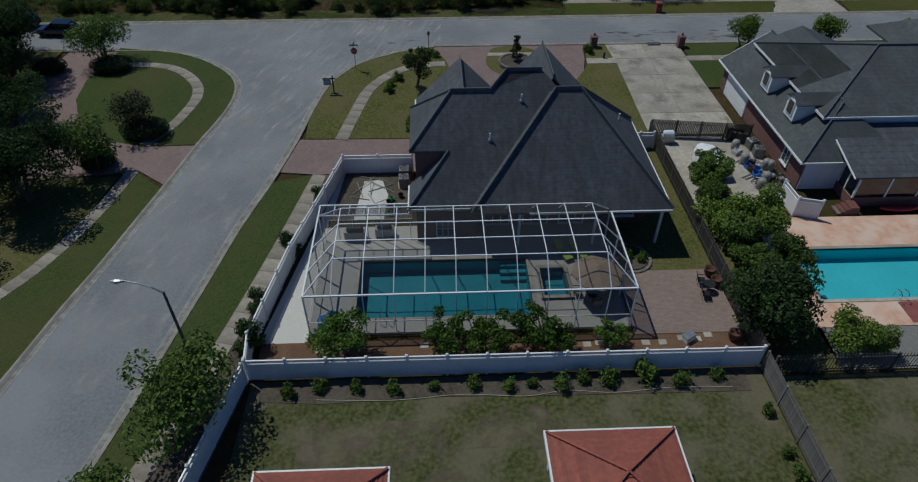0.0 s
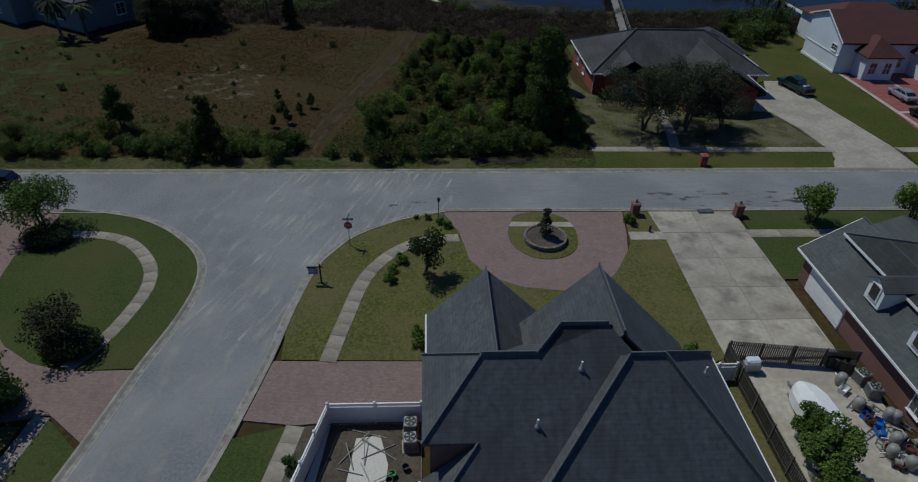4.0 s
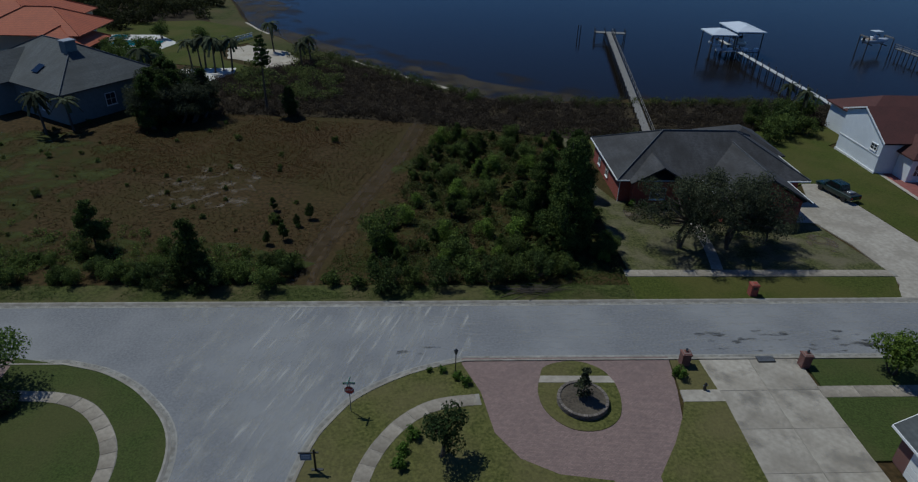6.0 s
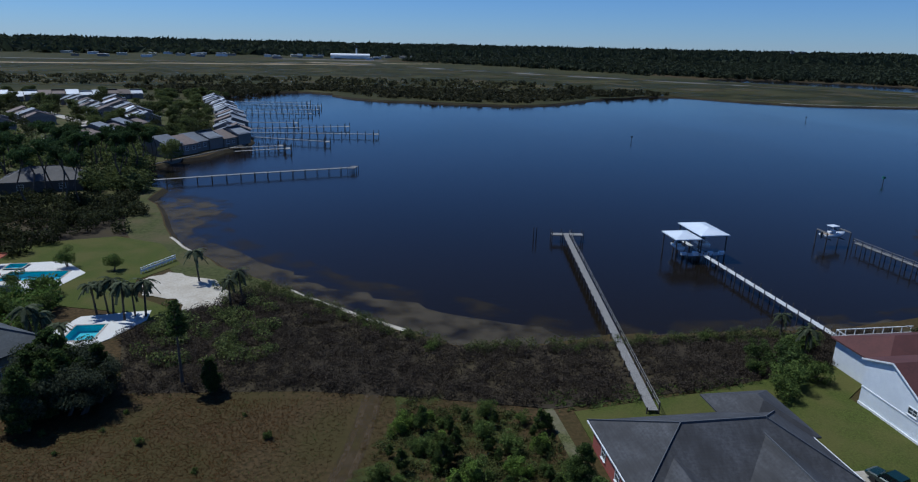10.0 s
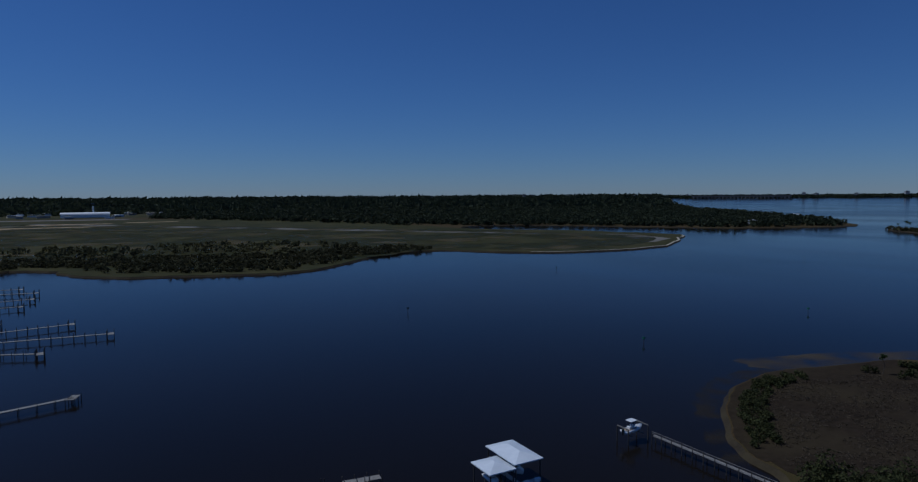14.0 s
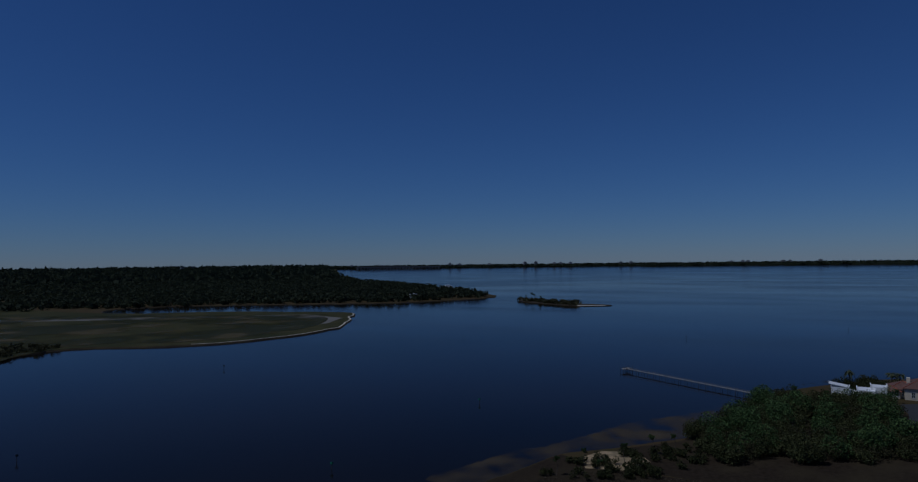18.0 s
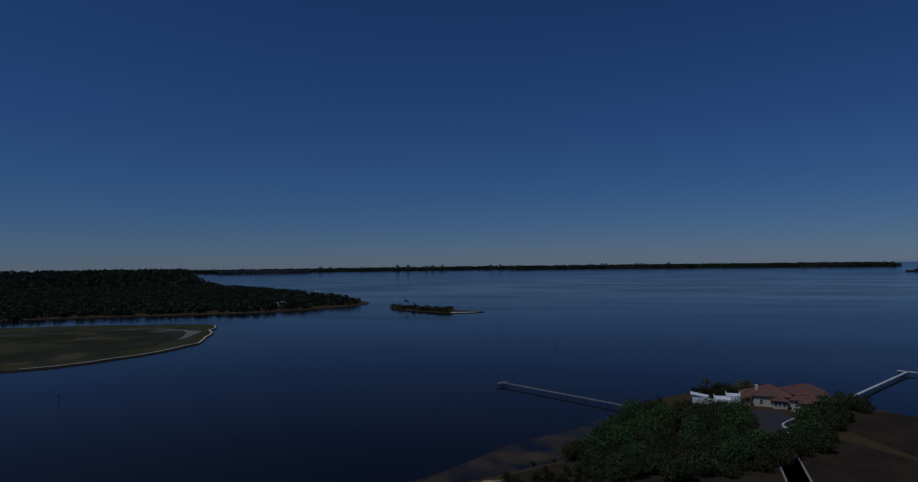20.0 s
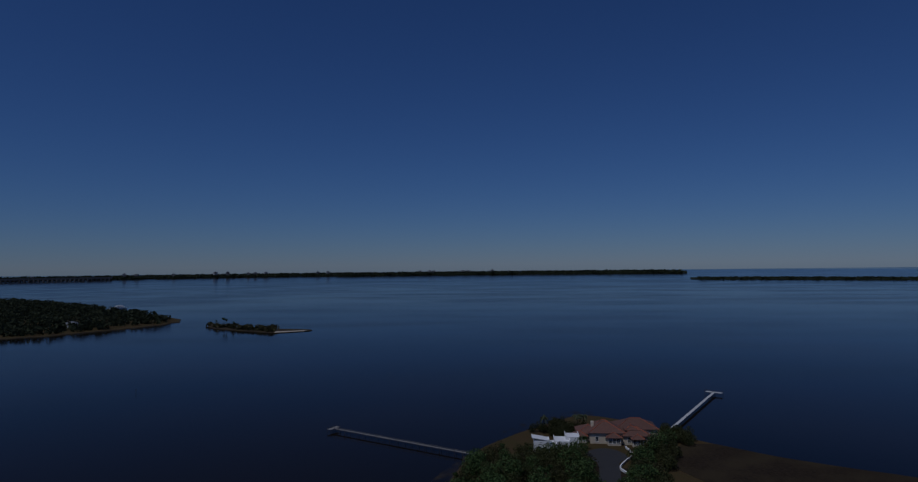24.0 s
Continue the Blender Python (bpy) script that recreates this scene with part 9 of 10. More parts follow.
for i, (x, y) in enumerate(((25.6, 56.6), (27, 56.2), (29.6, 56.2), (31.4, 56.6), (33.4, 52.6), (33.6, 54.4))):
    plant_at(rnd, x, y, 0.08, 0.9)
for x, y, s in ((54, 79, 1.3), (56.5, 82, 1.6), (59, 86, 1.7), (61.4, 83, 1.4), (62, 89, 1.6), (57, 90, 1.2), (66, 92, 1.5), (54, 86, 1.0)):
    plant_at(bA if V.random() < 0.5 else bB, x, y, 0, s, "large dark bush beside the white house")
palmA = put(palm(40, 5.6, "tall cabbage palm among bushes"), 63.6, 88.5, 0)
palmB = put(palm(41, 4.8, "cabbage palm with a rounded crown"), -53.2, 81.0, 0)
for x, y, s in ((-56.4, 79.4, 1.1), (-58.0, 82, 0.9), (-47.0, 117.4, 1.1), (-45.4, 118.0, 1.0), (-44.4, 117.6, 1.1), (-41.6, 114.4, 1.15), (-40.4, 116.0, 1.0), (-38.6, 115.6, 1.15), (-33.8, 132.2, 1.1), (-25.4, 118.6, 0.95), (-24.0, 122, 1.0), (-50.8, 104.6, 1.2), (-49.4, 105.0, 1.0), (-46.4, 103.6, 0.9), (65, 96, 0.8), (440, 60, 1.6), (447, 40, 1.7), (449, 36, 1.6)):
    plant_at(palmA if V.random() < 0.5 else palmB, x, y, 0, s)
put(pine(42, 13, 1.9, 8.0, "tall thin pine with a sparse top", 900, 0.26), -26.4, 90.8, 0)
plant_at(pB, -22.2, 89.0, 0, 0.75)
dk = put(broad_tree(125, 6.0, 2.6, 0.8, LEAF_OAK, "dense dark tree beside the grey-roofed house", 2400, 0.17, 2, airy=0.35), -40, 86, 0)
for i in range(26):
    plant_at(pB if i % 2 else dk, G2.uniform(-45, -34.5), G2.uniform(82, 93), 0, G2.uniform(0.9, 1.3), "dense dark trees beside the grey-roofed house")
for x, y, s in ((-62, 143, 0.9), (-66, 131, 0.8), (-59, 125, 1.0), (-56, 113, 1.0), (-53.5, 108, 0.9), (-62, 119, 1.1), (-66, 123, 1.0), (-55, 118, 0.9), (-52, 140, 0.8), (-72, 127, 1.0), (-58, 104, 1.0), (-54.5, 101, 0.8)):
    plant_at(wt, x, y, 0, s, "leafy garden tree beside the pools")
tall = put(broad_tree(43, 17.5, 3.3, 10.5, LEAF_DARK, "tall slender pine with a bare trunk", 1500, 0.30, 1, "pine tree", "pine_tree", airy=0.25, lobes_n=16, trunk_r=0.24, lobe=(0.20, 0.36)), -92, 226, 0)
for i in range(74):
    plant_at(tall, G2.uniform(-165, -74), G2.uniform(192, 262), 0, G2.uniform(0.75, 1.1))
farT = put(broad_tree(44, 8.0, 4.8, 1.4, LEAF_OLIVE, "dark round-crowned tree among the townhouses", 1500, 0.42, 1, lobes_n=12), -96, 318, 0)
for i in range(170):
    x, y = G2.uniform(-330, -70), G2.uniform(262, 600)
    if x > -62 - (y - 300) * 0.22:
        x -= 45
    if off_rows(x, y):
        plant_at(farT, x, y, 0, G2.uniform(0.6, 1.15))

for i in range(70):
    y = G2.uniform(284, 430)
    x = G2.uniform(-130, -76) - max(0, y - 330) * 0.2
    if off_rows(x, y):
        plant_at(farT, x, y, 0, G2.uniform(0.45, 0.8))


# ---- woods and rough grass that nobody could count ----
def inside(x, y, poly):
    k, j = False, len(poly) - 1
    for i in range(len(poly)):
        if (poly[i][1] > y) != (poly[j][1] > y) and x < (poly[j][0] - poly[i][0]) * (y - poly[i][1]) / (poly[j][1] - poly[i][1]) + poly[i][0]:
            k = not k
        j = i
    return k


def woods(name, poly, count, r, h, seed, label, material=None, quads=12, leaf=0.62, keep=None):
    """A canopy of rough crowns over an area, with short trunks."""
    g = np.random.default_rng(seed)
    xs, ys = [p[0] for p in poly], [p[1] for p in poly]
    m = Mesh()
    n = 0
    while n < count:
        x, y = g.uniform(min(xs), max(xs)), g.uniform(min(ys), max(ys))
        if not inside(x, y, poly) or (keep and not keep(x, y)):
            continue
        n += 1
        hh, rr = h * g.uniform(0.65, 1.2), r * g.uniform(0.7, 1.25)
        base = rise(x, y)
        leaf_cloud(g, [(x, y, base + hh * 0.66, rr, hh * 0.42 / rr), (x + g.normal(0, rr * 0.4), y + g.normal(0, rr * 0.4), base + hh * 0.42, rr * 0.9, 0.7)], quads, rr * leaf, m, 0.5)
        m.tube((x, y, base - 0.5), (x, y, base + hh * 0.6), rr * 0.09, rr * 0.04, 3)
    return tagged(part(name, m, material or FARWOOD), label, "woods", kind="stuff")


POINT = [(292, 118), (331, 106), (394, 94), (398, 74), (392, 44), (380, 40), (345, 44), (330, 40), (345, 28), (380, 22), (396, 12), (414, 0), (402, -8), (384, -2), (362, 8), (330, 16), (300, 40), (276, 70), (262, 100)]
woods("woods", POINT, 250, 3.0, 6.4, 51, "dense dark wood on the point", LEAF_WILD, 460, 0.14)
woods("woods", POINT, 110, 2.6, 5.0, 259, "brown leafless brush among the trees on the point", LEAF_BROWN, 300, 0.14)
woods("woods", POINT, 60, 4.6, 9.5, 251, "taller dark trees in the wood on the point", LEAF_DARK, 700, 0.11)
woods("woods", [(372, 72), (384, 70), (387, 46), (376, 42), (366, 46), (362, 62)], 26, 3.0, 7.6, 252, "trees in front of the white house", LEAF_WILD, 460, 0.13)
woods("woods", [(396, 12), (408, 8), (412, -2), (404, -10), (392, 2)], 14, 3.2, 8.0, 253, "trees in front of the villa", LEAF_WILD, 460, 0.13)
woods("woods", [(412, 44), (440, 68), (462, 48), (446, 36), (436, 42), (418, 44)], 40, 2.4, 5.0, 52, "garden trees round the villas", LEAF_WILD, 420, 0.14)
woods("woods", [(424, -6), (440, -8), (428, -22), (412, -14)], 26, 3.0, 6.0, 57, "garden trees behind the villa", LEAF_WILD, 420, 0.14)
woods("brush", [(214, 150), (236, 148), (262, 132), (284, 116), (262, 104), (236, 112), (225, 126)], 70, 1.6, 2.6, 53, "brush and young pines on the sandy point", LEAF_WILD, 130, 0.26)
woods("brush", [(132, 128), (158, 151), (178, 160), (200, 161), (196, 156), (176, 153), (160, 144), (140, 126)], 110, 1.1, 1.8, 58, "low salt bushes at the marsh edge", LEAF_WILD, 80, 0.3)
woods("woods", [(84, 94), (98, 100), (116, 104), (126, 112), (140, 100), (150, 70), (110, 60), (86, 70)], 120, 2.8, 6.0, 54, "trees behind the shore east of the white house", LEAF_WILD, 300, 0.16)
for x, y, s in ((300, 104, 0.5), (322, 98, 0.55), (345, 90, 0.5), (366, 82, 0.55), (380, 70, 0.5), (330, 70, 0.55), (352, 62, 0.5), (312, 80, 0.5), (372, 56, 0.45), (290, 92, 0.5), (386, 84, 0.5), (340, 104, 0.48), (404, 40, 0.45), (300, 60, 0.5)):
    plant_at(tall, x, y, 0, s, "slender pine in the wood on the point")
woods("brush", POINT, 90, 2.6, 7.0, 59, "bare brownish trees in the wood on the point", LEAF_BROWN, 260, 0.13)
for x, y, s in ((222, 146, 0.42), (247, 130, 0.44), (236, 141, 0.4), (228, 133, 0.36), (262, 124, 0.45), (270, 118, 0.4)):
    plant_at(tall, x, y, 0, s, "thin pine on the sandy point")
woods("shore_brush", [(-30, 128), (-14, 118), (2, 103), (12, 96), (28, 95), (48, 96), (66, 95), (66, 98.6), (48, 99.2), (28, 98.4), (12, 99.2), (4, 105), (-12, 121), (-27, 135)], 230, 0.8, 1.5, 79, "pale green bushes along the beach", LEAF_OLIVE, 120, 0.15)
woods("brush", [(-112, 150), (-70, 150), (-64, 170), (-68, 205), (-112, 205)], 90, 2.2, 3.4, 80, "dense bushes on the western bank", LEAF_WILD, 260, 0.16)
woods("brush", [(-80, 104), (-54, 104), (-54, 128), (-80, 128)], 40, 2.0, 3.0, 81, "dense garden bushes", LEAF_MID, 260, 0.16)
woods("brush", [(-36, 96), (-16, 96), (-14, 112), (-24, 124), (-36, 118)], 60, 1.3, 1.8, 82, "wild green bushes behind the beach", LEAF_OLIVE, 190, 0.14)
woods("undergrowth", [(-170, 288), (-84, 288), (-80, 330), (-104, 420), (-134, 520), (-170, 560), (-300, 560), (-300, 300)], 150, 3.0, 6.0, 254, "leafy trees between the townhouses", LEAF_WILD, 240, 0.16, off_rows)
woods("brush", [(-66, 168), (-56, 170), (-64, 200), (-80, 204), (-112, 204), (-112, 160), (-84, 162)], 70, 2.0, 3.0, 255, "dark brush behind the bay lawn", LEAF_WILD, 220, 0.16)
woods("undergrowth", [(-88, 286), (-72, 290), (-62, 312), (-66, 342), (-82, 392), (-104, 400), (-96, 330)], 34, 2.0, 4.0, 258, "garden trees round the townhouses", LEAF_WILD, 240, 0.15, off_rows)
woods("undergrowth", [(-84, 262), (-74, 232), (-67, 213), (-74, 207), (-86, 214), (-88, 244)], 34, 3.0, 6.0, 83, "leafy undergrowth among the pines", LEAF_OLIVE, 260, 0.16)
woods("undergrowth", [(-230, 228), (-140, 226), (-115, 236), (-90, 246), (-90, 300), (-230, 320)], 150, 3.6, 7.5, 84, "leafy trees among the pines", LEAF_OLIVE, 220, 0.17)
HEAD = [(640, 1135), (700, 1095), (775, 1055), (856, 936), (912, 850), (970, 778), (1042, 738), (1145, 700), (1232, 720), (1340, 835), (1450, 975), (1680, 1240), (1820, 1440), (1950, 1690), (2200, 1960), (1500, 2300), (700, 1500), (590, 1250)]
woods("woods", HEAD, 6500, 6.5, 9.5, 55, "dark pine wood covering the headland", FARWOOD, 12)
woods("woods", [(560, 1180), (700, 1500), (1300, 2000), (2200, 1960), (2500, 2450), (1500, 2700), (200, 2500), (120, 2050), (330, 1700)], 4200, 9, 10.0, 56, "dark wood behind the airfield", FARWOOD, 10)


def sector_woods(a0, a1, r0, r1, count, r, h, seed):
    g = np.random.default_rng(seed)
    m = Mesh()
    for i in range(count):
        a, q = radians(g.uniform(a0, a1)), math.sqrt(g.uniform(r0 * r0, r1 * r1))
        x, y = 200 + q * math.cos(a), 100 + q * math.sin(a)
        leaf_cloud(g, [(x, y, rise(x, y) + h * 0.45, r * g.uniform(0.7, 1.3), h / r * 0.6)], 7, r * 0.75, m, 0.5)
    return tagged(part("woods", m, FARWOOD), "flat dark woods reaching to the horizon", "woods", kind="stuff")


sector_woods(44.2, 96, 2500, 4650, 4200, 30, 6, 61)
sector_woods(96, 150, 2450, 4650, 2600, 32, 6, 62)
g = np.random.default_rng(63)
for name, a0, a1, r0, r1, cnt, rr, hh in (("far_woods", 44.5, 14, 4252, 4480, 1500, 14, 9), ("far_woods", 15.5, -15.5, 4184, 4380, 1500, 13, 13), ("far_woods", -17, -60, 3352, 3500, 1200, 10, 5)):
    m = Mesh()
    for i in range(cnt):
        a, q = radians(g.uniform(a1, a0)), g.uniform(r0, r1)
        x, y = 200 + q * math.cos(a), 100 + q * math.sin(a)
        leaf_cloud(g, [(x, y, rise(x, y) + hh * 0.5, rr, hh / rr * 0.5)], 6, rr * 0.8, m, 0.5)
    tagged(part(name, m, FARWOOD), "thin dark line of trees on the far shore", "woods", kind="stuff")
woods("brush", [(-118, 575), (-60, 690), (-20, 660), (0, 606), (66, 565), (130, 548), (182, 580), (250, 640), (330, 668), (300, 720), (120, 700), (-60, 760), (-240, 700)], 1250, 3.0, 3.0, 64, "dark brush along the airfield shore", LEAF_BROWN, 12)
woods("brush", [(1008, 440), (1040, 500), (1072, 560), (1120, 598), (1090, 530), (1060, 455)], 70, 5, 4.5, 65, "brush on the marshy islet", LEAF_BROWN, 14)
woods("brush", [(-500, 720), (-60, 770), (160, 720), (300, 740), (200, 860), (-60, 900), (-500, 900)], 300, 4.5, 4.2, 66, "scattered brush on the airfield", LEAF_BROWN, 10)
for x, y, s in ((1082, 548, 0.9), (1090, 556, 1.0), (1070, 530, 0.7), (1098, 572, 0.7)):
    plant_at(tall, x, y, -0.5, s, "wind-shaped pine on the islet")


def tufts(name, poly, count, h, material, seed, label, skip=None, z=0.0, blades=4, lift=0.55):
    g = np.random.default_rng(seed)
    xs, ys = [p[0] for p in poly], [p[1] for p in poly]
    m = Mesh()
    n = 0
    while n < count:
        x, y = g.uniform(min(xs), max(xs)), g.uniform(min(ys), max(ys))
        n += 1
        if not inside(x, y, poly) or (skip and skip(x, y)) or noise.noise((x * 0.11 + seed, y * 0.11, 0)) < -0.25:
            continue
        s = h * g.uniform(0.5, 1.3)
        for b in range(blades):
            a, w = g.uniform(0, 6.28), s * 0.28
            dx, dy = math.cos(a), math.sin(a)
            lx, ly = g.normal(0, s * 0.9), g.normal(0, s * 0.9)
            o = len(m.v)
            m.v += [(x - dx * w, y - dy * w, z), (x + dx * w, y + dy * w, z), (x + lx, y + ly, z + s * lift)]
            m.f.append((o, o + 1, o + 2))
    return tagged(part(name, m, material), label, "grass", kind="stuff")


track = lambda x, y: abs(x - (-12 + max(0, y - 40) * 0.23)) < 1.5
LOT = [(-62, 39.4), (20.4, 39.4), (21.4, 78), (8, 84), (-10, 88), (-34, 90), (-62, 82)]
tufts("rough_grass", LOT, 42000, 0.13, GRASS_TUFT, 71, "dry brown rough grass of the vacant lot", track)
tufts("verge_grass", [(-70, 36.4), (20.4, 36.6), (20.4, 39.2), (-70, 39.2)], 16000, 0.10, GRASS_GREEN, 70, "long grass along the verge", z=0.09)
tufts("rough_grass", [(-60, 38.8), (20.4, 38.8), (20.4, 44), (-60, 46)], 15000, 0.16, GRASS_GREEN, 72, "green rough grass at the roadside", track)
tufts("rust_grass", [(-50, 66), (-14, 64), (-10, 86), (-34, 89), (-48, 84)], 16000, 0.14, GRASS_RUST, 73, "rust-coloured tall grass", track)
tufts("straw_grass", [(-7, 42), (20, 42), (20.6, 78), (8, 83), (3, 84), (-2, 70)], 12000, 0.22, GRASS_STRAW, 79, "tall straw-coloured grass in the overgrown lot", track)
tufts("green_weeds", LOT, 9000, 0.13, GRASS_GREEN, 74, "green weeds among dry grass", track)
woods("low_growth", [(-6, 41), (20, 41), (20.6, 78), (8, 83), (3, 84), (-2, 70)], 620, 0.55, 0.8, 256, "low mixed weeds and seedlings in the lot", LEAF_OLIVE, 60, 0.2)
woods("low_growth", [(-60, 40), (-14, 40), (-13, 44), (-30, 50), (-60, 52)], 260, 0.5, 0.7, 257, "low weeds behind the verge", LEAF_LOT, 60, 0.2)
woods("marsh_brush", [(-34, 90), (-10, 88), (8, 84), (22, 80), (48, 83), (74, 88), (88, 97), (76, 97), (48, 97.5), (28, 96.5), (12, 97.5), (3, 104), (-13, 119), (-24, 126), (-40, 108)], 1500, 1.0, 1.1, 78, "low dark brown marsh scrub", GRASS_MARSH, 110, 0.12, lambda x, y: abs(x - 34.4 - (y - 77.4) * 0.168) > 2.6)
tufts("marsh_rushes", [(-34, 90), (-10, 88), (8, 84), (22, 80), (48, 83), (74, 88), (88, 97), (76, 98), (48, 99), (28, 98), (12, 99), (3, 106), (-13, 121), (-24, 128), (-40, 108)], 16000, 0.5, GRASS_MARSH, 75, "dark brown rushes of the marsh")
tufts("marsh_rushes", [(131, 118), (158, 150), (176, 159), (222, 148), (236, 130), (240, 100), (200, 70), (140, 80)], 24000, 0.5, GRASS_MARSH, 76, "dark brown rushes on the low point", blades=3)
tufts("grass_edge", [(22, 79), (48, 82), (60, 84), (60, 87), (44, 85), (20, 84)], 900, 0.5, GRASS_GREEN, 77, "green grass at the edge of the marsh")



# ---- vehicles ----
def wheel(parent, x, y, r=0.34, w=0.22):
    t = part("wheel", Mesh().lathe([(r * 0.62, -w / 2), (r * 0.95, -w / 2), (r, -w / 3), (r, w / 3), (r * 0.95, w / 2), (r * 0.62, w / 2)], n=18), RUBBER, parent, at=pose(x, y, r, 90))
    part("rim", Mesh().lathe([(r * 0.61, -w * 0.35), (r * 0.5, w * 0.42), (r * 0.15, w * 0.48)], n=14), STEEL, t)
    return t


def car(label, at, paint, kind="suv", group=""):
    """A car looking along +x, lofted from cross sections, with glass, wheels and lamps."""
    c = thing({"suv": "suv", "sedan": "sedan", "pickup": "pickup_truck"}[kind], label, "car", group, at)
    if kind == "pickup":
        body = [(-2.9, 0.9, 0.55, 1.05), (-2.85, 0.96, 0.45, 1.12), (-0.9, 0.98, 0.42, 1.12), (1.2, 0.98, 0.42, 1.12), (2.5, 0.96, 0.45, 1.06), (2.85, 0.85, 0.5, 0.9)]
        roof = [(-1.05, 0.88, 1.12), (-0.85, 0.76, 1.82), (0.75, 0.76, 1.86), (1.5, 0.86, 1.13)]
        wx = (-1.85, 1.85)
    elif kind == "suv":
        body = [(-2.35, 0.80, 0.5, 0.95), (-2.3, 0.90, 0.38, 1.02), (-1.0, 0.93, 0.32, 1.02), (0.9, 0.93, 0.32, 1.0), (2.0, 0.90, 0.36, 0.92), (2.36, 0.74, 0.45, 0.75)]
        roof = [(-2.25, 0.80, 1.02), (-1.85, 0.70, 1.62), (0.15, 0.72, 1.70), (1.15, 0.82, 1.0)]
        wx = (-1.42, 1.45)
    else:
        body = [(-2.3, 0.78, 0.5, 0.9), (-2.2, 0.88, 0.36, 0.98), (-1.0, 0.90, 0.3, 0.96), (0.9, 0.90, 0.3, 0.94), (2.0, 0.87, 0.34, 0.84), (2.3, 0.72, 0.42, 0.7)]
        roof = [(-1.75, 0.76, 0.97), (-0.95, 0.66, 1.40), (0.2, 0.66, 1.43), (1.15, 0.78, 0.95)]
        wx = (-1.38, 1.4)
    part("body", Mesh().rings([[(x, -w * 0.9, zb), (x, -w, zb + 0.18), (x, -w, zt - 0.12), (x, -w * 0.86, zt), (x, w * 0.86, zt), (x, w, zt - 0.12), (x, w, zb + 0.18), (x, w * 0.9, zb)] for x, w, zb, zt in body]), paint, c)
    m = Mesh()
    (xa, wa, za), (xb, wb, zb), (xc, wc, zc), (xd, wd, zd) = roof
    m.add([(xa, -wa, za), (xb, -wb, zb), (xc, -wc, zc), (xd, -wd, zd), (xa, wa, za), (xb, wb, zb), (xc, wc, zc), (xd, wd, zd)], [(0, 3, 2, 1), (4, 5, 6, 7), (0, 1, 5, 4), (1, 2, 6, 5), (2, 3, 7, 6), (0, 4, 7, 3)])
    cab = part("cabin", m, paint, c)
    e = 0.012
    gl = lambda *q: part("glass", Mesh().sheet(q), GLASS, cab, "tinted glass")
    lerp = lambda p, q, t: tuple(a + (b - a) * t for a, b in zip(p, q))
    for s in (-1, 1):
        A, B, C, Dd = (xa, s * (wa + e), za), (xb, s * (wb + e), zb), (xc, s * (wc + e), zc), (xd, s * (wd + e), zd)
        bl, tl, tr_, brr = lerp(A, B, 0.14), lerp(A, B, 0.86), lerp(Dd, C, 0.86), lerp(Dd, C, 0.14)
        for t0, t1 in ((0.06, 0.46), (0.50, 0.94)):
            gl(lerp(bl, brr, t0), lerp(bl, brr, t1), lerp(tl, tr_, t1), lerp(tl, tr_, t0))
    gl((xd + e, -wd * 0.88, zd + 0.08), (xd + e, wd * 0.88, zd + 0.08), (xc + 0.1, wc * 0.9, zc - 0.04), (xc + 0.1, -wc * 0.9, zc - 0.04))
    gl((xa - e, -wa * 0.86, za + 0.1), (xa - e, wa * 0.86, za + 0.1), (xb - 0.06, wb * 0.88, zb - 0.06), (xb - 0.06, -wb * 0.88, zb - 0.06))
    if kind == "pickup":
        part("cargo_bed", Mesh().box(-2.75, -0.82, 1.123, -1.15, 0.82, 1.13), BLACK, c, "dark open cargo bed")
        part("tool_box", Mesh().bevel_box(-2.3, -0.4, 1.133, -1.7, 0.5, 1.35, 0.03), STEEL, c)
    for x in wx:
        for s in (-1, 1):
            wheel(c, x, s * (body[2][1] - 0.10), 0.37 if kind != "sedan" else 0.32)
    for s in (-1, 1):
        part("headlight", Mesh().box(body[-1][0] - 0.12, s * 0.62 - 0.14, 0.62, body[-1][0] + 0.004, s * 0.62 + 0.14, 0.74), CHROME, c)
        part("tail_light", Mesh().box(body[0][0] - 0.012, s * 0.70 - 0.1, 0.72, body[0][0] + 0.1, s * 0.70 + 0.1, 0.94), RED, c)
        part("mirror", Mesh().bevel_box(xd - 0.25, s * (wd + 0.14) - 0.09, zd + 0.02, xd - 0.08, s * (wd + 0.14) + 0.09, zd + 0.17, 0.03), paint, c)
    part("bumper", Mesh().box(body[0][0] - 0.06, -0.75, 0.42, body[0][0] + 0.02, 0.75, 0.6), CHROME if kind == "pickup" else BLACK, c)
    return c


car("black SUV driving off along the street", pose(-41.9, 32.6, 0, 0, 0, 178), CARBLACK)
car("black SUV standing at the kerb of the street", pose(-47.6, 34.9, 0, 0, 0, 183), CARBLACK)
car("dark green crew-cab pickup truck parked on the concrete drive", pose(54.0, 60.2, 0.06, 0, 0, 106), CARGREEN, "pickup")
car("silver car parked on the red driveway", pose(68.0, 57.2, 0.06, 0, 0, 92), CARSILVER, "sedan")
car("black car parked on the red driveway", pose(66.6, 49.8, 0.06, 0, 0, 98), CARBLACK, "suv")

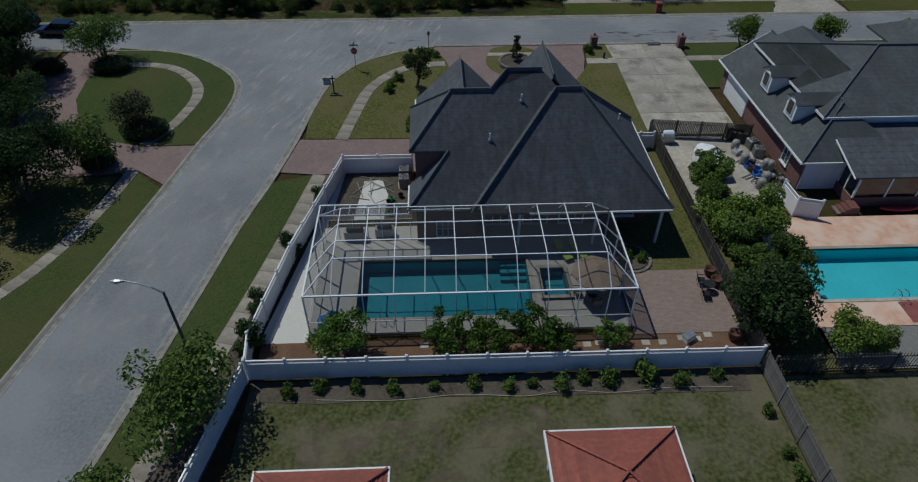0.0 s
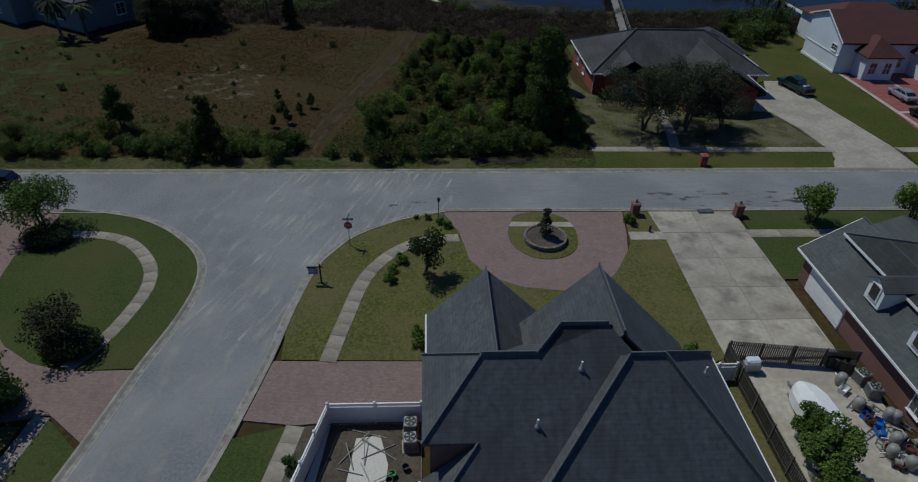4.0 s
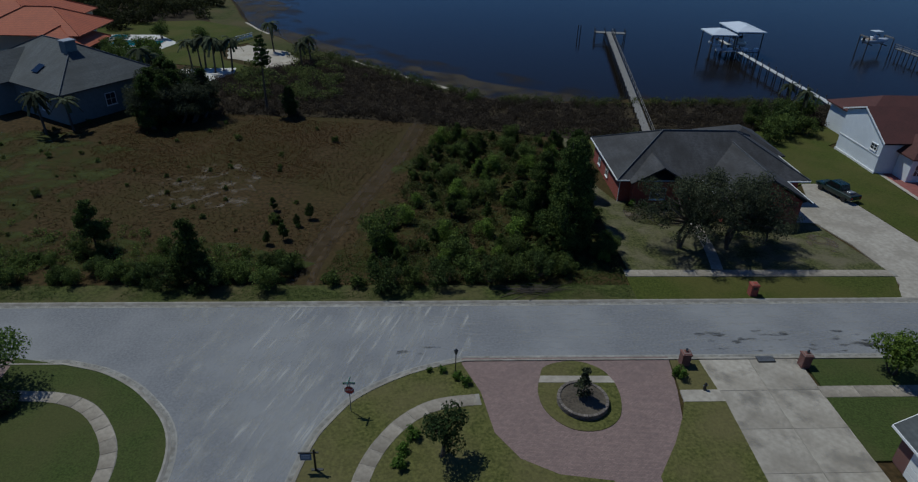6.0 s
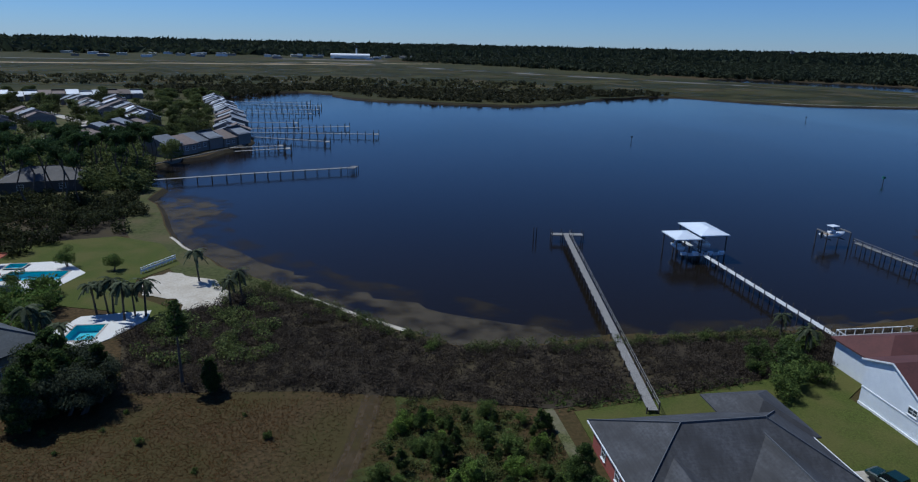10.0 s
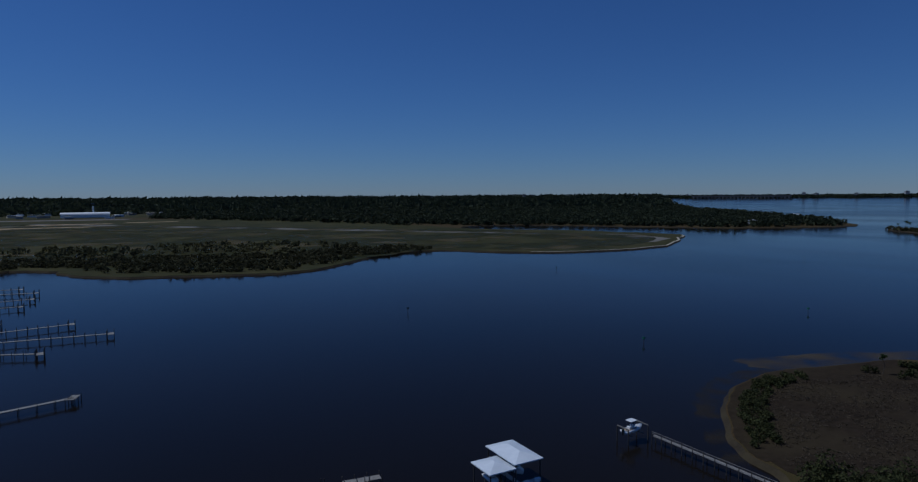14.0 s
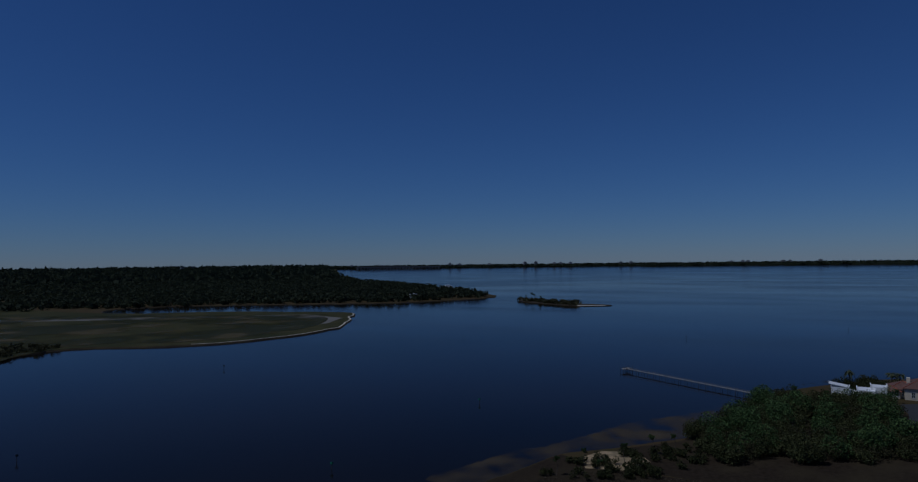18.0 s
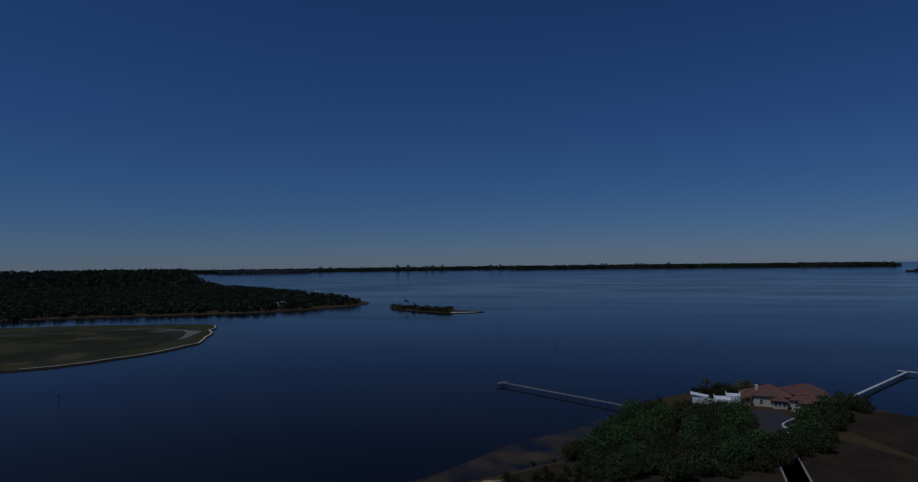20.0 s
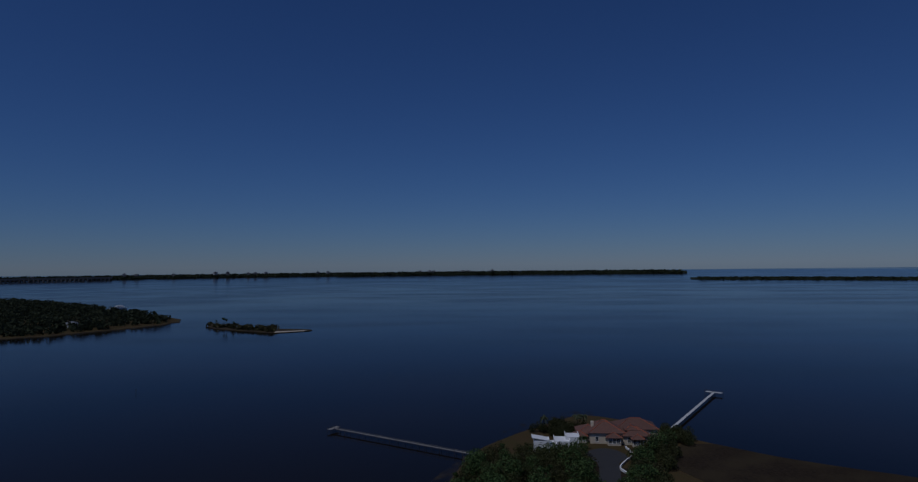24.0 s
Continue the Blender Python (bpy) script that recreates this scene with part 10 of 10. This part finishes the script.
# ---- street furniture ----
st = thing("stop_sign", "red octagonal stop sign with green street-name blades", "sign", at=pose(-5.5, 22.0, 0.1))
part("post", Mesh().tube((0, 0, -0.1), (0, 0, 3.0), 0.035, n=8), STEEL, st)
pl = part("plate", Mesh().rings([[(0.40 * math.cos(radians(22.5 + 45 * i)), y, 2.15 + 0.40 * math.sin(radians(22.5 + 45 * i))) for i in range(8)] for y in (-0.06, -0.04)]), RED, st, "red octagon with a white rim", at=pose(0, 0, 0, 0, 0, -8))
part("rim", Mesh().rings([[(r * math.cos(radians(22.5 + 45 * i)), y, 2.15 + r * math.sin(radians(22.5 + 45 * i))) for i in range(8)] for r, y in ((0.40, -0.062), (0.40, -0.066), (0.365, -0.066), (0.365, -0.062))], False), WHITE, pl)
txt = bpy.data.curves.new("stop_word", "FONT")
txt.body, txt.size, txt.align_x, txt.align_y, txt.extrude = "STOP", 0.26, "CENTER", "CENTER", 0.002
tx = new("lettering", txt)
tx.data.materials.append(WHITE)
tx.parent, tx.matrix_basis = pl, pose(0, -0.068, 2.15, 90)
for z, a in ((2.66, 0), (2.88, 80)):
    bl = part("name_blade", Mesh().box(-0.45, -0.012, z, 0.45, 0.012, z + 0.19), GREEN_SIGN, st, "green street-name blade", at=pose(0, 0, 0, 0, 0, a))
    part("name_bar", Mesh().box(-0.34, -0.016, z + 0.06, 0.34, 0.016, z + 0.13), WHITE, bl)
sp = thing("sale_sign", "dark wooden post with a hanging blue board", "sign", at=pose(-7.3, 16.6, 0.1))
part("post", Mesh().box(-0.06, -0.06, -0.1, 0.06, 0.06, 1.95), BLACK, sp)
part("arm", Mesh().box(-1.05, -0.045, 1.6, 0.3, 0.045, 1.7), BLACK, sp)
bd = part("board", Mesh().box(-0.95, -0.02, 0.95, -0.2, 0.02, 1.55), mat("faded_blue", (0.14, 0.20, 0.30), (0.11, 0.16, 0.25), 3.0, rough=0.6), sp, "faded blue hanging board")
for z in (1.35, 1.15):
    part("text_bar", Mesh().box(-0.85, -0.026, z, -0.3, 0.026, z + 0.07), WHITE, bd)
part("foot", Mesh().box(-0.3, -0.09, 0.0, 0.5, 0.09, 0.05), BLACK, sp)
lp = thing("lamp_post", "black garden lamp post with a small lantern", "lamp", at=pose(2.5, 26.2, 0.1))
part("pole", Mesh().tube((0, 0, -0.05), (0, 0, 1.9), 0.04, n=8), BLACK, lp)
part("base", Mesh().lathe([(0.12, 0), (0.1, 0.12), (0.05, 0.2)], n=10), BLACK, lp)
ln = part("lantern", Mesh().lathe([(0.06, 1.9), (0.13, 2.0), (0.16, 2.25)], n=6), CLEAR, lp)
part("cap", Mesh().lathe([(0.19, 2.253), (0.12, 2.35), (0.02, 2.45)], n=6), BLACK, ln)
sl = thing("street_lamp", "grey street lamp with a long curved arm", "street lamp", at=pose(-12.1, -18.3, 0.1))
part("pole", Mesh().tube((0, 0, -0.1), (0, 0, 6.6), 0.11, 0.07, 10), WOOD_DARK, sl, "dark weathered pole")
m = Mesh()
pts = [(0, 0, 6.5), (-0.6, 0.12, 6.85), (-1.4, 0.28, 7.05), (-2.2, 0.45, 7.1)]
for a, b in zip(pts, pts[1:]):
    m.tube(a, b, 0.045, n=8)
part("arm", m, STEEL, sl)
hd = part("lamp_head", Mesh().rings([[(x, 0.45 + w * math.cos(a), 7.08 + h * math.sin(a)) for a in [i * 0.7854 for i in range(8)]] for x, w, h in ((-2.1, 0.07, 0.06), (-2.3, 0.16, 0.1), (-2.6, 0.19, 0.11), (-2.85, 0.08, 0.06))]), STEEL, sl, "pale cobra-head lamp")
part("lens", Mesh().lathe([(0.12, -0.13), (0.15, -0.08)], (-2.55, 0.45, 7.08), 12), CLEAR, hd)


def pillar(x, y, label, mail=False):
    p = thing("mailbox_pillar" if mail else "brick_pillar", label, "pillar", "brick pillars by the street", pose(x, y, 0.1))
    part("shaft", Mesh().box(-0.36, -0.36, -0.1, 0.36, 0.36, 1.15), BRICK_RED if mail else BRICK, p)
    part("cap", Mesh().rings([[(sx * s, sy * s, z) for sx, sy in ((-1, -1), (1, -1), (1, 1), (-1, 1))] for s, z in ((0.42, 1.153), (0.42, 1.24), (0.30, 1.34), (0.1, 1.38))]), BRICK_RED if mail else BRICK, p)
    if mail:
        part("mail_door", Mesh().box(-0.2, -0.375, 0.75, 0.2, -0.362, 1.05), BLACK, p)
    else:
        part("lamp", Mesh().lathe([(0.08, 1.383), (0.12, 1.45), (0.1, 1.6), (0.02, 1.7)], n=8), CLEAR, p)


pillar(21.7, 27.0, "brown brick gate pillar with a small lamp")
pillar(31.9, 26.7, "brown brick gate pillar beside the concrete drive")
pillar(32.2, 37.2, "red brick mailbox pillar with a dark door", True)
hy = thing("hydrant", "dark fire hydrant beside the sidewalk", "hydrant", at=pose(22.3, 23.9, 0.1))
part("barrel", Mesh().lathe([(0.15, -0.05), (0.15, 0.05), (0.11, 0.08), (0.11, 0.5), (0.14, 0.52), (0.10, 0.66), (0.03, 0.74)], n=12), BLACK, hy)
part("nozzle", Mesh().tube((-0.2, 0, 0.42), (0.2, 0, 0.42), 0.05), STEEL, hy)
dr = thing("storm_drain", "dark steel storm-drain grate in the gutter", "drain", at=pose(29.0, 27.55, 0.02))
part("pit", Mesh().box(-0.75, -0.4, -0.05, 0.75, 0.3, 0.15), BLACK, dr)
for i in range(9):
    part("bar", Mesh().box(-0.7 + 0.16 * i, -0.38, 0.153, -0.64 + 0.16 * i, 0.28, 0.175), STEEL, dr)
ring = thing("planter_ring", "round raised planter of stacked grey stones", "planter", at=pose(12.2, 22.7, 0.11))
part("soil", Mesh().lathe([(1.75, 0), (1.75, 0.34), (0.02, 0.42)], n=24), BED, ring)
block = None
for lv in range(3):
    for i in range(30):
        mm = pose(0, 0, 0.15 * lv, 0, 0, i * 12 + lv * 6) @ pose(1.86, 0, 0.07)
        if block is None:
            block = part("stone", Mesh().bevel_box(-0.13, -0.185, -0.07, 0.13, 0.185, 0.07, 0.03), STONE, ring, at=mm)
        else:
            o = new("stone", block.data)
            o.parent, o.matrix_basis = ring, mm
ring2 = thing("planter_ring", "low round stone edging round shrubs at the house corner", "planter", at=pose(17.1, -9.5, 0.06))
part("soil", Mesh().lathe([(1.35, 0), (1.3, 0.2), (0.02, 0.26)], n=20), BED, ring2)
for i in range(24):
    o = new("stone", block.data)
    o.parent, o.matrix_basis = ring2, pose(0, 0, 0.07, 0, 0, i * 15) @ pose(1.45, 0, 0)
bp = thing("branch_pile", "heap of cut dry branches on the verge", "branches", at=pose(10.6, 37.9, 0.1))
BR = np.random.default_rng(8)
for i in range(40):
    a, L = BR.normal(0, 0.35), BR.uniform(0.7, 2.0)
    x, y, z = BR.normal(0, 1.2), BR.normal(0, 0.35), abs(BR.normal(0.15, 0.12))
    part("branch", Mesh().tube((x - L * math.cos(a), y - L * math.sin(a), max(0.03, z - 0.1)), (x + L * math.cos(a), y + L * math.sin(a), z + 0.1), 0.035, 0.012, 5), BARK, bp)
